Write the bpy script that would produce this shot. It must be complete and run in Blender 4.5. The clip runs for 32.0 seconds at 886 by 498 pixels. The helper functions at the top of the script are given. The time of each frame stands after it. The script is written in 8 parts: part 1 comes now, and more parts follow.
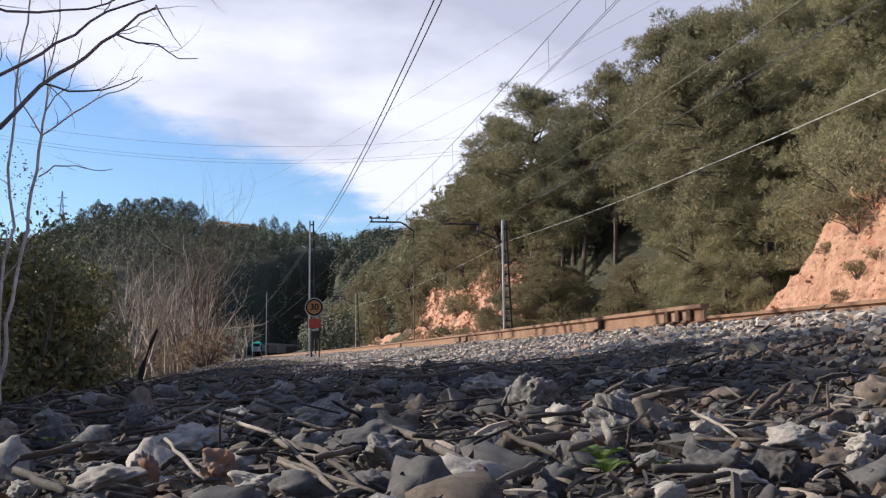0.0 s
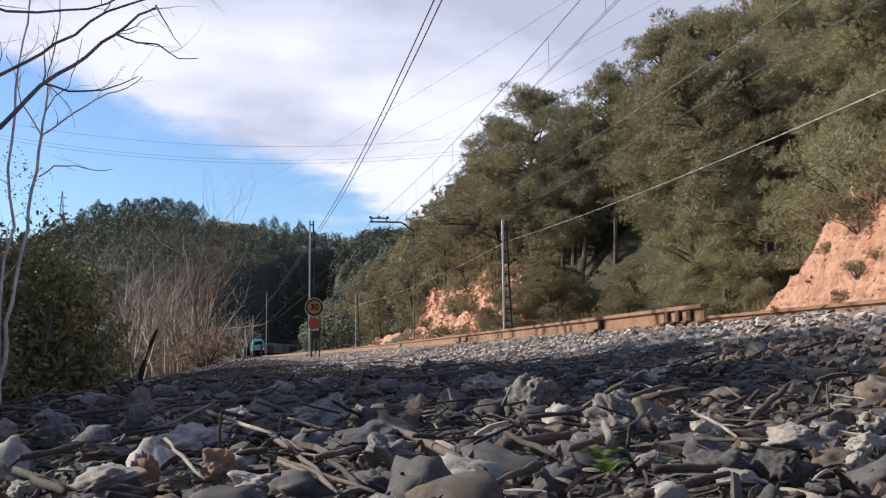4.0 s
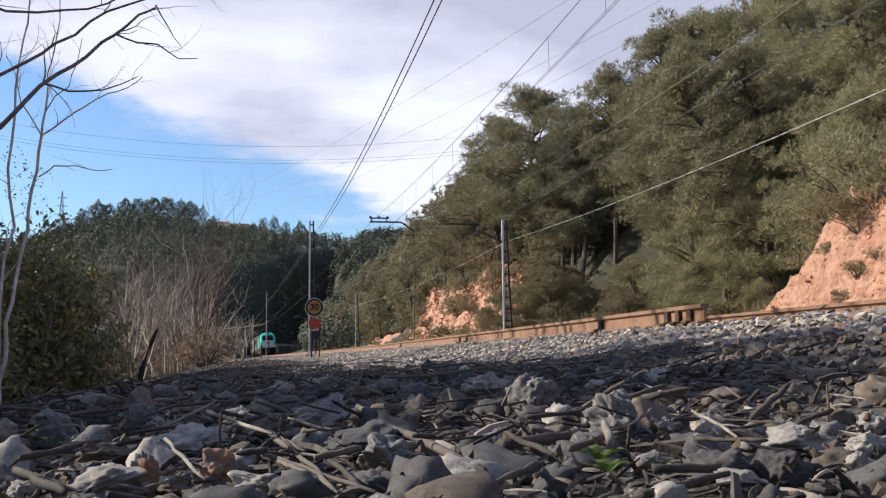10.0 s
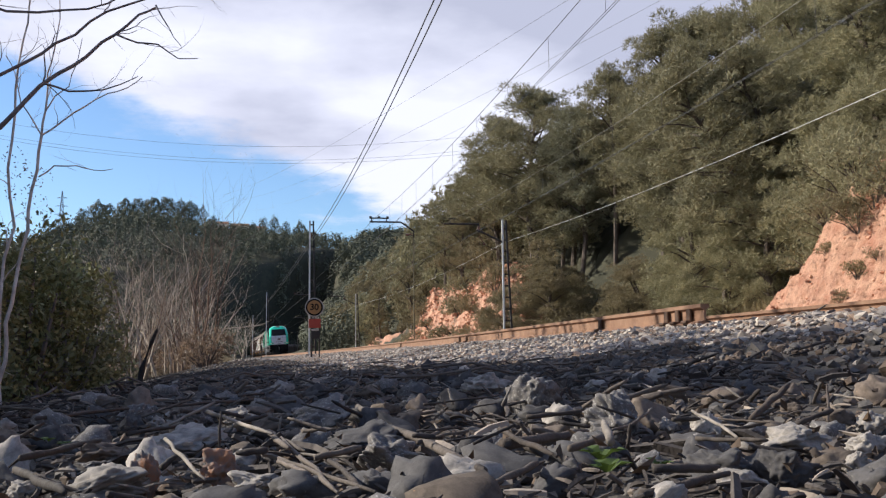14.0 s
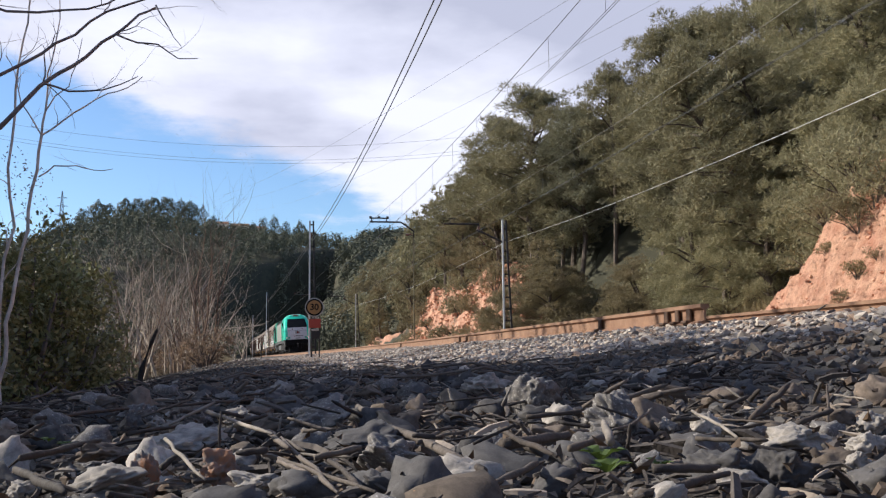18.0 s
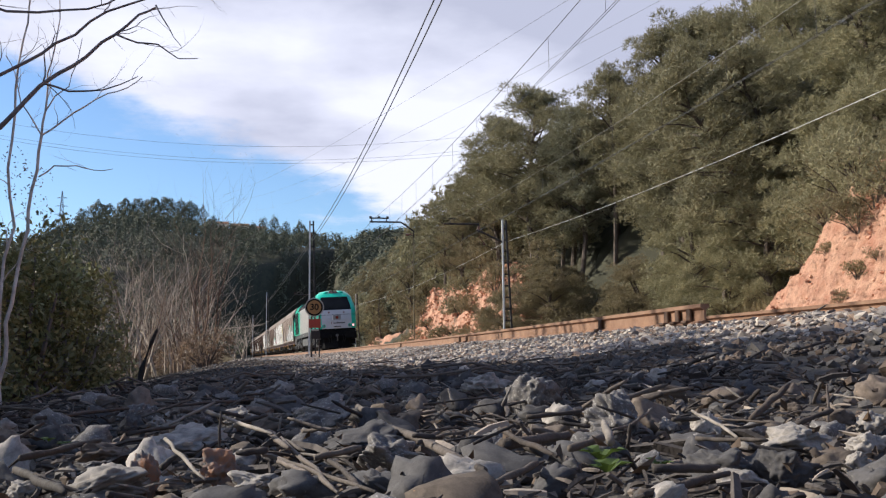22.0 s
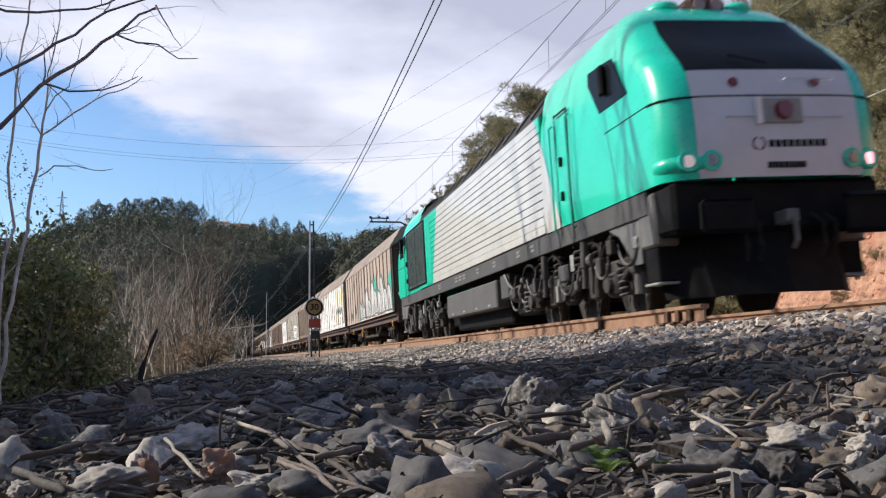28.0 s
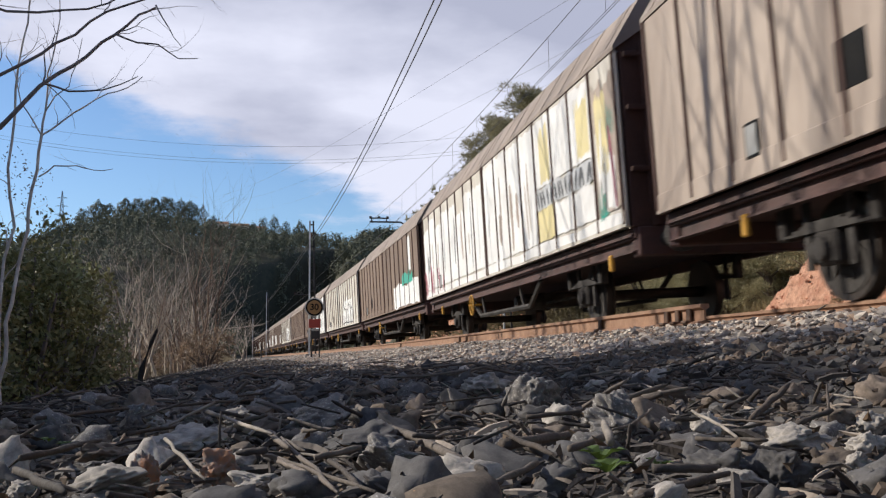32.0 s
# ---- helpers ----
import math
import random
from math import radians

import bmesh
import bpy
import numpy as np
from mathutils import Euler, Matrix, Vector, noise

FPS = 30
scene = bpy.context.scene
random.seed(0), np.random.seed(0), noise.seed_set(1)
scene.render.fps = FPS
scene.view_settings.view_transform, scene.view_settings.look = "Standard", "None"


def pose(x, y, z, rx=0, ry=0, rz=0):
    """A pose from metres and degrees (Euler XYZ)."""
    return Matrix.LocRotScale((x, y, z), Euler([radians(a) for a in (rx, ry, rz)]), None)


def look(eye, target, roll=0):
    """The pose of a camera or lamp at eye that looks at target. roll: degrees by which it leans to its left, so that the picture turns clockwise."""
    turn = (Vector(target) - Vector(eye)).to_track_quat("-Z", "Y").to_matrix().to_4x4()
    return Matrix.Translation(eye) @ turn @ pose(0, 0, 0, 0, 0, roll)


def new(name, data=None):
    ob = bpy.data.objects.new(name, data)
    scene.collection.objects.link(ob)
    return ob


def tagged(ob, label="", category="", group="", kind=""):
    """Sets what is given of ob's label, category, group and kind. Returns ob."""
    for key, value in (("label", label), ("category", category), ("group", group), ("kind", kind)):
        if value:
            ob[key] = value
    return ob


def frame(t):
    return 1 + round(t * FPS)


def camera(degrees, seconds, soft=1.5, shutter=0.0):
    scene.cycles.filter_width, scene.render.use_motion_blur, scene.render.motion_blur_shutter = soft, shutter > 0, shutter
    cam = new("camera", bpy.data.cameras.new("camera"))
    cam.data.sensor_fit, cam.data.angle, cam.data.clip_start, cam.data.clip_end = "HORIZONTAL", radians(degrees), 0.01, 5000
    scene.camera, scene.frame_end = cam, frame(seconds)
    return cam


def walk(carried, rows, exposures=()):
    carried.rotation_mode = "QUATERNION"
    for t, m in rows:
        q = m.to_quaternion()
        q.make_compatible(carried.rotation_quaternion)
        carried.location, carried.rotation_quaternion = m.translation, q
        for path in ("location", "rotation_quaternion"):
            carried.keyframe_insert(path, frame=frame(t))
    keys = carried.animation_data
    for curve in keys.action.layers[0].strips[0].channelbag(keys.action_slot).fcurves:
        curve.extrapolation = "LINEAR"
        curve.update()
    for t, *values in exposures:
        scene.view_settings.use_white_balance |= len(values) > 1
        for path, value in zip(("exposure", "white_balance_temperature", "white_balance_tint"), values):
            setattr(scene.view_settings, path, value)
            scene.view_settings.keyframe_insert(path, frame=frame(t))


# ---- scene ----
# The camera lies on the gravel beside the line and never moves.
EYE = (0.0, 0.0, 0.14)
AIM = look(EYE, (0.16380, 0.97966, 0.25596), -0.598)
cam = camera(51.3, 32.0, soft=1.25, shutter=0.3)
walk(cam, [(0.0, AIM), (32.0, AIM)],
     exposures=[(0.0, 0.3), (27.0, 0.3), (28.5, 0.22), (31.0, 0.18), (32.0, 0.05)])

# ---- daylight: low winter sun over the trees, a bank of cloud over blue sky ----
SUN_EL, SUN_AZ = radians(31), radians(-69)      # azimuth from +y towards +x
to_sun = Vector((math.sin(SUN_AZ) * math.cos(SUN_EL), math.cos(SUN_AZ) * math.cos(SUN_EL), math.sin(SUN_EL)))
sun = new("sun", bpy.data.lights.new("sun", "SUN"))
sun.data.energy, sun.data.angle, sun.data.color = 5.0, radians(0.53), (1.0, 0.93, 0.82)
sun.matrix_world = look(to_sun * 50, (0, 0, 0))


def link(tree, a, b):
    tree.links.new(a, b)


def sky():
    w = bpy.data.worlds.new("world")
    scene.world = w
    w.use_nodes = True
    t = w.node_tree
    t.nodes.clear()
    n = t.nodes.new
    out, bg = n("ShaderNodeOutputWorld"), n("ShaderNodeBackground")
    st = n("ShaderNodeTexSky")
    st.sky_type, st.sun_disc, st.sun_elevation, st.sun_rotation = "NISHITA", False, SUN_EL, SUN_AZ
    st.air_density, st.dust_density, st.ozone_density = 1.0, 0.4, 2.0
    bg.inputs[1].default_value = SKY
    co = n("ShaderNodeTexCoord")
    # cloud sheet: the direction projected on a plane high above
    sep = n("ShaderNodeSeparateXYZ")
    link(t, co.outputs["Generated"], sep.inputs[0])
    zz = n("ShaderNodeMath"); zz.operation = "ADD"; zz.inputs[1].default_value = 0.12
    link(t, sep.outputs[2], zz.inputs[0])
    inv = n("ShaderNodeMath"); inv.operation = "DIVIDE"; inv.inputs[0].default_value = 1.0
    mx = n("ShaderNodeMath"); mx.operation = "MAXIMUM"; mx.inputs[1].default_value = 0.05
    link(t, zz.outputs[0], mx.inputs[0]); link(t, mx.outputs[0], inv.inputs[1])
    flat = n("ShaderNodeVectorMath"); flat.operation = "SCALE"
    link(t, co.outputs["Generated"], flat.inputs[0]); link(t, inv.outputs[0], flat.inputs["Scale"])
    nz = n("ShaderNodeTexNoise"); nz.inputs["Scale"].default_value = 1.7; nz.inputs["Detail"].default_value = 9; nz.inputs["Roughness"].default_value = 0.62
    link(t, flat.outputs[0], nz.inputs["Vector"])
    # the edge of the bank
    dot = n("ShaderNodeVectorMath"); dot.operation = "DOT_PRODUCT"; dot.inputs[1].default_value = EDGE[:3]
    link(t, co.outputs["Generated"], dot.inputs[0])
    a1 = n("ShaderNodeMath"); a1.operation = "MULTIPLY_ADD"; a1.inputs[1].default_value = 11.0; a1.inputs[2].default_value = EDGE[3]
    link(t, dot.outputs["Value"], a1.inputs[0])
    a2 = n("ShaderNodeMath"); a2.operation = "MULTIPLY_ADD"; a2.inputs[1].default_value = 1.3
    link(t, nz.outputs[0], a2.inputs[0]); link(t, a1.outputs[0], a2.inputs[2])
    mask = n("ShaderNodeMapRange"); mask.interpolation_type = "SMOOTHSTEP"
    mask.inputs["From Min"].default_value, mask.inputs["From Max"].default_value = 0.84, 1.20
    link(t, a2.outputs[0], mask.inputs[0])
    # the bank ends overhead: blue again above and behind
    over = n("ShaderNodeMapRange"); over.interpolation_type = "SMOOTHSTEP"
    for k_, v_ in (("From Min", 0.22), ("From Max", 0.42), ("To Min", 1.0), ("To Max", 0.12)):
        over.inputs[k_].default_value = v_
    link(t, dot.outputs["Value"], over.inputs[0])
    cover = n("ShaderNodeMath"); cover.operation = "MULTIPLY"
    link(t, mask.outputs[0], cover.inputs[0]); link(t, over.outputs[0], cover.inputs[1])
    # grey and white parts of the cloud
    nz2 = n("ShaderNodeTexNoise"); nz2.inputs["Scale"].default_value = 1.5; nz2.inputs["Detail"].default_value = 7
    mp = n("ShaderNodeVectorMath"); mp.operation = "ADD"; mp.inputs[1].default_value = (3.1, 1.7, 0)
    link(t, flat.outputs[0], mp.inputs[0]); link(t, mp.outputs[0], nz2.inputs["Vector"])
    ramp = n("ShaderNodeValToRGB")
    e = ramp.color_ramp.elements
    e[0].position, e[0].color = 0.32, (CLOUD * 0.60, CLOUD * 0.635, CLOUD * 0.82, 1)
    e[1].position, e[1].color = 0.58, (CLOUD * 1.04, CLOUD * 1.07, CLOUD * 1.27, 1)
    deep = n("ShaderNodeMapRange")      # greyer deep inside the bank
    for k_, v_ in (("From Min", -0.13), ("From Max", 0.04), ("To Min", 0.06), ("To Max", -0.24)):
        deep.inputs[k_].default_value = v_
    link(t, dot.outputs["Value"], deep.inputs[0])
    sm = n("ShaderNodeMath"); sm.operation = "ADD"
    link(t, nz2.outputs[0], sm.inputs[0]); link(t, deep.outputs[0], sm.inputs[1]); link(t, sm.outputs[0], ramp.inputs[0])
    tint = n("ShaderNodeMix"); tint.data_type = "RGBA"; tint.blend_type = "MULTIPLY"; tint.inputs[0].default_value = 1.0
    tint.inputs[7].default_value = (1.02, 1.19, 1.40, 1)
    link(t, st.outputs[0], tint.inputs[6])
    mix = n("ShaderNodeMix"); mix.data_type = "RGBA"
    link(t, cover.outputs[0], mix.inputs[0]); link(t, tint.outputs[2], mix.inputs[6]); link(t, ramp.outputs[0], mix.inputs[7])
    link(t, mix.outputs[2], bg.inputs[0]); link(t, bg.outputs[0], out.inputs[0])


SKY, CLOUD = 0.0975, 7.7
EDGE = (0.292, -0.321, 0.575, 2.58)
sky()


# ---- the line's course: a curve to the left, then straight ----
def course(y):
    if y < 56:
        return 5.69 - 0.000575 * y * y
    bend = min(y, 340) - 245
    return 3.8868 - 0.0644 * (y - 56) + (0.002 * bend * bend if bend > 0 else 0) + 0.38 * max(0, y - 340)


def slope(y):
    return -0.00115 * y if y < 56 else -0.0644 + 0.004 * max(0, min(y, 340) - 245)


RAIL_Z, CANT = 0.616, 2.8        # rail head over the line's centre; lean of the track in degrees


def lerp(v, xs, ys):
    return float(np.interp(v, xs, ys))


def wob(x, y, z=0.0, s=1.0):
    return noise.noise((x * s, y * s, z * s))


# ---- mesh helpers ----
def part(name, bm, material, parent=None, label="", smooth=False):
    me = bpy.data.meshes.new(name)
    bm.to_mesh(me)
    bm.free()
    for m in material if isinstance(material, (list, tuple)) else (material,):
        me.materials.append(m)
    if smooth:
        me.polygons.foreach_set("use_smooth", [True] * len(me.polygons))
    ob = new(name, me)
    if parent:
        ob.parent = parent
    if label:
        tagged(ob, label)
    return ob


def raw(name, verts, faces, material, parent=None, label="", smooth=False):
    me = bpy.data.meshes.new(name)
    me.from_pydata(verts, [], faces)
    for m in material if isinstance(material, (list, tuple)) else (material,):
        me.materials.append(m)
    if smooth:
        me.polygons.foreach_set("use_smooth", [True] * len(me.polygons))
    me.update()
    ob = new(name, me)
    if parent:
        ob.parent = parent
    if label:
        tagged(ob, label)
    return ob


def again(name, data, parent, m=None):
    ob = new(name, data)
    ob.parent = parent
    if m is not None:
        ob.matrix_basis = m
    return ob


def box(bm, x0, x1, y0, y1, z0, z1, bevel=0.0, m=None, mi=0):
    r = bmesh.ops.create_cube(bm, size=1)
    vs = r["verts"]
    for v in vs:
        v.co = Vector((x0 + (v.co.x + 0.5) * (x1 - x0), y0 + (v.co.y + 0.5) * (y1 - y0), z0 + (v.co.z + 0.5) * (z1 - z0)))
    fs = list({f for v in vs for f in v.link_faces})
    for f in fs:
        f.material_index = mi
    if bevel:
        es = list({e for v in vs for e in v.link_edges})
        b = bmesh.ops.bevel(bm, geom=es, offset=bevel, segments=1, affect="EDGES", profile=0.5)
        vs = list({v for f in b["faces"] for v in f.verts} | {v for v in vs if v.is_valid})
        for f in b["faces"]:
            f.material_index = mi
    if m is not None:
        bmesh.ops.transform(bm, matrix=m, verts=[v for v in vs if v.is_valid])
    return vs


def cyl(bm, p, q, r, r2=None, n=10, mi=0):
    p, q = Vector(p), Vector(q)
    d = q - p
    g = bmesh.ops.create_cone(bm, cap_ends=True, segments=n, radius1=r, radius2=r if r2 is None else r2, depth=d.length)
    m = Matrix.Translation((p + q) / 2) @ d.to_track_quat("Z", "Y").to_matrix().to_4x4()
    bmesh.ops.transform(bm, matrix=m, verts=g["verts"])
    for v in g["verts"]:
        for f in v.link_faces:
            f.material_index = mi
    return g["verts"]


def tube(bm, pts, radii, n=6):
    """A bent round bar through pts, with its radius at each."""
    pts = [Vector(p) for p in pts]
    rings = []
    for i, p in enumerate(pts):
        d = (pts[min(i + 1, len(pts) - 1)] - pts[max(i - 1, 0)]).normalized()
        a = d.orthogonal().normalized() if abs(d.z) > 0.95 else d.cross(Vector((0, 0, 1))).normalized()
        b = d.cross(a)
        r = radii[i] if isinstance(radii, (list, tuple)) else radii
        rings.append([bm.verts.new(p + (a * math.cos(k * 2 * math.pi / n) + b * math.sin(k * 2 * math.pi / n)) * r) for k in range(n)])
    for u, v in zip(rings, rings[1:]):
        for k in range(n):
            bm.faces.new((u[k], u[(k + 1) % n], v[(k + 1) % n], v[k]))
    bm.faces.new(rings[0][::-1])
    bm.faces.new(rings[-1])


def sweep(bm, section, path, closed=True, mi=0):
    """A section of (side, up) carried along path: (point, side vector, up vector)."""
    rings = [[bm.verts.new(p + s * a + u * b) for a, b in section] for p, s, u in path]
    k = len(section)
    for A, B in zip(rings, rings[1:]):
        for i in range(k if closed else k - 1):
            f = bm.faces.new((A[i], A[(i + 1) % k], B[(i + 1) % k], B[i]))
            f.material_index = mi
    if closed:
        bm.faces.new(rings[0][::-1]).material_index = mi
        bm.faces.new(rings[-1]).material_index = mi
    return rings


# ---- materials ----
def node(t, kind, **at):
    nd = t.nodes.new(kind)
    for k, v in at.items():
        nd.inputs[k.replace("_", " ")].default_value = v
    return nd


def paint(name, col, rough=0.6, metal=0.0, col2=None, scale=4.0, amount=0.5, grain=40.0, bump=0.15, col3=None, scale3=1.0, cut=0.55,
          rand=0.0, coat=0.0, stretch=None, island=0.0, object_space=True, through_light=0.0):
    """Base colour col broken up towards col2 at a large scale, patches of col3, fine grain as relief."""
    m = bpy.data.materials.new(name)
    m.use_nodes = True
    t = m.node_tree
    b = t.nodes["Principled BSDF"]
    b.inputs["Roughness"].default_value, b.inputs["Metallic"].default_value = rough, metal
    b.inputs["Coat Weight"].default_value = coat
    co = t.nodes.new("ShaderNodeTexCoord")
    src = co.outputs["Object"]
    if stretch:
        mp = t.nodes.new("ShaderNodeMapping")
        mp.inputs["Scale"].default_value = stretch
        link(t, src, mp.inputs[0])
        src = mp.outputs[0]
    if rand:
        oi = t.nodes.new("ShaderNodeObjectInfo")
        ad = t.nodes.new("ShaderNodeVectorMath"); ad.operation = "MULTIPLY_ADD"
        ad.inputs[1].default_value = (37, 61, 83)
        link(t, oi.outputs["Random"], ad.inputs[0]); link(t, src, ad.inputs[2])
        src = ad.outputs[0]
    n1 = node(t, "ShaderNodeTexNoise", Scale=scale, Detail=6.0, Roughness=0.65)
    link(t, src, n1.inputs["Vector"])
    mix = t.nodes.new("ShaderNodeMix"); mix.data_type = "RGBA"
    mix.inputs[6].default_value = (*col, 1)
    c2 = col2 if col2 else tuple(c * 0.6 for c in col)
    mix.inputs[7].default_value = (*c2, 1)
    r1 = node(t, "ShaderNodeMapRange", From_Min=0.38, From_Max=0.66, To_Max=amount)
    link(t, n1.outputs[0], r1.inputs[0]); link(t, r1.outputs[0], mix.inputs[0])
    colour = mix.outputs[2]
    if col3:
        n3 = node(t, "ShaderNodeTexNoise", Scale=scale3, Detail=8.0, Roughness=0.7)
        link(t, src, n3.inputs["Vector"])
        r3 = node(t, "ShaderNodeMapRange", From_Min=cut, From_Max=cut + 0.08)
        link(t, n3.outputs[0], r3.inputs[0])
        mx = t.nodes.new("ShaderNodeMix"); mx.data_type = "RGBA"
        mx.inputs[7].default_value = (*col3, 1)
        link(t, r3.outputs[0], mx.inputs[0]); link(t, colour, mx.inputs[6])
        colour = mx.outputs[2]
    if rand or island:
        if island:
            g = t.nodes.new("ShaderNodeNewGeometry")
            rv = g.outputs["Random Per Island"]
        else:
            rv = oi.outputs["Random"]
        k = island or rand
        mr = node(t, "ShaderNodeMapRange", To_Min=1 - k, To_Max=1 + k)
        link(t, rv, mr.inputs[0])
        hs = t.nodes.new("ShaderNodeHueSaturation")
        link(t, mr.outputs[0], hs.inputs["Value"]); link(t, colour, hs.inputs["Color"])
        colour = hs.outputs[0]
    link(t, colour, b.inputs["Base Color"])
    n2 = node(t, "ShaderNodeTexNoise", Scale=grain, Detail=5.0)
    link(t, src, n2.inputs["Vector"])
    rr = node(t, "ShaderNodeMapRange", To_Min=max(0.05, rough - 0.15), To_Max=min(1, rough + 0.15))
    link(t, n2.outputs[0], rr.inputs[0]); link(t, rr.outputs[0], b.inputs["Roughness"])
    if bump:
        bp = node(t, "ShaderNodeBump", Strength=min(1.0, bump), Distance=0.6 / grain)
        link(t, n2.outputs[0], bp.inputs["Height"]); link(t, bp.outputs[0], b.inputs["Normal"])
    if through_light:
        tr_ = t.nodes.new("ShaderNodeBsdfTranslucent")
        ms = t.nodes.new("ShaderNodeMixShader")
        ms.inputs[0].default_value = through_light
        link(t, colour, tr_.inputs[0]); link(t, b.outputs[0], ms.inputs[1]); link(t, tr_.outputs[0], ms.inputs[2])
        link(t, ms.outputs[0], t.nodes["Material Output"].inputs[0])
    return m


def glow(name, col, strength):
    m = paint(name, col, 0.3, bump=0)
    b = m.node_tree.nodes["Principled BSDF"]
    b.inputs["Emission Color"].default_value, b.inputs["Emission Strength"].default_value = (*col, 1), strength
    return m


M = dict(
    rail=paint("rail_rust", (0.31, 0.185, 0.115), 0.8, 0.05, (0.20, 0.105, 0.065), 6, 0.8, 60, 0.3),
    railtop=paint("rail_polished", (0.30, 0.27, 0.24), 0.35, 0.8, (0.2, 0.15, 0.12), 9, 0.6, 80, 0.1),
    sleeper=paint("sleeper_concrete", (0.30, 0.27, 0.23), 0.9, 0, (0.18, 0.13, 0.09), 5, 0.8, 50, 0.4),
    clip=paint("clip_steel", (0.09, 0.06, 0.045), 0.7, 0.4, (0.16, 0.08, 0.04), 20, 0.7, 60, 0.3),
    stone=paint("stone", (0.27, 0.26, 0.25), 0.92, 0, (0.13, 0.125, 0.125), 9, 0.9, 55, 0.9, col3=(0.36, 0.31, 0.25), scale3=7, cut=0.6, rand=0.35),
    gravel=paint("gravel", (0.30, 0.275, 0.25), 0.92, 0, (0.17, 0.155, 0.145), 3, 0.8, 40, 0.7, island=0.4),
    stone_rust=paint("stone_rust", (0.27, 0.13, 0.07), 0.92, 0, (0.13, 0.12, 0.115), 9, 1.0, 55, 0.9, rand=0.2),
    stick=paint("dead_wood", (0.145, 0.118, 0.098), 0.85, 0, (0.062, 0.05, 0.042), 12, 0.9, 70, 0.6, rand=0.4, stretch=(1, 1, 0.3)),
    straw=paint("straw", (0.33, 0.27, 0.17), 0.85, 0, (0.2, 0.15, 0.09), 3, 0.7, 30, 0.2, island=0.3, through_light=0.2),
    bark=paint("bark", (0.13, 0.10, 0.08), 0.9, 0, (0.06, 0.045, 0.035), 6, 0.9, 25, 0.8, stretch=(1, 1, 0.35)),
    bark_pale=paint("bark_pale", (0.517, 0.431, 0.338), 0.85, 0, (0.230, 0.186, 0.159), 7, 0.8, 40, 0.4),
    bark_brown=paint("bark_brown", (0.20, 0.135, 0.095), 0.85, 0, (0.11, 0.075, 0.055), 7, 0.8, 40, 0.4),
    withered=paint("withered_leaves", (0.29, 0.21, 0.145), 0.85, 0, (0.16, 0.118, 0.09), 1.5, 0.9, 9, 0, rand=0.2, island=0.35, through_light=0.3),
    bark_white=paint("bark_white", (0.728, 0.658, 0.602), 0.8, 0, (0.350, 0.294, 0.266), 9, 0.8, 60, 0.3),
    bark_dark=paint("bark_dark", (0.27, 0.225, 0.215), 0.8, 0, (0.13, 0.105, 0.105), 7, 0.8, 40, 0.4),
    pine=paint("pine_needles", (0.315, 0.28, 0.168), 0.85, 0, (0.18, 0.174, 0.10), 0.7, 0.9, 9, 0, rand=0.2, island=0.3, through_light=0.22),
    pine_grey=paint("pine_needles_grey", (0.27, 0.255, 0.165), 0.8, 0, (0.18, 0.18, 0.115), 0.7, 0.9, 9, 0, rand=0.2, island=0.3, through_light=0.2),
    pine_pale=paint("pine_needles_pale", (0.36, 0.325, 0.185), 0.8, 0, (0.23, 0.215, 0.125), 0.7, 0.9, 9, 0, rand=0.2, island=0.3, through_light=0.22),
    pine_dry=paint("pine_needles_dry", (0.27, 0.22, 0.13), 0.85, 0, (0.18, 0.155, 0.085), 0.7, 0.9, 9, 0, rand=0.2, island=0.3, through_light=0.35),
    far=paint("far_foliage", (0.132, 0.135, 0.088), 0.9, 0, (0.066, 0.078, 0.052), 0.05, 0.9, 2, 0, island=0.25),
    oak=paint("evergreen_leaves", (0.22, 0.235, 0.10), 0.5, 0, (0.255, 0.19, 0.085), 0.9, 0.9, 9, 0, island=0.4, through_light=0.2),
    grass=paint("dry_grass", (0.27, 0.215, 0.115), 0.9, 0, (0.15, 0.13, 0.06), 0.8, 0.9, 9, 0, island=0.3, through_light=0.25),
    steel=paint("galvanised", (0.62, 0.62, 0.60), 0.5, 0.35, (0.45, 0.44, 0.42), 3, 0.6, 40, 0.1),
    steel_dark=paint("dark_steel", (0.035, 0.033, 0.032), 0.65, 0.2, (0.06, 0.042, 0.032), 5, 0.7, 40, 0.2),
    wire=paint("copper_wire", (0.10, 0.095, 0.085), 0.45, 0.6, bump=0),
    wire_pale=paint("weathered_wire", (0.22, 0.205, 0.165), 0.5, 0.4, bump=0),
    wire_far=paint("line_wire", (0.22, 0.23, 0.26), 0.5, 0.3, bump=0),
    insulator=paint("brown_glaze", (0.16, 0.07, 0.05), 0.25, 0, bump=0, coat=0.5),
)


# ---- the ground: one sheet from the gravel underfoot to the far hill ----
def smooth(v):
    v = min(1.0, max(0.0, v))
    return v * v * (3 - 2 * v)


def toe(y):
    return lerp(y, (-60, 35, 43, 56, 63, 98, 108, 300), (9.6, 9.8, 14.5, 14.5, 10.0, 10.2, 12.5, 14.0))


def bare(y):
    """How far the foot of the hill is cut to bare red earth, 0 to 1."""
    return max(lerp(y, (-60, 26.3, 31.6, 38, 42), (1, 1, 0.22, 0.20, 0)), lerp(y, (63, 69, 100, 107), (0, 1, 1, 0)), 0.5 * lerp(y, (122, 128, 150, 156), (0, 1, 1, 0)))


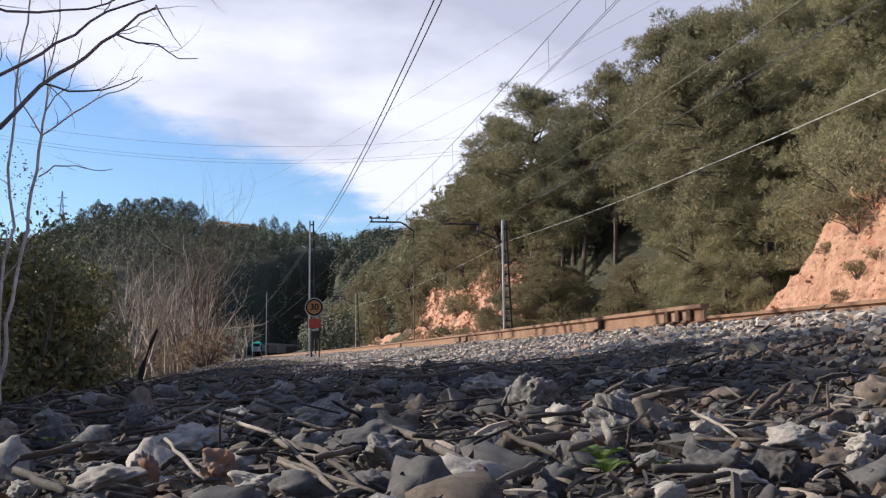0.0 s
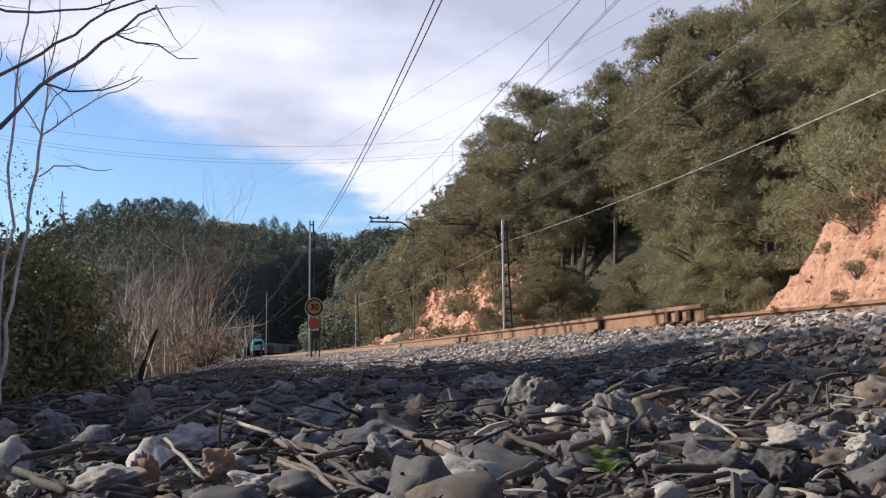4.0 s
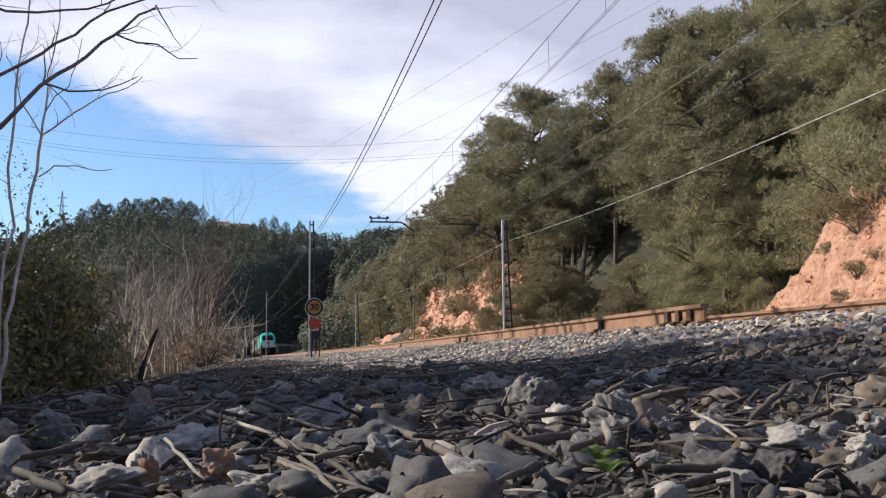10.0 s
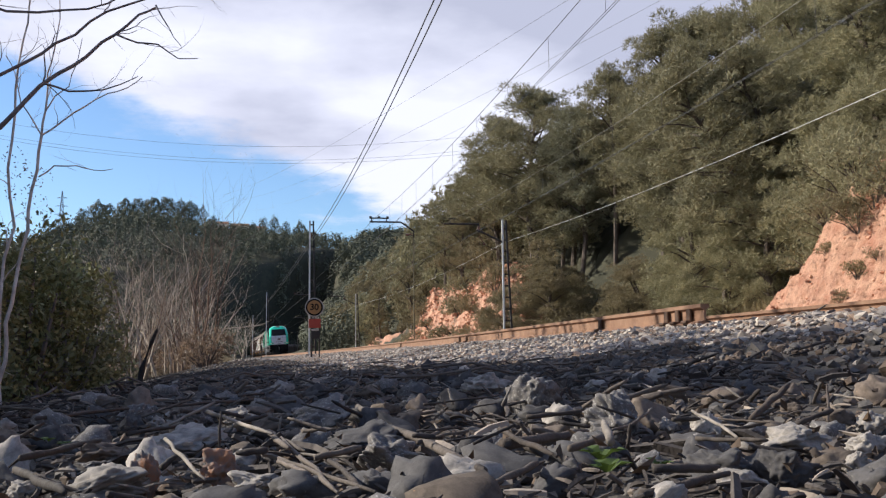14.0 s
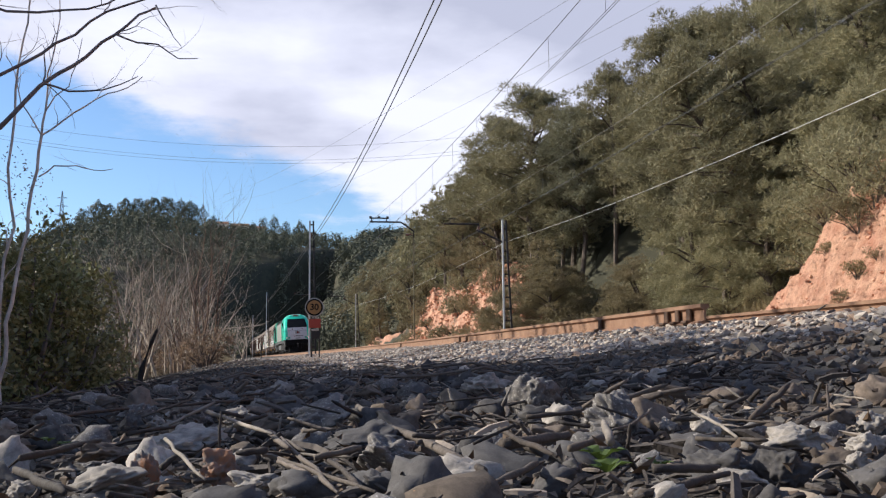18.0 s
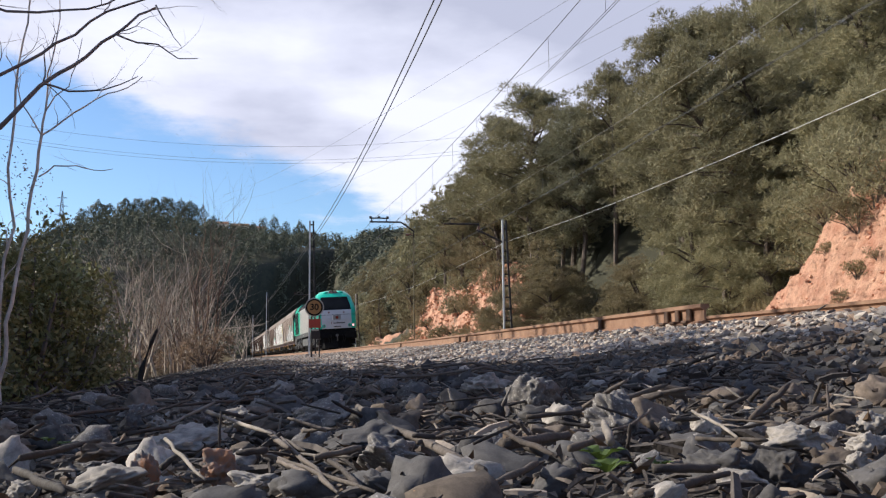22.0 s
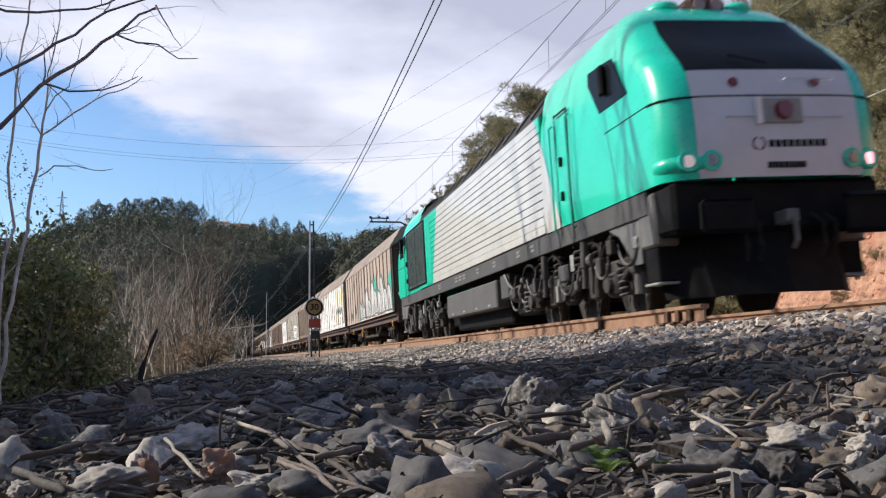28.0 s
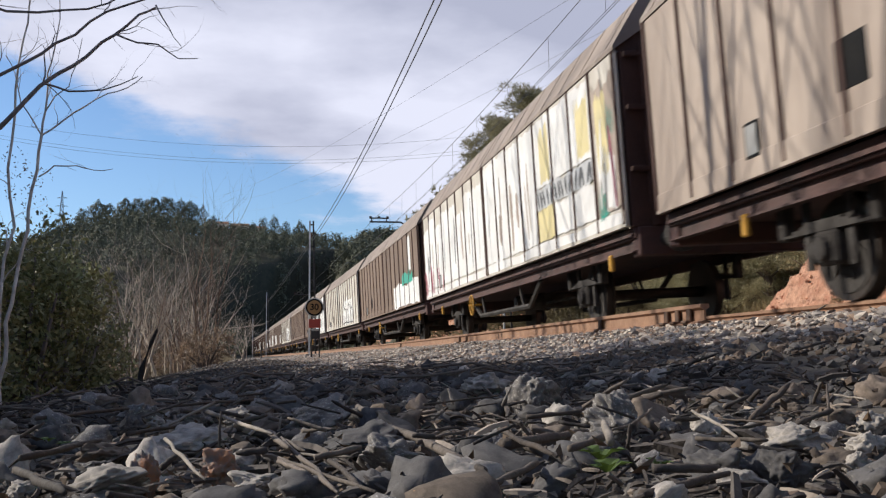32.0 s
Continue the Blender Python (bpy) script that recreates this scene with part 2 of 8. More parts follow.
PROFILE = ((-400, -60, -13, -9.4, -8.2, -6.6, -5.3, -4.4, -3.6, -2.9, -2.2, 6.4, 7.4, 9.4, 600),
           (3, -0.4, -0.75, -0.6, -0.32, -0.03, 0.0, 0.06, 0.18, 0.32, 0.37, 0.37, 0.30, 0.36, 0.40))


def ground_z(x, y):
    off = x - course(y)
    z = lerp(off, *PROFILE)
    d = off - toe(y)
    if -10 < off < -3.8 and y > 4:        # the gravel verge dips beside the camera and swells further on
        z += (0.10 * smooth((y - 11) / 9) - 0.035 * math.exp(-((y - 9.5) / 2.5) ** 2)) * smooth((off + 10) / 2.5) * smooth((-3.8 - off) / 1.5)
    if d > 0:
        low = lerp(y, (0, 45, 75, 600), (0.95, 1.0, 1.22, 1.2))
        hill = low * (15.5 * smooth(d / 21) + min(14, 0.22 * max(0, d - 14)))
        b = bare(y)
        if b:
            tall = lerp(y, (30, 60), (5.7, 6.6))
            face = tall * smooth(d / (tall * (0.62 if y < 50 else 0.72))) ** 0.8 * b
            rough_ = (0.5 * wob(x, y, z, 0.55) + 0.34 * wob(x, y * 1.3, 4, 1.5) + 0.2 * wob(x, y * 1.6, 9, 3.1)) * min(1, d) * min(1, 2 * b) * (1.9 if y > 50 else 0.75)
            rough_ += (0.26 * wob(x, y, z, 2.3) + 0.22 * wob(x, y, z, 4.3) + 0.13 * wob(x, y, 5, 8.7)) * min(1, d) * min(1, 2 * b)
            rough_ -= (1.0 if y > 50 else 0.25) * (0.6 * abs(wob(x * 0.12, y, 3, 0.9)) + 0.3 * abs(wob(x * 0.2, y, 8, 2.6)) + 0.25 * wob(x, y, 2, 2.2)) * min(1, d) * b * min(1, max(0, tall * 0.9 - d))
            hill = max(hill * 0.85, face) + rough_
        z += hill + 0.5 * wob(x, y, 2, 0.11) * min(1, d / 4)
    far = 55.0 * smooth((y - 190) / 270) * (1 + 0.15 * math.exp(-((x + 64) / 30) ** 2) - 0.18 * smooth((-82 - x) / 45) - 0.2 * smooth((-120 - x) / 120))
    if far > 0:
        far *= 1 - math.exp(-(off / lerp(y, (200, 250, 330, 350), (16, 20, 20, 9))) ** 4) * lerp(y, (0, 385, 450), (1, 1, 0))
        far += 4 * wob(x, y, 7, 0.02) * smooth((y - 220) / 100)
        z = max(z, far) if off > 0 else z + far
    return z + 0.03 * wob(x, y, 3, 0.9)


def ground_material():
    m = paint("ground", (0.075, 0.064, 0.054), 0.95, 0, (0.04, 0.034, 0.029), 2.2, 0.9, 30, 0.8)
    t = m.node_tree
    b = t.nodes["Principled BSDF"]
    base = b.inputs["Base Color"].links[0].from_socket
    at = t.nodes.new("ShaderNodeAttribute"); at.attribute_name = "cover"
    sp = t.nodes.new("ShaderNodeSeparateColor")
    link(t, at.outputs["Color"], sp.inputs[0])
    co = t.nodes.new("ShaderNodeTexCoord")
    for k, (c1, c2, sc) in enumerate((((0.60, 0.355, 0.235), (0.43, 0.195, 0.12), 1.3), ((0.06, 0.055, 0.03), (0.03, 0.032, 0.017), 0.6))):
        nz = node(t, "ShaderNodeTexNoise", Scale=sc, Detail=9.0, Roughness=0.7)
        link(t, co.outputs["Object"], nz.inputs["Vector"])
        r = node(t, "ShaderNodeMapRange", From_Min=0.36, From_Max=0.66)
        link(t, nz.outputs[0], r.inputs[0])
        cm = t.nodes.new("ShaderNodeMix"); cm.data_type = "RGBA"
        cm.inputs[6].default_value, cm.inputs[7].default_value = (*c1, 1), (*c2, 1)
        link(t, r.outputs[0], cm.inputs[0])
        mx = t.nodes.new("ShaderNodeMix"); mx.data_type = "RGBA"
        link(t, sp.outputs[k], mx.inputs[0]); link(t, base, mx.inputs[6]); link(t, cm.outputs[2], mx.inputs[7])
        base = mx.outputs[2]
    # pits by colour alone: dark blotches paint their shade on the bare earth
    pit = node(t, "ShaderNodeTexNoise", Scale=5.5, Detail=7.0, Roughness=0.75)
    link(t, co.outputs["Object"], pit.inputs["Vector"])
    pr = node(t, "ShaderNodeMapRange", From_Min=0.50, From_Max=0.64, To_Max=0.75)
    link(t, pit.outputs[0], pr.inputs[0])
    ps = t.nodes.new("ShaderNodeMath"); ps.operation = "MULTIPLY"
    link(t, pr.outputs[0], ps.inputs[0]); link(t, sp.outputs[0], ps.inputs[1])
    pm = t.nodes.new("ShaderNodeMix"); pm.data_type = "RGBA"; pm.inputs[7].default_value = (0.24, 0.12, 0.075, 1)
    link(t, ps.outputs[0], pm.inputs[0]); link(t, base, pm.inputs[6])
    link(t, pm.outputs[2], b.inputs["Base Color"])
    # crumbling relief of the bare earth
    nz = node(t, "ShaderNodeTexNoise", Scale=3.2, Detail=9.0, Roughness=0.72)
    link(t, co.outputs["Object"], nz.inputs["Vector"])
    bp = node(t, "ShaderNodeBump", Distance=0.16)
    link(t, sp.outputs[0], bp.inputs["Strength"]); link(t, nz.outputs[0], bp.inputs["Height"])
    link(t, b.inputs["Normal"].links[0].from_socket, bp.inputs["Normal"]); link(t, bp.outputs[0], b.inputs["Normal"])
    return m


def steps(*spans):
    out = []
    for a, b, s in spans:
        out += list(np.arange(a, b, s))
    return out


def build_ground():
    offs = steps((-420, -60, 45), (-60, -14, 8), (-14, -2, 0.4), (-2, 9, 1.0), (9, 14.2, 0.1), (14.2, 15.5, 0.2), (15.5, 21, 0.5), (21, 34, 1.0), (34, 70, 4), (70, 300, 30), (300, 621, 80))
    ys = steps((-200, -60, 20), (-60, -4, 7), (-4, 12, 0.5), (12, 18, 0.3), (18, 38, 0.13), (38, 40, 0.25), (40, 60, 0.8), (60, 104, 0.5), (104, 170, 3), (170, 560, 12), (560, 1500, 120))
    verts, cols = [], []
    for y in ys:
        for o in offs:
            x = course(y) + o
            verts.append((x, y, ground_z(x, y)))
            d = o - toe(y)
            tall = lerp(y, (30, 60), (5.7, 6.6))
            red = min(1, bare(y) * 4) * smooth((d + 0.8) / 0.6) * smooth((tall * 0.95 + 1.4 * wob(x, y, 1, 0.35) - d) / 1.2)
            if y > 50:
                red *= smooth((wob(x, y, 5, 0.17) + 0.5 * wob(x, y, 6, 0.45) + 0.46) / 0.18)
            green = smooth((d + 2.5) / 2) if d > -3 else smooth((-8.8 - o) / 1.5)
            cols.append((red, min(1, max(green * (1 - red), smooth((y - 190) / 40))), 0, 1))
    n = len(offs)
    faces = [(j * n + i, j * n + i + 1, (j + 1) * n + i + 1, (j + 1) * n + i) for j in range(len(ys) - 1) for i in range(n - 1)]
    ob = raw("ground", verts, faces, ground_material(), smooth=True)
    a = ob.data.color_attributes.new("cover", "FLOAT_COLOR", "POINT")
    a.data.foreach_set("color", np.array(cols, dtype=np.float32).ravel())
    return tagged(ob, "stony ground rising to a red earth cutting and wooded hills", "ground", kind="structure")


ground = build_ground()


# ---- the two tracks ----
def frame_at(y, off=0.0, up=0.0, lean=CANT):
    """Point, side and up vectors of a track at y, off metres to the right of the line's centre."""
    s = slope(y)
    d = Vector((s, 1, 0)).normalized()
    side = Vector((d.y, -d.x, 0))
    c = radians(lean)
    su = side * math.cos(c) + Vector((0, 0, 1)) * math.sin(c)
    uu = Vector((0, 0, 1)) * math.cos(c) - side * math.sin(c)
    return Vector((course(y), y, RAIL_Z)) + side * off + Vector((0, 0, up)), su, uu


RAIL = [(-0.036, 0.0), (0.036, 0.0), (0.036, -0.03), (0.009, -0.048), (0.008, -0.13), (0.07, -0.147), (0.07, -0.159), (-0.07, -0.159),
        (-0.07, -0.147), (-0.008, -0.13), (-0.009, -0.048), (-0.036, -0.03)]
TRACKS = ((0.0, 0.0), (4.15, 0.0))
SPARE = -2.46


def rail(parent, track_off, side_off, y0, y1, name="rail", drop=0.0, lean=CANT):
    bm = bmesh.new()
    path = []
    for y in steps((y0, min(y1, 60), 2.0), (max(y0, 60), y1 + 0.1, 10.0)) + [y1]:
        p, s, u = frame_at(y, track_off, 0, lean)
        path.append((p + s * side_off - Vector((0, 0, drop)), s, u))
    sweep(bm, RAIL, path)
    for f in bm.faces:
        if f.normal.z > 0.8:
            f.material_index = 1
    bmesh.ops.recalc_face_normals(bm, faces=bm.faces)
    for f in bm.faces:
        f.material_index = 1 if f.normal.z > 0.9 and f.calc_center_median().z > RAIL_Z - 0.1 and drop == 0 else 0
    return part(name, bm, (M["rail"], M["railtop"]), parent)


def sleeper_mesh():
    bm = bmesh.new()
    box(bm, -1.3, 1.3, -0.13, 0.13, -0.20, 0.0, 0.02)
    me = bpy.data.meshes.new("sleeper")
    bm.to_mesh(me); bm.free(); me.materials.append(M["sleeper"])
    return me


def clip_mesh():
    bm = bmesh.new()
    box(bm, -0.12, 0.12, -0.05, 0.05, 0.0, 0.035, 0.006)
    box(bm, -0.11, -0.07, -0.03, 0.03, 0.03, 0.07, 0.008)
    box(bm, 0.07, 0.11, -0.03, 0.03, 0.03, 0.07, 0.008)
    me = bpy.data.meshes.new("rail_fastening")
    bm.to_mesh(me); bm.free(); me.materials.append(M["clip"])
    return me


def build_tracks():
    sl, cl = sleeper_mesh(), clip_mesh()
    for k, (off, up) in enumerate(TRACKS):
        track = tagged(new("railway_track"), "railway track with rusty rails on concrete sleepers in ballast", "railway track", "railway tracks", "structure")
        rail(track, off, -0.87, -40, 420)
        rail(track, off, 0.87, -40, 420)
        y, n = -6.0, 0
        far = bmesh.new()
        while y < 300:
            p, s, u = frame_at(y, off)
            q = p - u * 0.165
            m = Matrix((( s.x, s.cross(u).x * -1, u.x, q.x), (s.y, -s.cross(u).y, u.y, q.y), (s.z, -s.cross(u).z, u.z, q.z), (0, 0, 0, 1)))
            if n < 90:
                again("sleeper", sl, track, m)
                if n < 60:
                    for e in (-0.87, 0.87):
                        again("rail_fastening", cl, track, m @ pose(e, 0, 0.0))
            else:
                box(far, -1.3, 1.3, -0.13, 0.13, -0.2, 0, 0, m)
            y += 0.6
            n += 1
        tagged(part("far_sleepers", far, M["sleeper"], track), kind="stuff")


build_tracks()


def spare_rail():
    """A loose length of rail laid along the sleepers' ends, with added dark bars for shadow stripes."""
    ob = tagged(new("spare_rail"), "long rusty loose rail lying upright on the ballast beside the track", "rail")
    r = rail(ob, 0, SPARE, 6.8, 140, "rail_bar", 0.085, 0.0)
    # made-up dark bars imitate the twig shadows across the rail's web
    for y in (7.0, 7.22, 7.44, 9.1, 15.9, 16.5, 24.0):
        p, s, u = frame_at(y, SPARE, -0.085, 0)
        bm = bmesh.new()
        box(bm, -0.045, -0.02, y - 0.035, y + 0.035, -0.135, -0.035, 0.006)
        box(bm, -0.09, -0.03, y - 0.05, y + 0.05, -0.15, -0.125, 0.006)
        bmesh.ops.translate(bm, vec=(p.x, 0, p.z), verts=bm.verts)
        part("clamp", bm, M["clip"], ob)
    return ob


spare_rail()


# ---- the train ----
GREEN, PALE = (0.004, 0.60, 0.405), (0.60, 0.59, 0.565)


def livery():
    """Green at both ends and pale grey along the middle, with slanting joins."""
    m = paint("livery", GREEN, 0.32, 0, (0.004, 0.53, 0.36), 0.7, 0.5, 30, 0.03, coat=0.4)
    t = m.node_tree
    b = t.nodes["Principled BSDF"]
    green = b.inputs["Base Color"].links[0].from_socket
    co = t.nodes.new("ShaderNodeTexCoord")
    sp = t.nodes.new("ShaderNodeSeparateXYZ")
    link(t, co.outputs["Object"], sp.inputs[0])
    sl = node(t, "ShaderNodeMath"); sl.operation = "MULTIPLY_ADD"; sl.inputs[1].default_value = 0.55
    link(t, sp.outputs[2], sl.inputs[0]); link(t, sp.outputs[1], sl.inputs[2])
    up = node(t, "ShaderNodeMath"); up.operation = "LESS_THAN"; up.inputs[1].default_value = 7.92
    lo = node(t, "ShaderNodeMath"); lo.operation = "MULTIPLY_ADD"; lo.inputs[1].default_value = -0.55
    link(t, sp.outputs[2], lo.inputs[0]); link(t, sp.outputs[1], lo.inputs[2])
    l2 = node(t, "ShaderNodeMath"); l2.operation = "GREATER_THAN"; l2.inputs[1].default_value = -4.95
    link(t, sl.outputs[0], up.inputs[0]); link(t, lo.outputs[0], l2.inputs[0])
    both = node(t, "ShaderNodeMath"); both.operation = "MULTIPLY"
    link(t, up.outputs[0], both.inputs[0]); link(t, l2.outputs[0], both.inputs[1])
    nz = node(t, "ShaderNodeTexNoise", Scale=1.2, Detail=8.0, Roughness=0.7)
    link(t, co.outputs["Object"], nz.inputs["Vector"])
    cm = t.nodes.new("ShaderNodeMix"); cm.data_type = "RGBA"
    cm.inputs[6].default_value, cm.inputs[7].default_value = (*PALE, 1), (0.50, 0.47, 0.42, 1)
    rr = node(t, "ShaderNodeMapRange", From_Min=0.45, From_Max=0.75)
    link(t, nz.outputs[0], rr.inputs[0]); link(t, rr.outputs[0], cm.inputs[0])
    mx = t.nodes.new("ShaderNodeMix"); mx.data_type = "RGBA"
    link(t, both.outputs[0], mx.inputs[0]); link(t, green, mx.inputs[6]); link(t, cm.outputs[2], mx.inputs[7])
    link(t, mx.outputs[2], b.inputs["Base Color"])
    return m


T = dict(
    livery=livery(),
    green=paint("green_paint", GREEN, 0.3, 0, (0.004, 0.53, 0.36), 0.8, 0.6, 30, 0.03, coat=0.5),
    front=paint("front_grey", (0.58, 0.59, 0.62), 0.45, 0, (0.46, 0.46, 0.48), 1.5, 0.6, 30, 0.04, coat=0.3),
    screen=paint("dark_glass", (0.010, 0.011, 0.014), 0.2, 0, (0.016, 0.018, 0.02), 2, 0.5, 30, 0),
    roof=paint("roof_black", (0.035, 0.035, 0.036), 0.7, 0, (0.07, 0.065, 0.06), 2, 0.7, 30, 0.2),
    sole=paint("sole_grey", (0.068, 0.064, 0.063), 0.6, 0, (0.036, 0.033, 0.031), 2, 0.8, 30, 0.2),
    skirt=paint("skirt_grey", (0.15, 0.146, 0.14), 0.55, 0, (0.09, 0.085, 0.08), 1.5, 0.8, 30, 0.15),
    tank=paint("tank_grey", (0.095, 0.092, 0.089), 0.6, 0, (0.06, 0.055, 0.05), 1.5, 0.8, 30, 0.2),
    bogie=paint("bogie_dirt", (0.085, 0.079, 0.074), 0.75, 0.1, (0.036, 0.032, 0.030), 3, 0.9, 40, 0.4),
    black=paint("black_paint", (0.009, 0.009, 0.010), 0.6, 0, (0.018, 0.017, 0.016), 3, 0.7, 40, 0.2),
    tread=paint("wheel_steel", (0.072, 0.060, 0.051), 0.5, 0.6, (0.042, 0.030, 0.024), 6, 0.7, 50, 0.2),
    grille=paint("grille_mesh", (0.055, 0.075, 0.068), 0.55, 0.3, (0.03, 0.04, 0.038), 2, 0.8, 60, 0.4),
    chrome=paint("lamp_glass", (0.42, 0.33, 0.32), 0.2, 0.3, (0.22, 0.16, 0.16), 14, 0.9, 40, 0.05, coat=0.8),
    red=paint("red_lens", (0.20, 0.012, 0.016), 0.2, 0, bump=0, coat=0.6),
    lens=paint("grey_lens", (0.20, 0.20, 0.20), 0.15, 0.2, (0.10, 0.10, 0.10), 9, 0.6, 40, 0.05, coat=0.8),
    faint=glow("faint_lamp", (0.6, 0.48, 0.46), 0.45),
    lit=glow("lit_lamp", (1.0, 0.42, 0.46), 1.6),
    dull_lamp=paint("dull_lamp", (0.35, 0.22, 0.19), 0.25, 0, bump=0, coat=0.6),
    white=paint("white_marking", (0.294, 0.294, 0.286), 0.6, 0, (0.210, 0.202, 0.189), 8, 0.6, 30, 0.1),
    hose=paint("rubber_hose", (0.03, 0.03, 0.03), 0.7, bump=0.1),
    w_beige=paint("wagon_beige", (0.40, 0.328, 0.275), 0.75, 0, (0.235, 0.182, 0.15), 0.7, 0.9, 25, 0.15, col3=(0.183, 0.130, 0.098), scale3=2.2, cut=0.64, stretch=(1, 1, 0.3), rand=0.08),
    w_brown=paint("wagon_brown", (0.215, 0.15, 0.11), 0.75, 0, (0.13, 0.085, 0.06), 0.7, 0.9, 25, 0.15, col3=(0.11, 0.065, 0.045), scale3=2.2, cut=0.64, stretch=(1, 1, 0.3), rand=0.1),
    w_pale=paint("wagon_pale", (0.62, 0.585, 0.52), 0.7, 0, (0.40, 0.35, 0.29), 0.8, 0.9, 25, 0.15, col3=(0.25, 0.19, 0.14), scale3=2.5, cut=0.66, stretch=(1, 1, 0.3)),
    w_end=paint("wagon_end", (0.085, 0.04, 0.03), 0.8, 0, (0.05, 0.026, 0.02), 1.5, 0.8, 30, 0.2),
    w_roof=paint("wagon_roof", (0.29, 0.235, 0.195), 0.75, 0, (0.19, 0.15, 0.125), 0.9, 0.8, 20, 0.15),
    w_sole=paint("wagon_sole", (0.092, 0.047, 0.041), 0.8, 0, (0.05, 0.034, 0.03), 1.8, 0.9, 30, 0.3),
    yellow=paint("yellow_paint", (0.52, 0.27, 0.03), 0.5, 0, (0.35, 0.18, 0.03), 9, 0.6, 40, 0.1),
    spray_w=paint("spray_white", (0.80, 0.79, 0.77), 0.6, 0, (0.60, 0.585, 0.56), 1.4, 0.8, 20, 0.05),
    spray_k=paint("spray_black", (0.05, 0.05, 0.055), 0.6, 0, (0.14, 0.135, 0.13), 1.4, 0.8, 20, 0.05),
    spray_s=paint("spray_silver", (0.62, 0.62, 0.61), 0.5, 0.1, (0.44, 0.43, 0.42), 1.6, 0.9, 20, 0.05, col3=(0.27, 0.26, 0.25), scale3=2.4, cut=0.6, stretch=(1, 1, 0.4)),
    spray_g=paint("spray_green", (0.03, 0.36, 0.26), 0.6, 0, (0.06, 0.28, 0.22), 1.4, 0.8, 20, 0.05),
    spray_y=paint("spray_yellow", (0.70, 0.60, 0.30), 0.6, 0, (0.55, 0.48, 0.28), 1.4, 0.8, 20, 0.05),
    spray_r=paint("spray_red", (0.36, 0.07, 0.10), 0.6, 0, (0.28, 0.10, 0.14), 1.4, 0.8, 20, 0.05),
)

T["screen"].node_tree.nodes["Principled BSDF"].inputs["Specular IOR Level"].default_value = 0.05
for k in ("black", "bogie", "hose", "roof"):
    T[k].node_tree.nodes["Principled BSDF"].inputs["Specular IOR Level"].default_value = 0.06

# plan of the loco's ends: half width and nose at each height
CAB = ((1.55, 1.39, 10.93), (1.80, 1.41, 10.96), (2.15, 1.41, 10.96), (2.50, 1.41, 10.93), (2.84, 1.405, 10.83), (3.00, 1.40, 10.70), (3.28, 1.375, 10.40),
       (3.52, 1.32, 10.12), (3.80, 1.25, 9.86), (4.05, 1.10, 9.58), (4.23, 0.86, 9.20), (4.32, 0.45, 8.75))


def cab_point(h, w, nose, k):
    """k runs round the plan: 0 at the middle of the face, 1 at the corner, 2 back along the side."""
    if k <= 1:
        x = w * math.sin(k * math.pi / 2) ** 0.9
        return (x, nose - 0.46 * k ** 3.2, h)
    return (w, nose - 0.46 - (k - 1) * (nose - 0.46 - 6.2), h)


def cab_patch(name, k0, k1, r0, r1, material, parent, flip, cols=10, lift=0.0, sides=(1, -1), label=""):
    ks = [k0 + (k1 - k0) * i / cols for i in range(cols + 1)]
    bm = bmesh.new()
    for sx in sides:
        grid = []
        for h, w, nose in CAB[r0:r1 + 1]:
            row = []
            for k in ks:
                x, y, z = cab_point(h, w, nose, k)
                row.append(bm.verts.new((sx * (x + lift * min(1, k)), flip * (y + lift * (k <= 1)), z)))
            grid.append(row)
        for a, b in zip(grid, grid[1:]):
            for i in range(cols):
                bm.faces.new((a[i], a[i + 1], b[i + 1], b[i]))
    bmesh.ops.remove_doubles(bm, verts=bm.verts, dist=0.0005)
    bmesh.ops.recalc_face_normals(bm, faces=bm.faces)
    return part(name, bm, material, parent, label, smooth=True)


def wheelset_mesh(r, tread=0.13, half=0.835):
    bm = bmesh.new()
    cyl(bm, (-1.1, 0, 0), (1.1, 0, 0), 0.085, n=10)
    for s in (-1, 1):
        cyl(bm, (s * (half - 0.03), 0, 0), (s * (half + 0.0), 0, 0), r + 0.03, n=28)
        cyl(bm, (s * half, 0, 0), (s * (half + tread - 0.03), 0, 0), r, r - 0.006, n=28)
        cyl(bm, (s * (half + tread - 0.031), 0, 0), (s * (half + tread - 0.02), 0, 0), r * 0.86, r * 0.84, n=28, mi=1)
        cyl(bm, (s * (half + 0.08), 0, 0), (s * (half + tread + 0.05), 0, 0), 0.17, 0.13, n=14, mi=1)
        for k in range(6):
            a = k * math.pi / 3
            cyl(bm, (s * (half + 0.08), math.cos(a) * r * 0.55, math.sin(a) * r * 0.55), (s * (half + tread - 0.005), math.cos(a) * r * 0.55, math.sin(a) * r * 0.55), 0.035, n=6, mi=1)
    me = bpy.data.meshes.new("wheelset")
    bm.to_mesh(me); bm.free()
    me.materials.append(T["tread"]); me.materials.append(T["bogie"])
    return me


def coil(bm, x, y, z0, z1, r=0.11, wire=0.022, turns=5):
    n = turns * 10
    tube(bm, [(x + r * math.cos(i * 2 * math.pi / 10), y + r * math.sin(i * 2 * math.pi / 10), z0 + (z1 - z0) * i / n) for i in range(n + 1)], wire, 5)


WHEELS = []      # (wheelset, radius)


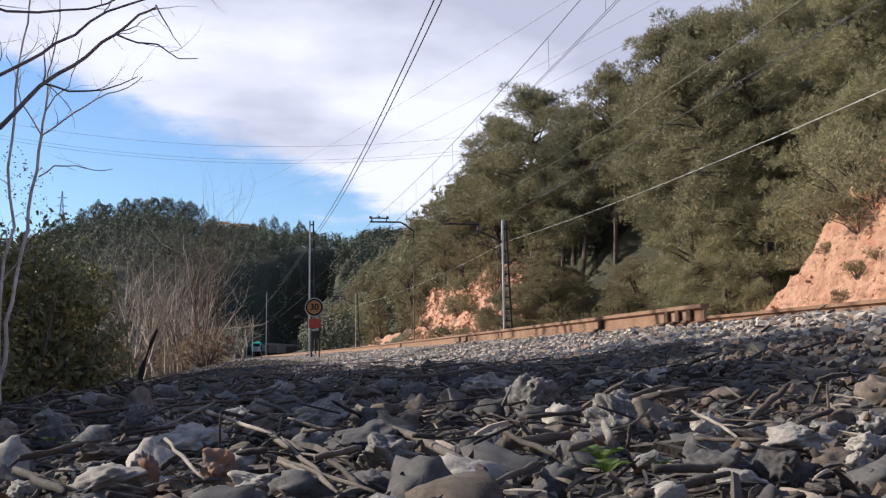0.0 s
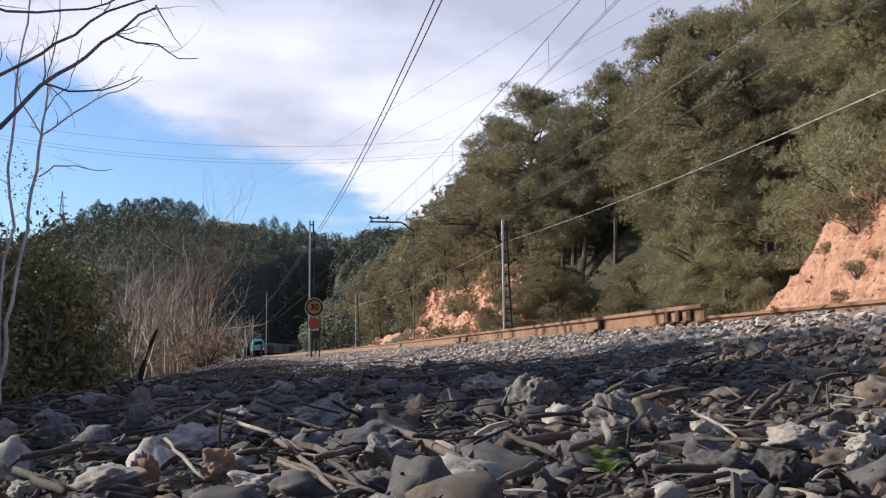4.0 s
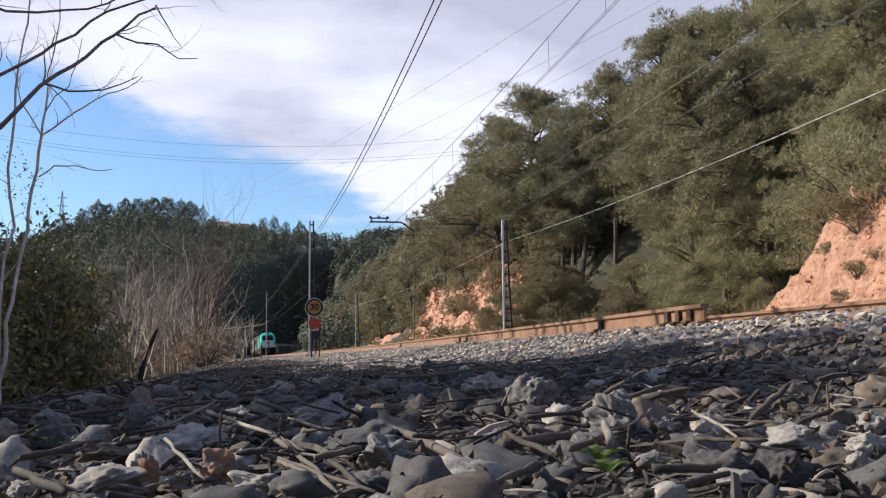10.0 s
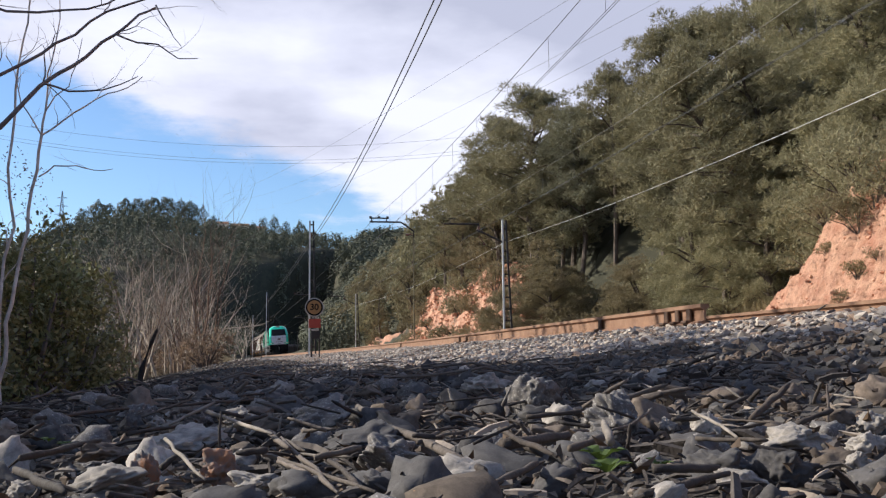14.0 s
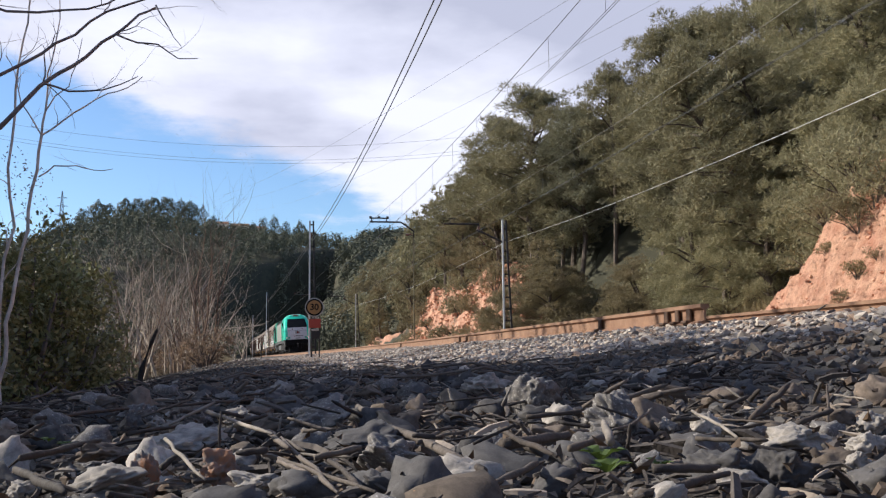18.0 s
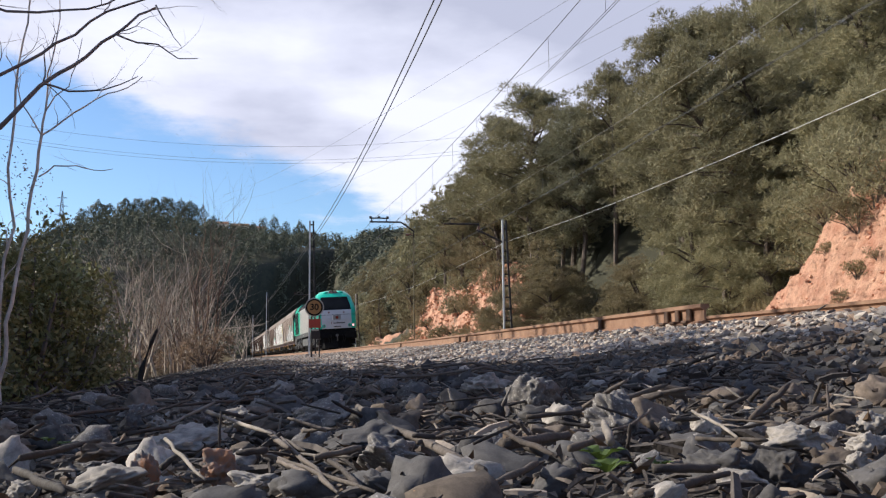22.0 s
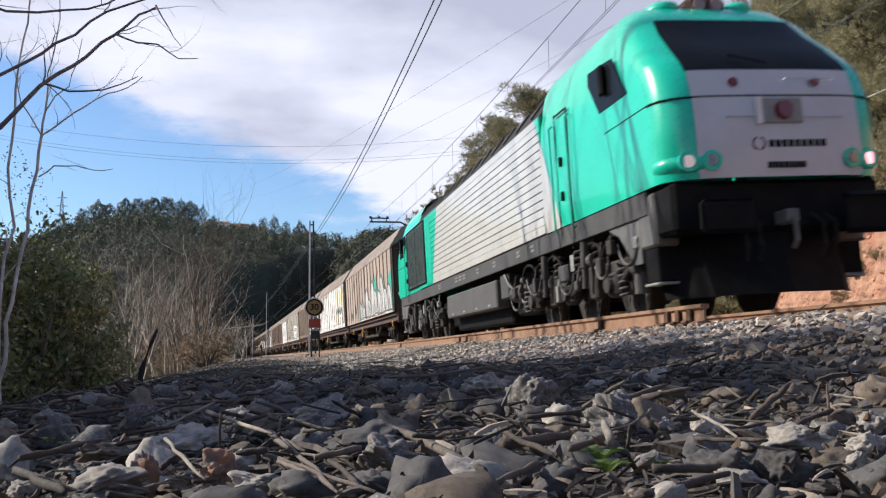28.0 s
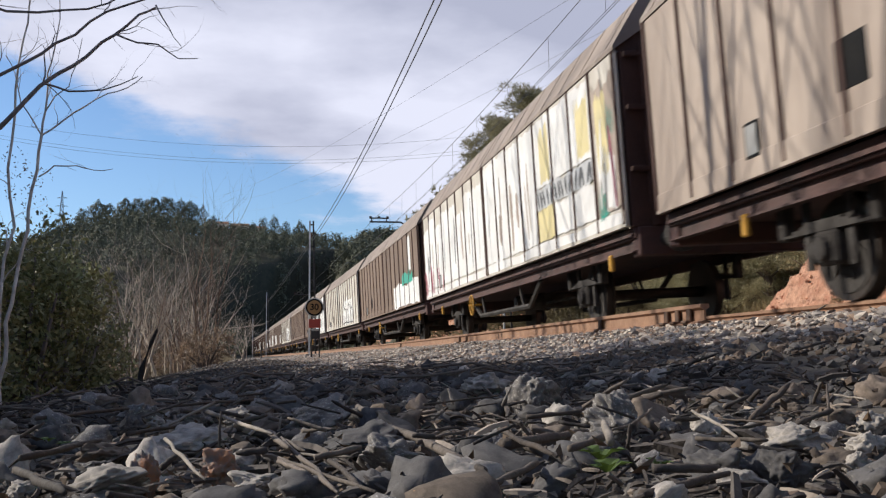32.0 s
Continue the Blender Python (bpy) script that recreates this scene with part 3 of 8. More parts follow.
def loco_bogie(loco, yc, wheel):
    b = bmesh.new()
    for s in (-1, 1):
        x = s * 1.16
        box(b, x - 0.06, x + 0.06, yc - 2.55, yc + 2.55, 0.66, 0.86, 0.02)
        for dy in (-2.6, -0.95, 0.95, 2.6):
            box(b, x - 0.07, x + 0.07, yc + dy - 0.16, yc + dy + 0.16, 0.38, 0.9, 0.03)
        for dy in (-1.85, 0, 1.85):
            box(b, x - 0.05, x + 0.13, yc + dy - 0.2, yc + dy + 0.2, 0.36, 0.70, 0.05)
            cyl(b, (x + 0.12, yc + dy, 0.53), (x + 0.2, yc + dy, 0.53), 0.14, 0.11, 12)
            cyl(b, (x + 0.1, yc + dy + 0.25, 0.5), (x + 0.12, yc + dy + 0.75, 0.72), 0.045, n=8)
    box(b, -1.1, 1.1, yc - 1.2, yc - 0.7, 0.55, 0.85, 0.03)
    box(b, -1.1, 1.1, yc + 0.7, yc + 1.2, 0.55, 0.85, 0.03)
    bog = part("bogie_frame", b, T["bogie"], loco, "grimy dark grey three-axle bogie frame")
    for s in (-1, 1):
        for dy in (-1.32, -0.5, 0.5, 1.32):
            c = bmesh.new()
            coil(c, s * 1.2, yc + dy, 0.82, 1.22, 0.105, 0.026, 4)
            part("coil_spring", c, T["bogie"], bog)
        for dy in (-2.25, 2.25):
            c = bmesh.new()
            coil(c, s * 1.24, yc + dy, 0.36, 0.78, 0.085, 0.022, 5)
            part("coil_spring", c, T["sole"], bog)
        for dy, l in ((-1.0, 0.55), (0.95, 0.55)):
            c = bmesh.new()
            cyl(c, (s * 1.33, yc + dy, 0.55), (s * 1.33, yc + dy + 0.1, 1.2), 0.045, n=10)
            cyl(c, (s * 1.33, yc + dy + 0.04, 0.85), (s * 1.33, yc + dy + 0.1, 1.22), 0.065, n=10)
            part("damper", c, T["sole"], bog)
        for dy in (-2.0, -0.6, 1.2, 2.1):
            c = bmesh.new()
            tube(c, [(s * 1.3, yc + dy + 0.5 * math.cos(a), 0.8 + 0.38 * math.sin(a)) for a in np.linspace(0.4, 3.0, 10)], 0.022, 6)
            part("hose", c, T["hose"], bog)
        c = bmesh.new()
        box(c, s * 1.25, s * 1.36, yc - 0.2, yc + 0.25, 0.72, 0.98, 0.02)
        part("brake_cylinder", c, T["sole"], bog)
        c = bmesh.new()
        box(c, s * 1.31, s * 1.33, yc + 0.35, yc + 0.5, 0.85, 1.1, 0.004)
        part("white_plate", c, T["white"], bog)
    rn = random.Random(int(yc * 10))
    for s in (-1, 1):
        for dy, z, k in ((-2.9, 0.75, "bogie"), (-2.45, 0.95, "tank"), (-1.55, 0.78, "sole"), (-0.3, 0.55, "white"), (0.62, 0.62, "sole"), (1.1, 0.95, "tank"), (1.6, 0.8, "bogie"), (2.05, 1.02, "bogie"), (2.75, 0.68, "tank"), (2.95, 0.98, "white")):
            c = bmesh.new()
            w2, h2 = rn.uniform(0.05, 0.11), rn.uniform(0.07, 0.14)
            if k == "tank":
                cyl(c, (s * 1.26, yc + dy - w2 * 1.5, z), (s * 1.26, yc + dy + w2 * 1.5, z), h2 * 0.7, n=12)
            else:
                box(c, s * 1.28, s * 1.37, yc + dy - w2, yc + dy + w2, z - h2, z + h2, 0.015)
                cyl(c, (s * 1.33, yc + dy, z + h2), (s * 1.30, yc + dy + 0.05, z + h2 + 0.22), 0.018, n=6)
            part("fitting", c, T[k], bog)
        for dy in (-2.75, -1.5, 0.2, 1.75, 2.7):
            c = bmesh.new()
            a0, d0 = rn.uniform(0.7, 1.1), rn.uniform(0.25, 0.45)
            tube(c, [(s * 1.36, yc + dy + d0 * math.cos(a), a0 + 0.36 * math.sin(a)) for a in np.linspace(3.3, 6.1, 9)], 0.019, 6)
            part("cable", c, T["tank"], bog)
    for dy in (-1.85, 0, 1.85):
        w = again("wheelset", wheel, loco, pose(0, yc + dy, 0.533))
        WHEELS.append((w, 0.533))
    return bog


def locomotive():
    loco = tagged(new("locomotive"), "green and pale grey diesel locomotive hauling a goods train", "locomotive", "train")
    # middle of the body
    bm = bmesh.new()
    sec = [(1.365, 1.55), (1.365, 3.48), (1.24, 3.62), (-1.24, 3.62), (-1.365, 3.48), (-1.365, 1.55)]
    ring = lambda y: (Vector((0, y, 0)), Vector((1, 0, 0)), Vector((0, 0, 1)))
    sweep(bm, sec, [ring(-6.25), ring(6.25)])
    bmesh.ops.recalc_face_normals(bm, faces=bm.faces)
    body = part("body", bm, T["sole"], loco)
    # horizontal planks of the side, with open joints
    for s in (-1, 1):
        for i in range(14):
            z0 = 1.56 + 0.138 * i
            bm = bmesh.new()
            box(bm, s * 1.36, s * 1.41, -6.24, 6.24, z0 + (0.014 if i > 1 and i < 13 else 0.001), z0 + (0.137 if i < 13 else 0.13), 0.006)
            part("side_plank", bm, T["livery"], body)
    # roof
    bm = bmesh.new()
    sweep(bm, [(1.37, 3.50), (1.30, 3.62), (1.05, 3.92), (0.82, 4.05), (0, 4.12), (-0.82, 4.05), (-1.05, 3.92), (-1.30, 3.62), (-1.37, 3.50)], [ring(-6.2), ring(6.2)])
    bmesh.ops.recalc_face_normals(bm, faces=bm.faces)
    roof = part("roof", bm, T["roof"], loco, "black roof with cooling hatches")
    for s in (-1, 1):
        for y in np.arange(-5.8, 6.0, 0.95):
            bm = bmesh.new()
            box(bm, -0.03, 0.03, -0.03, 0.03, 0, 0.42, 0.008, Matrix.Translation((s * 1.32, y, 3.6)) @ pose(0, 0, 0, 0, -s * 38, 0))
            part("roof_rib", bm, T["tank"], roof)
        bm = bmesh.new()
        box(bm, s * 1.31, s * 1.39, -6.2, 6.2, 3.475, 3.52, 0.01)
        part("gutter", bm, T["tank"], roof)
    for y0, y1 in ((-5.6, -3.0), (-2.4, 0.2), (1.4, 3.4)):
        bm = bmesh.new()
        box(bm, -0.6, 0.6, y0, y1, 4.05, 4.2, 0.03)
        part("roof_hatch", bm, T["roof"], roof)
    for s in (-1, 1):
        bm = bmesh.new()
        box(bm, s * 1.33, s * 1.375, -10.15, 10.15, 1.25, 1.549, 0.01)
        sb = part("sole_bar", bm, T["sole"], loco)
        for y in (5.3, 4.4, 2.6, 1.1, -0.3, -0.75, -1.2, -3.4):
            bm = bmesh.new()        # two rows of small stencilled bars
            for row in (0, 1):
                for k in range(4 + (y < 0)):
                    box(bm, s * 1.376, s * 1.380, y - 0.12 + 0.06 * k, y - 0.08 + 0.06 * k, 1.36 + 0.075 * row, 1.405 + 0.075 * row)
            tagged(part("marking", bm, T["white"], sb), kind="stuff")
        bm = bmesh.new()
        box(bm, s * 1.0, s * 1.31, -2.8, 2.35, 0.55, 1.12, 0.03)
        tk = part("fuel_tank", bm, T["tank"], loco, "grey fuel tank under the frame")
        for y in (-2.2, -0.9, 0.4, 1.6):
            bm = bmesh.new()
            box(bm, s * 1.311, s * 1.316, y, y + 0.2, 0.62, 0.66)
            tagged(part("marking", bm, T["white"], tk), kind="stuff")
        bm = bmesh.new()
        box(bm, s * 0.9, s * 1.25, 2.5, 3.1, 0.7, 1.2, 0.03)
        cyl(bm, (s * 1.15, 3.4, 0.75), (s * 1.15, 4.1, 0.75), 0.17, n=14)
        part("air_tank", bm, T["sole"], loco)
        bm = bmesh.new()
        tube(bm, [(s * 1.3, 3.1, 1.15), (s * 1.28, 3.3, 0.95), (s * 1.25, 4.2, 0.55), (s * 1.2, 4.5, 0.42)], 0.035, 6)
        part("pipe", bm, T["sole"], loco)
        # added black blocks close the view under the tank, as deep shade would
        bm = bmesh.new()
        box(bm, s * 0.35, s * 1.02, -2.9, 2.45, 0.22, 0.60, 0.05)
        box(bm, s * 0.3, s * 0.95, 2.6, 4.1, 0.35, 1.2, 0.05)
        box(bm, s * 0.3, s * 0.95, -4.1, -3.0, 0.35, 1.2, 0.05)
        part("belly", bm, T["black"], loco, "black blocks added for the deep shade under the frame")
        # big cooling grille of the rear
        bm = bmesh.new()
        box(bm, s * 1.40, s * 1.43, -8.16, -5.06, 1.70, 3.42, 0.01)
        gr = part("cooling_grille", bm, T["grille"], loco, "dark wire-mesh cooling grille")
        for k in range(24):
            bm = bmesh.new()
            y = -8.10 + k * 0.1285
            box(bm, s * 1.43, s * 1.438, y - 0.02, y + 0.02, 1.75, 3.37)
            part("slat", bm, T["grille"], gr)
        for y0, y1, z0, z1 in ((-8.22, -5.0, 3.42, 3.46), (-8.22, -5.0, 1.66, 1.70), (-8.22, -8.16, 1.66, 3.46), (-5.06, -5.0, 1.66, 3.46), (-6.64, -6.58, 1.7, 3.42)):
            bm = bmesh.new()
            box(bm, s * 1.40, s * 1.446, y0, y1, z0, z1, 0.008)
            part("frame", bm, T["black"], gr)
        bm = bmesh.new()
        box(bm, s * 1.405, s * 1.418, -4.98, -4.14, 1.60, 3.44, 0.004)
        part("side_panel", bm, T["green"], body)
    for flip in (1, -1):
        cab = cab_patch("cab", 0.0, 1.0, 0, 5, T["green"], loco, flip, label="glossy green cab with rounded nose")
        cab_patch("cab_top", 0.0, 1.0, 5, 11, T["green"], cab, flip)
        cab_patch("cab_side", 1.0, 2.0, 0, 11, T["livery"], cab, flip, 6)
        bm = bmesh.new()
        bmesh.ops.contextual_create(bm, geom=[bm.verts.new((sx * 0.45, flip * y, 4.32)) for sx, y in ((-1, 8.29), (1, 8.29), (1, 6.2), (-1, 6.2))])
        part("roof_panel", bm, T["green"], cab)
        cab_patch("front_panel", 0.0, 0.50, 0, 4, T["front"], cab, flip, 6, 0.012, label="pale grey front panel")
        cab_patch("windscreen", 0.0, 0.51, 4, 8, T["screen"], cab, flip, 7, 0.012, label="wide dark windscreen")
        bm = bmesh.new()
        tube(bm, [(sx * (x + 0.004), flip * (y + 0.006), 2.5) for sx in (-1,) for x, y, z in [cab_point(2.5, 1.41, 10.93, k / 10) for k in range(10, -1, -1)]]
             + [(x + 0.004, flip * (y + 0.006), 2.5) for x, y, z in [cab_point(2.5, 1.41, 10.93, k / 10) for k in range(1, 11)]], 0.014, 5)
        part("belt_line", bm, T["black"], cab)
        for sx in (1, -1):
            # lamp pods, side windows, doors, rails
            bm = bmesh.new()
            bmesh.ops.create_uvsphere(bm, u_segments=20, v_segments=12, radius=1)
            bmesh.ops.transform(bm, matrix=Matrix.Translation((sx * 1.02, flip * 10.62, 1.74)) @ pose(0, 0, 0, 0, 0, -sx * flip * 16) @ Matrix.Diagonal((0.42, 0.32, 0.20, 1)), verts=bm.verts)
            pod = part("lamp_pod", bm, T["green"], cab, smooth=True)
            for dx, mat in ((0.14, T["chrome"] if flip == -1 else T["lit"] if sx == -1 else T["faint"]), (-0.12, T["lens"])):
                bm = bmesh.new()
                c = Vector((sx * (1.0 + dx), flip * (10.935 - 0.06 * (dx > 0)), 1.75))
                cyl(bm, c, c + Vector((sx * 0.02, flip * 0.045, 0)), 0.082, 0.07, 16)
                part("headlight", bm, mat, pod)
                bm = bmesh.new()
                cyl(bm, c - Vector((0, flip * 0.03, 0)), c + Vector((sx * 0.01, flip * 0.035, 0)), 0.118, 0.118, 16)
                part("rim", bm, T["green"], pod)
            bm = bmesh.new()
            poly = [(8.64, 3.46), (9.50, 3.40), (9.93, 2.82), (8.96, 2.82), (8.62, 3.28)]
            a = [bm.verts.new((sx * 1.392, flip * y, z)) for y, z in poly]
            b = [bm.verts.new((sx * 1.416, flip * y, z)) for y, z in poly]
            bm.faces.new(a); bm.faces.new(b)
            for i in range(5):
                bm.faces.new((a[i], a[(i + 1) % 5], b[(i + 1) % 5], b[i]))
            bmesh.ops.recalc_face_normals(bm, faces=bm.faces)
            win = part("side_window", bm, T["screen"], cab, "dark cab side window")
            bm = bmesh.new()
            box(bm, sx * 1.42, sx * 1.5, flip * 9.16, flip * 9.30, 2.98, 3.40, 0.03)
            part("mirror", bm, T["black"], win)
            d0, d1 = (7.02, 7.60) if flip == 1 else (8.27, 8.56)
            for y0, y1, z0, z1 in ((d1, d1 + 0.03, 1.30, 3.25), (d0, d0 + 0.025, 1.30, 3.30), (d0, d1 + 0.03, 3.25, 3.28), (9.10, 10.45, 2.50, 2.515)):
                bm = bmesh.new()
                box(bm, sx * 1.405, sx * 1.413, flip * y0, flip * y1, z0, z1)
                part("door_joint" if y1 < 9 else "panel_joint", bm, T["black"], cab)
            for y in (6.93, 7.72) if flip == 1 else (8.60,):
                bm = bmesh.new()
                tube(bm, [(sx * 1.41, flip * y, 1.45), (sx * 1.47, flip * y, 1.5), (sx * 1.47, flip * y, 3.1), (sx * 1.41, flip * y, 3.15)], 0.016, 6)
                part("handrail", bm, T["green"], cab)
            for z in (1.92, 2.45):
                bm = bmesh.new()
                box(bm, sx * 1.41, sx * 1.45, flip * (d0 + 0.2), flip * (d0 + 0.28), z, z + 0.14, 0.01)
                part("handle", bm, T["black"], cab)
            # upright bar by the lamp and red markers
            bm = bmesh.new()
            tube(bm, [(sx * 1.2, flip * 10.62, 1.95), (sx * 1.17, flip * 10.74, 2.0), (sx * 1.16, flip * 10.74, 2.33)], 0.014, 6)
            part("grab_bar", bm, T["green"], cab)
            bm = bmesh.new()
            cyl(bm, (sx * 0.52, flip * 10.78, 2.67), (sx * 0.52, flip * 10.93, 2.67), 0.062, 0.055, 14)
            part("tail_lamp", bm, T["red"], cab)
            # buffers and steps
            bm = bmesh.new()
            cyl(bm, (sx * 0.9, flip * 10.7, 1.06), (sx * 0.9, flip * 11.25, 1.06), 0.11, 0.10, 14)
            box(bm, sx * 0.58, sx * 1.24, flip * 11.22, flip * 11.29, 0.88, 1.25, 0.05)
            part("buffer", bm, T["black"], cab)
            # slanting skirt, corner locker and steps under the door
            bm = bmesh.new()
            rim = ((8.75, 1.26), (9.85, 1.26), (9.85, 0.70), (9.62, 0.70), (9.15, 1.12))
            inner, outer = [[bm.verts.new((sx * x, flip * y, z)) for y, z in rim] for x in (1.30, 1.345)]
            bm.faces.new(inner); bm.faces.new(outer)
            for i in range(5):
                bm.faces.new((inner[i], inner[(i + 1) % 5], outer[(i + 1) % 5], outer[i]))
            bmesh.ops.recalc_face_normals(bm, faces=bm.faces)
            part("skirt", bm, T["skirt"], cab)
            bm = bmesh.new()
            box(bm, sx * 1.05, sx * 1.36, flip * 9.86, flip * 10.32, 0.86, 1.50, 0.03)
            part("locker", bm, T["skirt"], cab)
            bm = bmesh.new()
            box(bm, sx * 1.08, sx * 1.33, flip * 9.90, flip * 10.28, 0.44, 0.858, 0.02)
            stp = part("step_well", bm, T["black"], cab)
            bm = bmesh.new()
            box(bm, sx * 1.06, sx * 1.35, flip * 9.88, flip * 10.30, 0.405, 0.438, 0.008)
            part("step_edge", bm, T["white"], stp)
            bm = bmesh.new()
            tube(bm, [(sx * 1.27, flip * 9.55, 1.1), (sx * 1.3, flip * 9.5, 0.75), (sx * 1.26, flip * 9.3, 0.4), (sx * 1.2, flip * 9.1, 0.55), (sx * 1.2, flip * 9.05, 1.0)], 0.022, 6)
            part("hose", bm, T["hose"], cab)
            bm = bmesh.new()
            cyl(bm, (sx * 1.22, flip * 9.5, 0.35), (sx * 1.22, flip * 9.5, 0.62), 0.10, 0.09, 12)
            part("sand_pipe", bm, T["skirt"], cab)
        bm = bmesh.new()
        box(bm, -1.33, 1.33, flip * 10.2, flip * 10.78, 0.95, 1.545, 0.05)
        beam = part("buffer_beam", bm, T["black"], cab)
        bm = bmesh.new()
        pts = [(-1.3, 10.1), (-0.9, 10.55), (0, 10.85), (0.9, 10.55), (1.3, 10.1)]
        lo = [bm.verts.new((x * 0.93, flip * (y + 0.1), 0.22)) for x, y in pts]
        hi = [bm.verts.new((x, flip * (y - 0.15), 0.98)) for x, y in pts]
        lo2 = [bm.verts.new((x * 0.93, flip * (y + 0.05), 0.22)) for x, y in pts]
        hi2 = [bm.verts.new((x, flip * (y - 0.2), 0.98)) for x, y in pts]
        for i in range(4):
            for a, b in ((lo, hi), (lo2, hi2)):
                bm.faces.new((a[i], a[i + 1], b[i + 1], b[i]))
            bm.faces.new((lo[i], lo[i + 1], lo2[i + 1], lo2[i]))
        bmesh.ops.recalc_face_normals(bm, faces=bm.faces)
        part("snow_plough", bm, T["black"], beam)
        bm = bmesh.new()
        box(bm, -0.08, 0.08, flip * 10.75, flip * 11.05, 1.0, 1.16, 0.02)
        tube(bm, [(0, flip * 11.0, 1.1), (0.02, flip * 11.1, 1.0), (0, flip * 11.08, 0.8), (0.0, flip * 11.0, 0.72)], 0.035, 7)
        part("coupling_hook", bm, T["skirt"], beam, "worn grey steel coupling hook")
        for x in (-0.55, -0.4, 0.42, 0.6):
            bm = bmesh.new()
            tube(bm, [(x, flip * 10.78, 1.12), (x, flip * 11.0, 1.0), (x * 0.97, flip * 11.02, 0.75), (x * 0.9, flip * 10.9, 0.6)], 0.028, 6)
            part("hose", bm, T["hose"], beam)
        # lamp box on the roof
        bm = bmesh.new()
        box(bm, -0.29, 0.29, flip * 8.6, flip * 9.52, 3.98, 4.27, 0.07)
        lb = part("roof_lamp_box", bm, T["w_end"], cab, "dark red-brown lamp box")
        for x in (-0.12, 0.12):
            bm = bmesh.new()
            cyl(bm, (x, flip * 9.49, 4.14), (x, flip * 9.55, 4.14), 0.09, 0.085, 16)
            part("headlight", bm, T["dull_lamp"], lb)
        for x in (-0.52, 0.52):
            bm = bmesh.new()
            bmesh.ops.create_uvsphere(bm, u_segments=16, v_segments=10, radius=1)
            bmesh.ops.transform(bm, matrix=Matrix.Translation((x, flip * 9.12, 4.13)) @ Matrix.Diagonal((0.26, 0.42, 0.14, 1)), verts=bm.verts)
            part("roof_bulge", bm, T["green"], cab, smooth=True)
        # square tail board, emblem, number bars
        bm = bmesh.new()
        box(bm, -0.28, 0.28, flip * 10.93, flip * 11.0, 2.16, 2.46, 0.015)
        tb = part("tail_board", bm, T["white"], cab)
        bm = bmesh.new()
        box(bm, flip * 0.24, flip * 0.31, flip * 10.95, flip * 11.025, 2.15, 2.47, 0.006)
        part("reflective_edge", bm, T["spray_w"], tb)
        bm = bmesh.new()
        cyl(bm, (-0.03, flip * 10.99, 2.31), (-0.03, flip * 11.07, 2.31), 0.115, 0.095, 20)
        part("tail_lamp", bm, T["red"], tb)
        sgn = -flip
        bm = bmesh.new()
        for i in range(24):
            a0, a1 = i * math.pi / 12, (i + 1) * math.pi / 12
            if i in (5, 6, 17, 18):
                continue
            vs = [bm.verts.new((sgn * -0.30 + r * math.cos(a), flip * 10.978, 1.93 + r * math.sin(a))) for r, a in ((0.06, a0), (0.085, a0), (0.085, a1), (0.06, a1))]
            bm.faces.new(vs)
        part("emblem", bm, T["red"], cab)
        for i in range(9):
            bm = bmesh.new()
            x = sgn * (-0.17 + 0.082 * i)
            box(bm, x, x + sgn * 0.062, flip * 10.93, flip * 10.977, 1.885, 1.97)
            part("lettering_bar", bm, T["black"], cab)
        for i in range(7):
            bm = bmesh.new()
            x = sgn * (-0.20 + 0.07 * i)
            box(bm, x, x + sgn * 0.05, flip * 10.93, flip * 10.977, 1.645, 1.715)
            part("number_bar", bm, T["black"], cab)
        for x0, x1, z in ((-0.78, -0.28, 2.24), (0.30, 0.66, 2.25), (-0.72, -0.1, 2.69)):
            bm = bmesh.new()
            tube(bm, [(x0, flip * 10.93, z), (x0, flip * 10.99, z), (x1, flip * 10.99, z), (x1, flip * 10.93, z)], 0.01, 5)
            part("grab_bar", bm, T["front"], cab)
        bm = bmesh.new()
        tube(bm, [(0.05, flip * 10.86, 2.92), (0.45, flip * 10.72, 3.06)], 0.012, 5)
        part("wiper", bm, T["black"], cab)
    wheel = wheelset_mesh(0.533)
    for yc in (6.75, -6.75):
        loco_bogie(loco, yc, wheel)
    return loco


loco = locomotive()

# ---- covered wagons ----
SIDE = 1.385


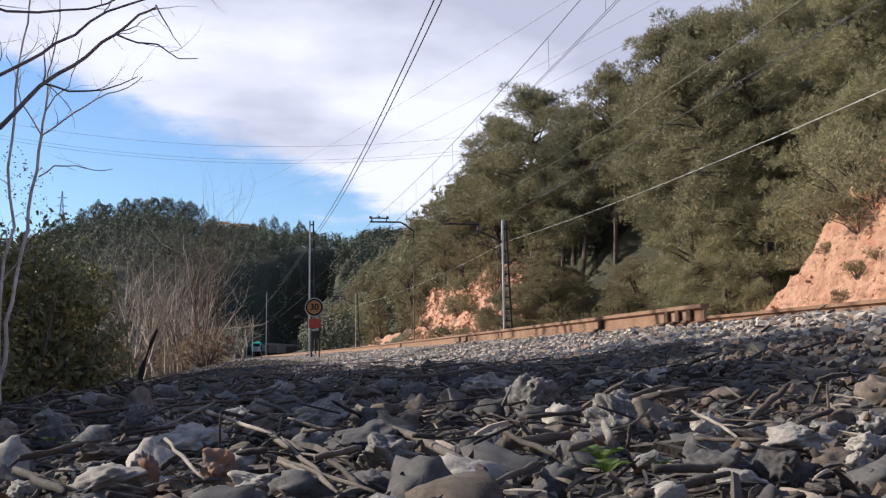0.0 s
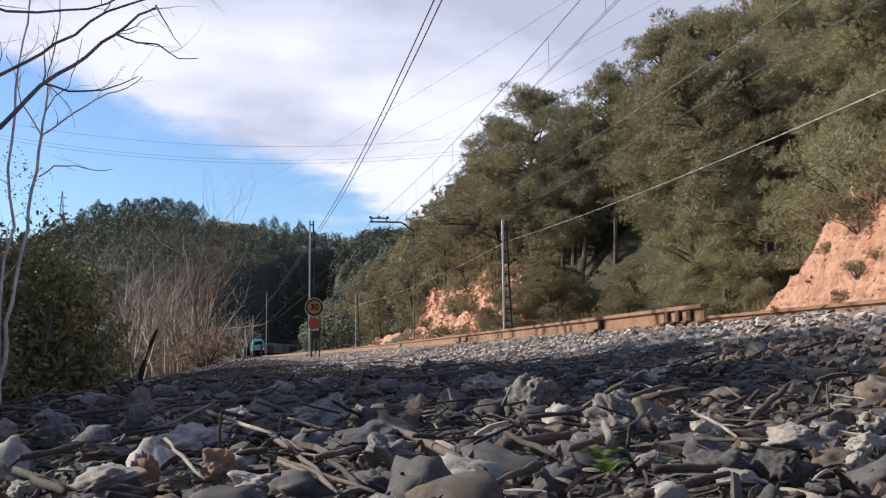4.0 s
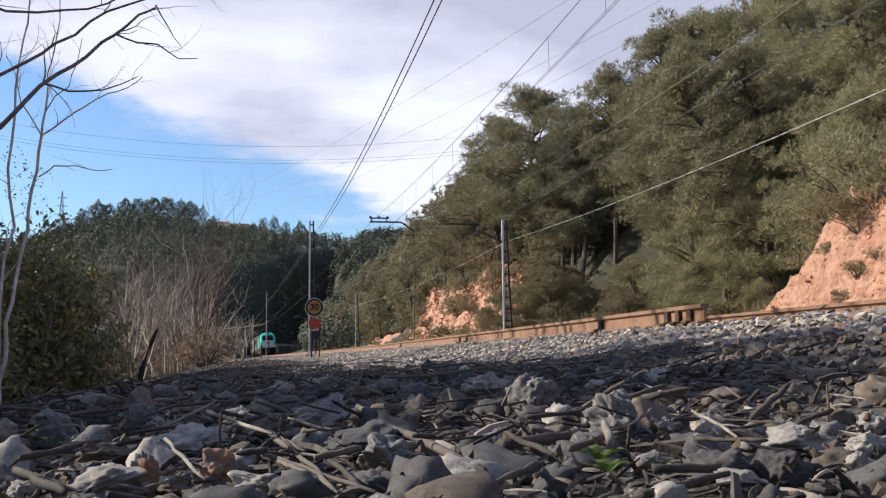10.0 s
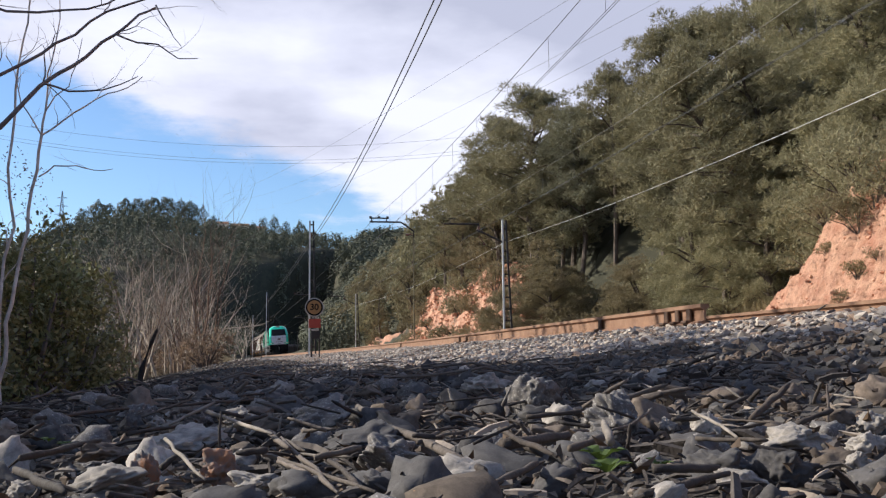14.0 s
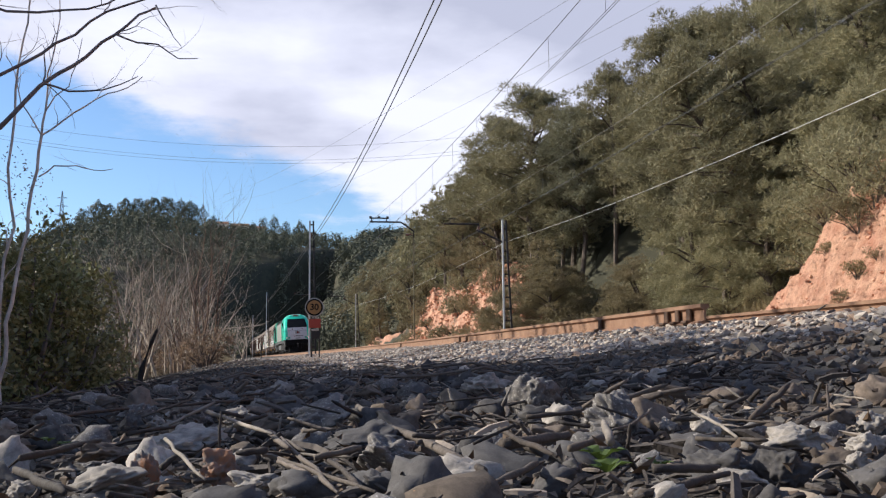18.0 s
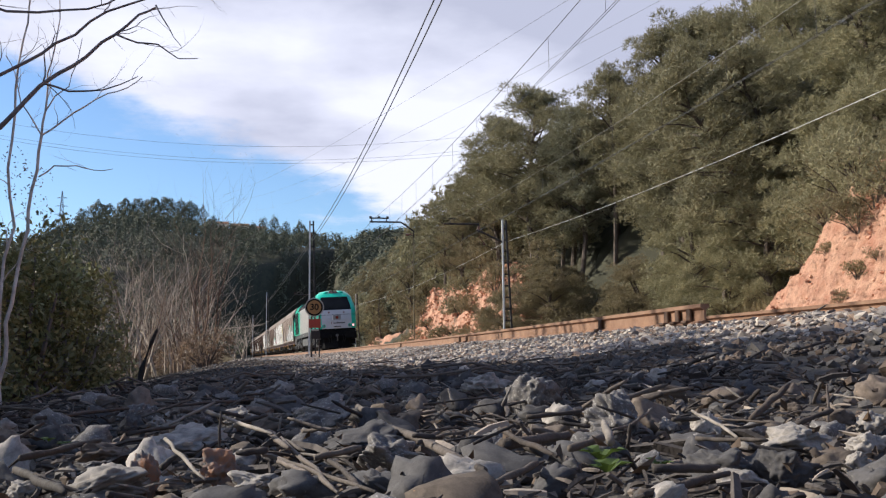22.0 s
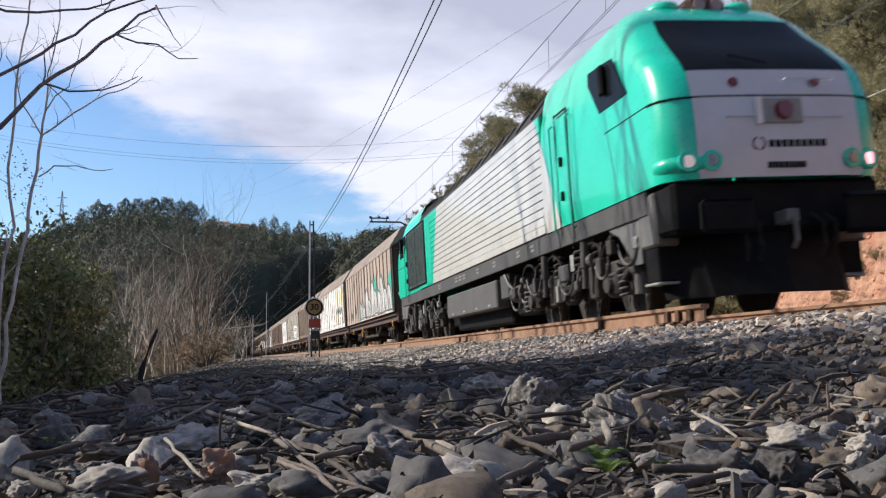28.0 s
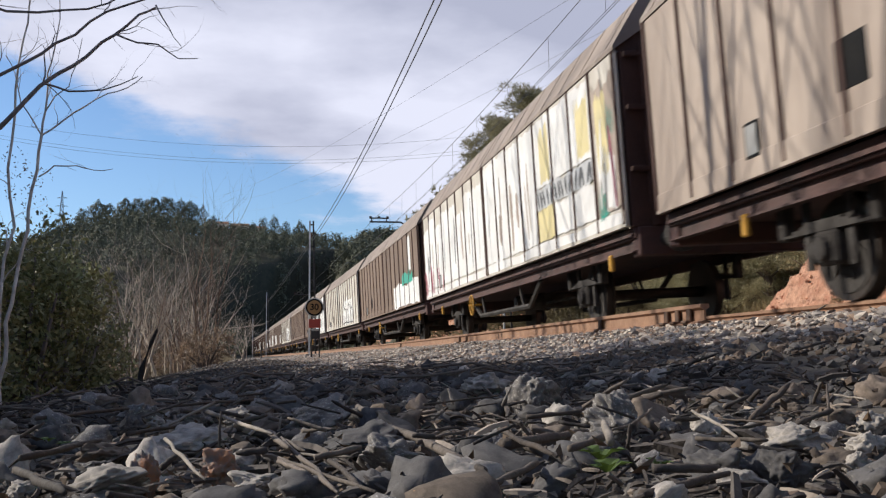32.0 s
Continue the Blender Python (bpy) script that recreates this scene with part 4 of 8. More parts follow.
def wagon_meshes():
    """Meshes that all the wagons share."""
    out = {}

    def keep(name, bm, *mats):
        me = bpy.data.meshes.new(name)
        bm.to_mesh(me); bm.free()
        for m in mats:
            me.materials.append(m)
        out[name] = me

    bm = bmesh.new()
    box(bm, -0.028, 0.028, -0.024, 0.024, 1.24, 3.5, 0.008)
    keep("rib_dark", bm, T["w_end"])
    bm = bmesh.new()
    box(bm, -1.28, 1.28, -7.5, 7.5, 1.05, 1.2, 0.01)
    keep("floor_frame", bm, T["w_sole"])
    bm = bmesh.new()
    ring0 = lambda y: (Vector((0, y, 0)), Vector((1, 0, 0)), Vector((0, 0, 1)))
    sweep(bm, [(1.18, 0.88), (1.30, 0.88), (1.30, 0.90), (1.21, 0.91), (1.21, 1.07), (1.31, 1.08), (1.31, 1.12), (1.18, 1.12)], [ring0(-7.45), ring0(7.45)])
    bmesh.ops.recalc_face_normals(bm, faces=bm.faces)
    keep("sole_bar", bm, T["w_sole"])
    bm = bmesh.new()
    box(bm, -1.3, 1.3, 7.36, 7.5, 1.2, 3.5, 0.01)
    v = [[bm.verts.new((x, y, z)) for x, z in ((-1.34, 3.5), (1.34, 3.5), (0.9, 4.22), (0, 4.36), (-0.9, 4.22))] for y in (7.40, 7.46)]
    bm.faces.new(v[0]); bm.faces.new(v[1])
    keep("end_wall", bm, T["w_end"])
    bm = bmesh.new(); box(bm, -0.05, 0.05, 7.5, 7.58, 1.2, 3.6, 0.01); keep("end_post", bm, T["w_end"])
    bm = bmesh.new(); box(bm, -1.28, 1.28, 7.5, 7.55, 0, 0.07, 0.01); keep("end_rail", bm, T["w_end"])
    bm = bmesh.new(); box(bm, -1.25, 1.25, 7.3, 7.55, 0.82, 1.2, 0.02); keep("headstock", bm, T["w_sole"])
    bm = bmesh.new()
    ring = lambda y: (Vector((0, y, 0)), Vector((1, 0, 0)), Vector((0, 0, 1)))
    sec = [(1.40, 3.5), (1.395, 3.56), (0.96, 4.22), (0.5, 4.34), (0, 4.38), (-0.5, 4.34), (-0.96, 4.22), (-1.395, 3.56), (-1.40, 3.5), (-0.8, 3.9), (0.8, 3.9)]
    sweep(bm, sec, [ring(-7.52), ring(-0.06)]); sweep(bm, sec, [ring(0.06), ring(7.52)])
    for y in np.arange(-7.2, 7.3, 0.96):
        for s in (-1, 1):
            box(bm, -0.012, 0.012, -0.02, 0.02, 0, 0.78, 0, Matrix.Translation((s * 1.39, y, 3.56)) @ pose(0, 0, 0, 0, -s * 33.4, 0))
    bmesh.ops.recalc_face_normals(bm, faces=bm.faces)
    keep("roof", bm, T["w_roof"])
    bm = bmesh.new()
    cyl(bm, (0, 0, 0), (0, 0.42, 0), 0.10, 0.09, 12); cyl(bm, (0, 0.4, 0), (0, 0.47, 0), 0.21, 0.22, 18)
    keep("buffer", bm, T["bogie"])
    bm = bmesh.new()          # axle guard, spring and box
    box(bm, 1.0, 1.14, -0.17, 0.17, 0.32, 0.62, 0.03)
    cyl(bm, (1.12, 0, 0.46), (1.2, 0, 0.46), 0.12, 0.1, 12)
    keep("axle_box", bm, T["bogie"])
    bm = bmesh.new()
    for i, l in enumerate((0.62, 0.5, 0.38, 0.26)):
        box(bm, 1.02, 1.12, -l, l, 0.62 + 0.025 * i, 0.645 + 0.025 * i)
    keep("leaf_spring", bm, T["bogie"])
    bm = bmesh.new(); box(bm, 1.05, 1.09, 0.28, 0.36, 0.3, 0.95, 0.0); keep("axle_guard", bm, T["bogie"])
    bm = bmesh.new(); box(bm, 1.0, 1.13, 0.62, 0.75, 0.6, 0.95, 0.02); keep("spring_shackle", bm, T["bogie"])
    bm = bmesh.new()
    for s in (-1, 1):
        tube(bm, [(s * 1.2, 3.1, 0.9), (s * 1.2, 2.3, 0.48), (s * 1.2, -1.6, 0.48), (s * 1.2, -2.5, 0.9)], 0.05, 6)
        for y in (1.9, -1.2):
            tube(bm, [(s * 1.2, y, 0.48), (s * 1.2, y - 0.25, 0.9)], 0.03, 6)
    keep("truss", bm, T["bogie"])
    bm = bmesh.new()
    box(bm, -0.7, 0.5, -1.4, -0.4, 0.55, 0.85, 0.04); cyl(bm, (-0.5, 0.4, 0.68), (-0.5, 1.5, 0.68), 0.2, n=14)
    cyl(bm, (0.3, 0.2, 0.62), (0.9, 0.2, 0.62), 0.15, n=12)
    tube(bm, [(-0.9, -4.0, 0.7), (0.1, -2.2, 0.62), (0.2, 2.2, 0.62), (0.9, 4.0, 0.7)], 0.03, 6)
    keep("brake_gear", bm, T["bogie"])
    bm = bmesh.new()
    for i in range(20):
        a0, a1 = i * math.pi / 10, (i + 1) * math.pi / 10
        cyl(bm, (1.33, 0.22 * math.cos(a0), 0.22 * math.sin(a0)), (1.33, 0.22 * math.cos(a1), 0.22 * math.sin(a1)), 0.018, n=6)
    for i in range(3):
        a = i * math.pi / 3
        cyl(bm, (1.33, 0.22 * math.cos(a), 0.22 * math.sin(a)), (1.33, -0.22 * math.cos(a), -0.22 * math.sin(a)), 0.014, n=6)
    cyl(bm, (1.1, 0, 0), (1.35, 0, 0), 0.025, n=8)
    keep("handwheel", bm, T["yellow"])
    bm = bmesh.new()
    box(bm, 1.27, 1.33, -0.05, 0.05, 0.70, 0.92, 0.015)
    keep("lever_box", bm, T["yellow"])
    bm = bmesh.new()
    box(bm, SIDE, SIDE + 0.006, -0.2, 0.2, 1.6, 2.0); keep("label_plate", bm, T["black"])
    bm = bmesh.new()
    box(bm, SIDE, SIDE + 0.02, -0.13, 0.13, 1.38, 1.72, 0.006); keep("label_frame", bm, T["black"])
    bm = bmesh.new()
    box(bm, SIDE + 0.02, SIDE + 0.024, -0.1, 0.1, 1.41, 1.69); keep("paper_label", bm, T["white"])
    for k in ("w_beige", "w_brown", "w_pale"):
        for h, (y0, y1) in enumerate(((-7.5, -0.03), (0.03, 7.5))):
            bm = bmesh.new()
            box(bm, SIDE - 0.05, SIDE, y0, y1, 1.2, 3.5, 0.012)
            box(bm, SIDE, SIDE + 0.014, y0, y1, 1.2, 1.42, 0.004)
            keep(f"wall_{k}_{h}", bm, T[k])
    return out


WM = wagon_meshes()
W_WHEEL = wheelset_mesh(0.46)


def blob(pts, x, mat, parent, name):
    """A flat painted shape on the near wall: outline of (y, z)."""
    bm = bmesh.new()
    bm.faces.new([bm.verts.new((x, y, z)) for y, z in pts])
    bmesh.ops.triangulate(bm, faces=bm.faces)
    bmesh.ops.recalc_face_normals(bm, faces=bm.faces)
    return part(name, bm, mat, parent)


def oval(y, z, a, b, n=18, lean=0.0, p=1.0):
    return [(y + a * math.copysign(abs(math.cos(t)) ** p, math.cos(t)) + lean * b * math.sin(t), z + b * math.copysign(abs(math.sin(t)) ** p, math.sin(t)))
            for t in (i * 2 * math.pi / n for i in range(n))]


def arch(y, z0, z1, a, lean, tip):
    """A tall letter body: flat foot, straight sides, pointed or blunt head; reaches back along +y."""
    h = z1 - z0
    rim = ((-1, 0), (-1.02, 0.5), (-0.9, 0.72), (-0.55, 0.93), (tip, 1.0), (0.6, 0.9), (0.92, 0.68), (1.0, 0.45), (0.95, 0))
    return [(y + a * u + lean * h * v, z0 + h * v) for u, v in rim]


def letters(wall, y0, y1, z0, z1, n, rnd, fill="spray_s", line="spray_k"):
    """Tall sprayed letters nobody can read: dark outline, silver body, dark strokes."""
    step = (y0 - y1) / n
    for i in range(n):
        y = y0 - (i + 0.5) * step
        a, foot = step * 0.57, z0 + rnd.uniform(-0.04, 0.05)
        top = z0 + (z1 - z0) * rnd.uniform(0.62, 1.15)
        le, tip = rnd.uniform(-0.4, 0.05), rnd.uniform(-0.7, 0.2)
        piece = blob(arch(y, foot, top, a, le, tip), SIDE + 0.016 + 0.0004 * (i % 2), T[line], wall, "sprayed_letter")
        blob(arch(y, foot + 0.06, top - 0.10, a * 0.82, le, tip), SIDE + 0.019, T[fill], piece, "fill")
        h = top - foot
        lo, hi = ((0.0, 0.5), (0.0, 0.38), (0.0, 0.62), (0.0, 0.45))[i % 4]
        for u, w in (((-0.30, 0.09), (0.34, 0.10)) if i % 3 == 1 else ((0.06, 0.17),)):
            blob([(y + a * (u - w) + le * h * lo, foot + h * lo), (y + a * (u + w) + le * h * lo, foot + h * lo), (y + a * (u + w * 0.5) + le * h * hi, foot + h * hi), (y + a * (u - w * 0.6) + le * h * hi, foot + h * (hi - 0.06))], SIDE + 0.022, T[line], piece, "stroke")


def patch(wall, y0, y1, z0, z1, mat, rnd, k=3, name="paint_patch", jag=1.0):
    """A rough-edged area of paint."""
    n = 9
    pts = [(y0 + (y1 - y0) * i / n, z0 + jag * rnd.uniform(-0.06, 0.06)) for i in range(n + 1)] + [(y1 - (y1 - y0) * i / n, z1 + jag * rnd.uniform(-0.15, 0.15)) for i in range(n + 1)]
    blob(pts, SIDE + 0.0145 + 0.001 * k, T[mat], wall, name)


def smear(wall, y, z0, z1, w, mat, rnd, k, lean=0.0):
    """A tapering upright brush mark."""
    n = 6
    half = [w * (0.35 + 0.65 * math.sin(math.pi * (i + 0.4) / (n + 0.8))) * rnd.uniform(0.7, 1.2) for i in range(n + 1)]
    mid = [y + lean * i / n + rnd.uniform(-0.3, 0.3) * w for i in range(n + 1)]
    pts = [(mid[i] - half[i], z0 + (z1 - z0) * i / n) for i in range(n + 1)] + [(mid[i] + half[i], z0 + (z1 - z0) * i / n) for i in range(n, -1, -1)]
    blob(pts, SIDE + 0.0145 + 0.001 * k, T[mat], wall, "brush_mark")


def panelled_wall(sw, h, rnd):
    """White repainted panels between the ribs, with a band of small dark lettering and a daubed front bay."""
    patch(sw, 7.42 if h else -0.08, 0.1 if h else -7.4, 1.25, 1.40, "spray_w", rnd, 1, jag=0.25)
    for k in range(8):
        a = (7.46 if h else -0.07) - 0.924 * k - 0.05
        b = a - 0.82
        if h and k == 0:
            for z0, z1, c, u, v in ((1.45, 3.2, "w_beige", 0.0, 0.8), (2.0, 3.0, "spray_y", 0.3, 0.7), (1.5, 2.2, "spray_w", 0.1, 0.5), (2.45, 2.85, "spray_g", 0.05, 0.3), (1.42, 1.8, "spray_g", 0.45, 0.75), (1.75, 2.3, "spray_s", 0.35, 0.6)):
                patch(sw, a - u, a - v, z0, z1, c, rnd, 1 + int(u * 10) % 4)
            for q in range(4):
                smear(sw, a - rnd.uniform(0.1, 0.7), rnd.uniform(1.4, 1.8), rnd.uniform(2.1, 2.9), 0.035, rnd.choice(("spray_k", "spray_r", "spray_w")), rnd, 6, rnd.uniform(-0.2, 0.2))
        elif h and k < 4:
            patch(sw, a, b, 2.33, 3.42, "spray_w", rnd, 1, jag=0.25)
            patch(sw, a, b, 1.45, 1.95, "spray_y" if k == 3 else "spray_w", rnd, 1, jag=0.25)
            patch(sw, a + 0.04, b - 0.04, 1.98, 2.30, "spray_s", rnd, 1, jag=0.3)
            if k != 2:
                patch(sw, a - 0.05, b + 0.25, 2.4, 3.2, "spray_y", rnd, 2)
            for q in range(5):
                smear(sw, a - 0.06 - 0.165 * q, 2.0, 2.27, 0.045, "spray_k", rnd, 4, rnd.uniform(-0.12, 0.12))
        else:
            patch(sw, a, b, 1.44, 3.42 - (0.5 * rnd.random() if not h else 0), "spray_w", rnd, 1, jag=0.3)
            for q in range(2):
                smear(sw, a - rnd.uniform(0.15, 0.7), rnd.uniform(1.5, 2.0), rnd.uniform(2.3, 3.2), rnd.uniform(0.03, 0.09), rnd.choice(("spray_s", "w_beige", "spray_k") if not h else ("spray_s", "w_beige")), rnd, 2, rnd.uniform(-0.1, 0.1))
            if not h and k > 4:
                for q in range(3):
                    smear(sw, a - rnd.uniform(0.05, 0.8), 1.3, rnd.uniform(1.8, 2.3), 0.05, "spray_r", rnd, 4, rnd.uniform(-0.25, 0.25))


LIVERIES = (("w_beige", "beige-grey covered wagon with silver and black sprayed lettering"),
            ("w_pale", "covered wagon with white, yellow and red sprayed panels"),
            ("w_brown", "brown ribbed covered wagon with a pale sprayed corner"),
            ("w_pale", "pale grey ribbed covered wagon, dusty and sprayed"),
            ("w_pale", "whitish covered wagon with a half-brown wall"),
            ("w_brown", "weathered brown ribbed covered goods wagon"))


def wagon(i):
    rnd = random.Random(100 + i)
    kind = i if i < 5 else (5, 3, 5, 0, 2)[i % 5]
    wall, label = LIVERIES[kind]
    wg = tagged(new("covered_wagon"), label, "goods wagon", "train")
    again("floor_frame", WM["floor_frame"], wg)
    for e in (0, 180):
        again("sole_bar", WM["sole_bar"], wg, pose(0, 0, 0, 0, 0, e))
    for e in (0, 180):
        ew = again("end_wall", WM["end_wall"], wg, pose(0, 0, 0, 0, 0, e))
        again("headstock", WM["headstock"], wg, pose(0, 0, 0, 0, 0, e))
        for x in (-1.0, -0.35, 0.35, 1.0):
            again("end_post", WM["end_post"], ew, pose(x, 0, 0))
        for z in (1.9, 2.7, 3.4):
            again("end_rail", WM["end_rail"], ew, pose(0, 0.032, z))
    again("roof", WM["roof"], wg)
    again("brake_truss", WM["truss"], wg)
    again("brake_gear", WM["brake_gear"], wg)
    for h in (0, 1):
        k2 = "w_brown" if (i == 4 and h == 0) else wall
        for s in (1, -1):
            sw = again("sliding_wall", WM[f"wall_{k2}_{h if s == 1 else 1 - h}"], wg, None if s == 1 else pose(0, 0, 0, 0, 0, 180))
            if s == -1:
                continue
            y0 = -7.5 if h == 0 else 0.03
            for j in range(9):
                again("rib", WM["rib_dark"], sw, pose(SIDE, y0 + 0.04 + j * (7.39 / 8), 0))
            if h == 0:
                again("label_frame", WM["label_frame"], sw, pose(0, -5.2, 0)); again("paper_label", WM["paper_label"], sw, pose(0, -5.2, 0))
                again("label_plate", WM["label_plate"], sw, pose(0, -3.65, 0))
            if i == 0:
                if h == 1:
                    patch(sw, 7.4, 0.1, 1.24, 1.7, "spray_w", rnd, 0); patch(sw, 7.45, 6.4, 1.3, 2.6, "spray_g", rnd, 1); patch(sw, 3.6, 2.6, 2.1, 2.75, "spray_g", rnd, 1)
                    letters(sw, 7.3, 0.1, 1.27, 2.62, 8, rnd); blob(oval(3.9, 2.95, 0.12, 0.16), SIDE + 0.016, T["spray_r"], sw, "marking")
                else:
                    patch(sw, -0.1, -1.6, 1.24, 1.7, "spray_w", rnd, 0); patch(sw, -1.5, -2.2, 1.25, 1.95, "spray_g", rnd, 1)
                    letters(sw, -0.1, -1.75, 1.27, 2.15, 3, rnd); blob(oval(-4.2, 3.0, 0.1, 0.17), SIDE + 0.016, T["spray_r"], sw, "marking")
            elif i == 1:
                panelled_wall(sw, h, rnd)
            elif i == 2 and h == 1:
                patch(sw, 7.3, 2.4, 1.26, 1.95, "spray_w", rnd, 0); patch(sw, 6.3, 4.3, 1.95, 2.25, "spray_g", rnd, 2); patch(sw, 6.1, 5.7, 2.3, 3.3, "spray_w", rnd, 1)
            elif i in (3, 6, 8, 11) and h == 1:
                patch(sw, 5.6, 1.6, 1.3, 2.6, "spray_w", rnd, 0); letters(sw, 5.4, 1.4, 1.35, 2.3, 5, rnd, "spray_w", "spray_k")
            elif i == 4 and h == 1:
                patch(sw, 7.4, 0.2, 1.25, 3.4, "spray_w", rnd, 0)
            elif i > 5 and rnd.random() < 0.6:
                a = y0 + 7 - rnd.uniform(0, 3)
                patch(sw, a, a - rnd.uniform(1.5, 3.5), 1.3, rnd.uniform(1.9, 2.8), rnd.choice(("spray_w", "spray_w", "spray_y")), rnd, 0)
    for e in (-1, 1):
        for s in (-1, 1):
            again("buffer", WM["buffer"], wg, pose(s * 0.875, e * 7.52, 1.03) @ (pose(0, 0, 0) if e == 1 else pose(0, 0, 0, 0, 0, 180)))
    for y in (5.0, -4.65):
        for s in (0, 180):
            ab = again("axle_box", WM["axle_box"], wg, pose(0, y, 0, 0, 0, s))
            again("leaf_spring", WM["leaf_spring"], ab)
            for dy in (0, -0.64):
                again("axle_guard", WM["axle_guard"], ab, pose(0, dy, 0))
                again("spring_shackle", WM["spring_shackle"], ab, pose(0, dy * 2.14, 0))
        w = again("wheelset", W_WHEEL, wg, pose(0, y, 0.46))
        WHEELS.append((w, 0.46))
    again("handwheel", WM["handwheel"], wg, pose(0, -2.0, 0.74))
    again("lever_box", WM["lever_box"], wg, pose(0, 6.67, 0))
    again("lever_box", WM["lever_box"], wg, pose(0, -5.65, 0))
    return wg


wagons = [wagon(i) for i in range(15)]
PITCH, FIRST = 16.0, 22.55      # from wagon to wagon; from the loco's front corners to the first wagon's wall


# ---- overhead line, masts, signs ----
def along(y, off, z):
    s = slope(y)
    return Vector((course(y) + off / math.sqrt(1 + s * s), y - off * s / math.sqrt(1 + s * s), z))


def wire_run(name, off, ys, height, r, mat, parent, n=5):
    bm = bmesh.new()
    tube(bm, [along(y, off, height(y)) for y in ys], r, n)
    return part(name, bm, mat, parent)


def sagging(supports, top, sag):
    """Height of a wire hung between supports at those places along the line."""
    def h(y):
        for a, b in zip(supports, supports[1:]):
            if a <= y <= b:
                u = (y - a) / (b - a)
                return top - sag * 4 * u * (1 - u)
        return top
    return h


SPANS_A = (-66.0, -8.5, 48.5, 106.0, 162.0, 220.0)
SPANS_B = (-66.0, -10.0, 47.8, 106.5, 163.0, 222.0)
SPANS_L = (-64.0, -6.0, 52.0, 110.0, 168.0, 226.0)


def catenary(off, spans, contact, top, sag, label, mat):
    ob = tagged(new("overhead_line"), label, "overhead wire", "overhead lines")
    h = sagging(spans, top, sag)
    ys = steps((-60, 222, 2.0))
    wire_run("messenger_wire", off, ys, h, 0.0085, mat, ob)
    for d in (-0.025, 0.025):
        wire_run("contact_wire", off + d, steps((-60, 222, 4.0)), lambda y: contact, 0.006, M["wire"], ob)
    y = -2.0
    while y < 105:
        bm = bmesh.new()
        tube(bm, [along(y, off, contact), along(y, off, h(y))], 0.0045, 4)
        part("dropper", bm, M["wire"], ob)
        y += 3.45
    return ob


catenary(0.0, SPANS_A, 6.24, 7.42, 0.42, "grey overhead contact wires with droppers above the near track", M["wire"])
catenary(4.15, SPANS_B, 6.04, 7.42, 0.52, "grey overhead contact wires with droppers above the far track", M["wire_pale"])
feeder = tagged(new("feeder_line"), "pair of slack grey feeder cables on masts", "overhead wire", "overhead lines")
for d in (-0.07, 0.07):
    wire_run("cable", -2.95 + d, steps((-60, 226, 2.0)), sagging(SPANS_L, 6.68, 0.16), 0.014, M["wire"], feeder)
guard = tagged(new("earth_cable"), "single pale earth cable strung from mast to mast", "overhead wire", "overhead lines")
wire_run("cable", 7.2, steps((-60, 222, 2.0)), sagging(SPANS_B, 6.3, 0.5), 0.008, M["steel"], guard)


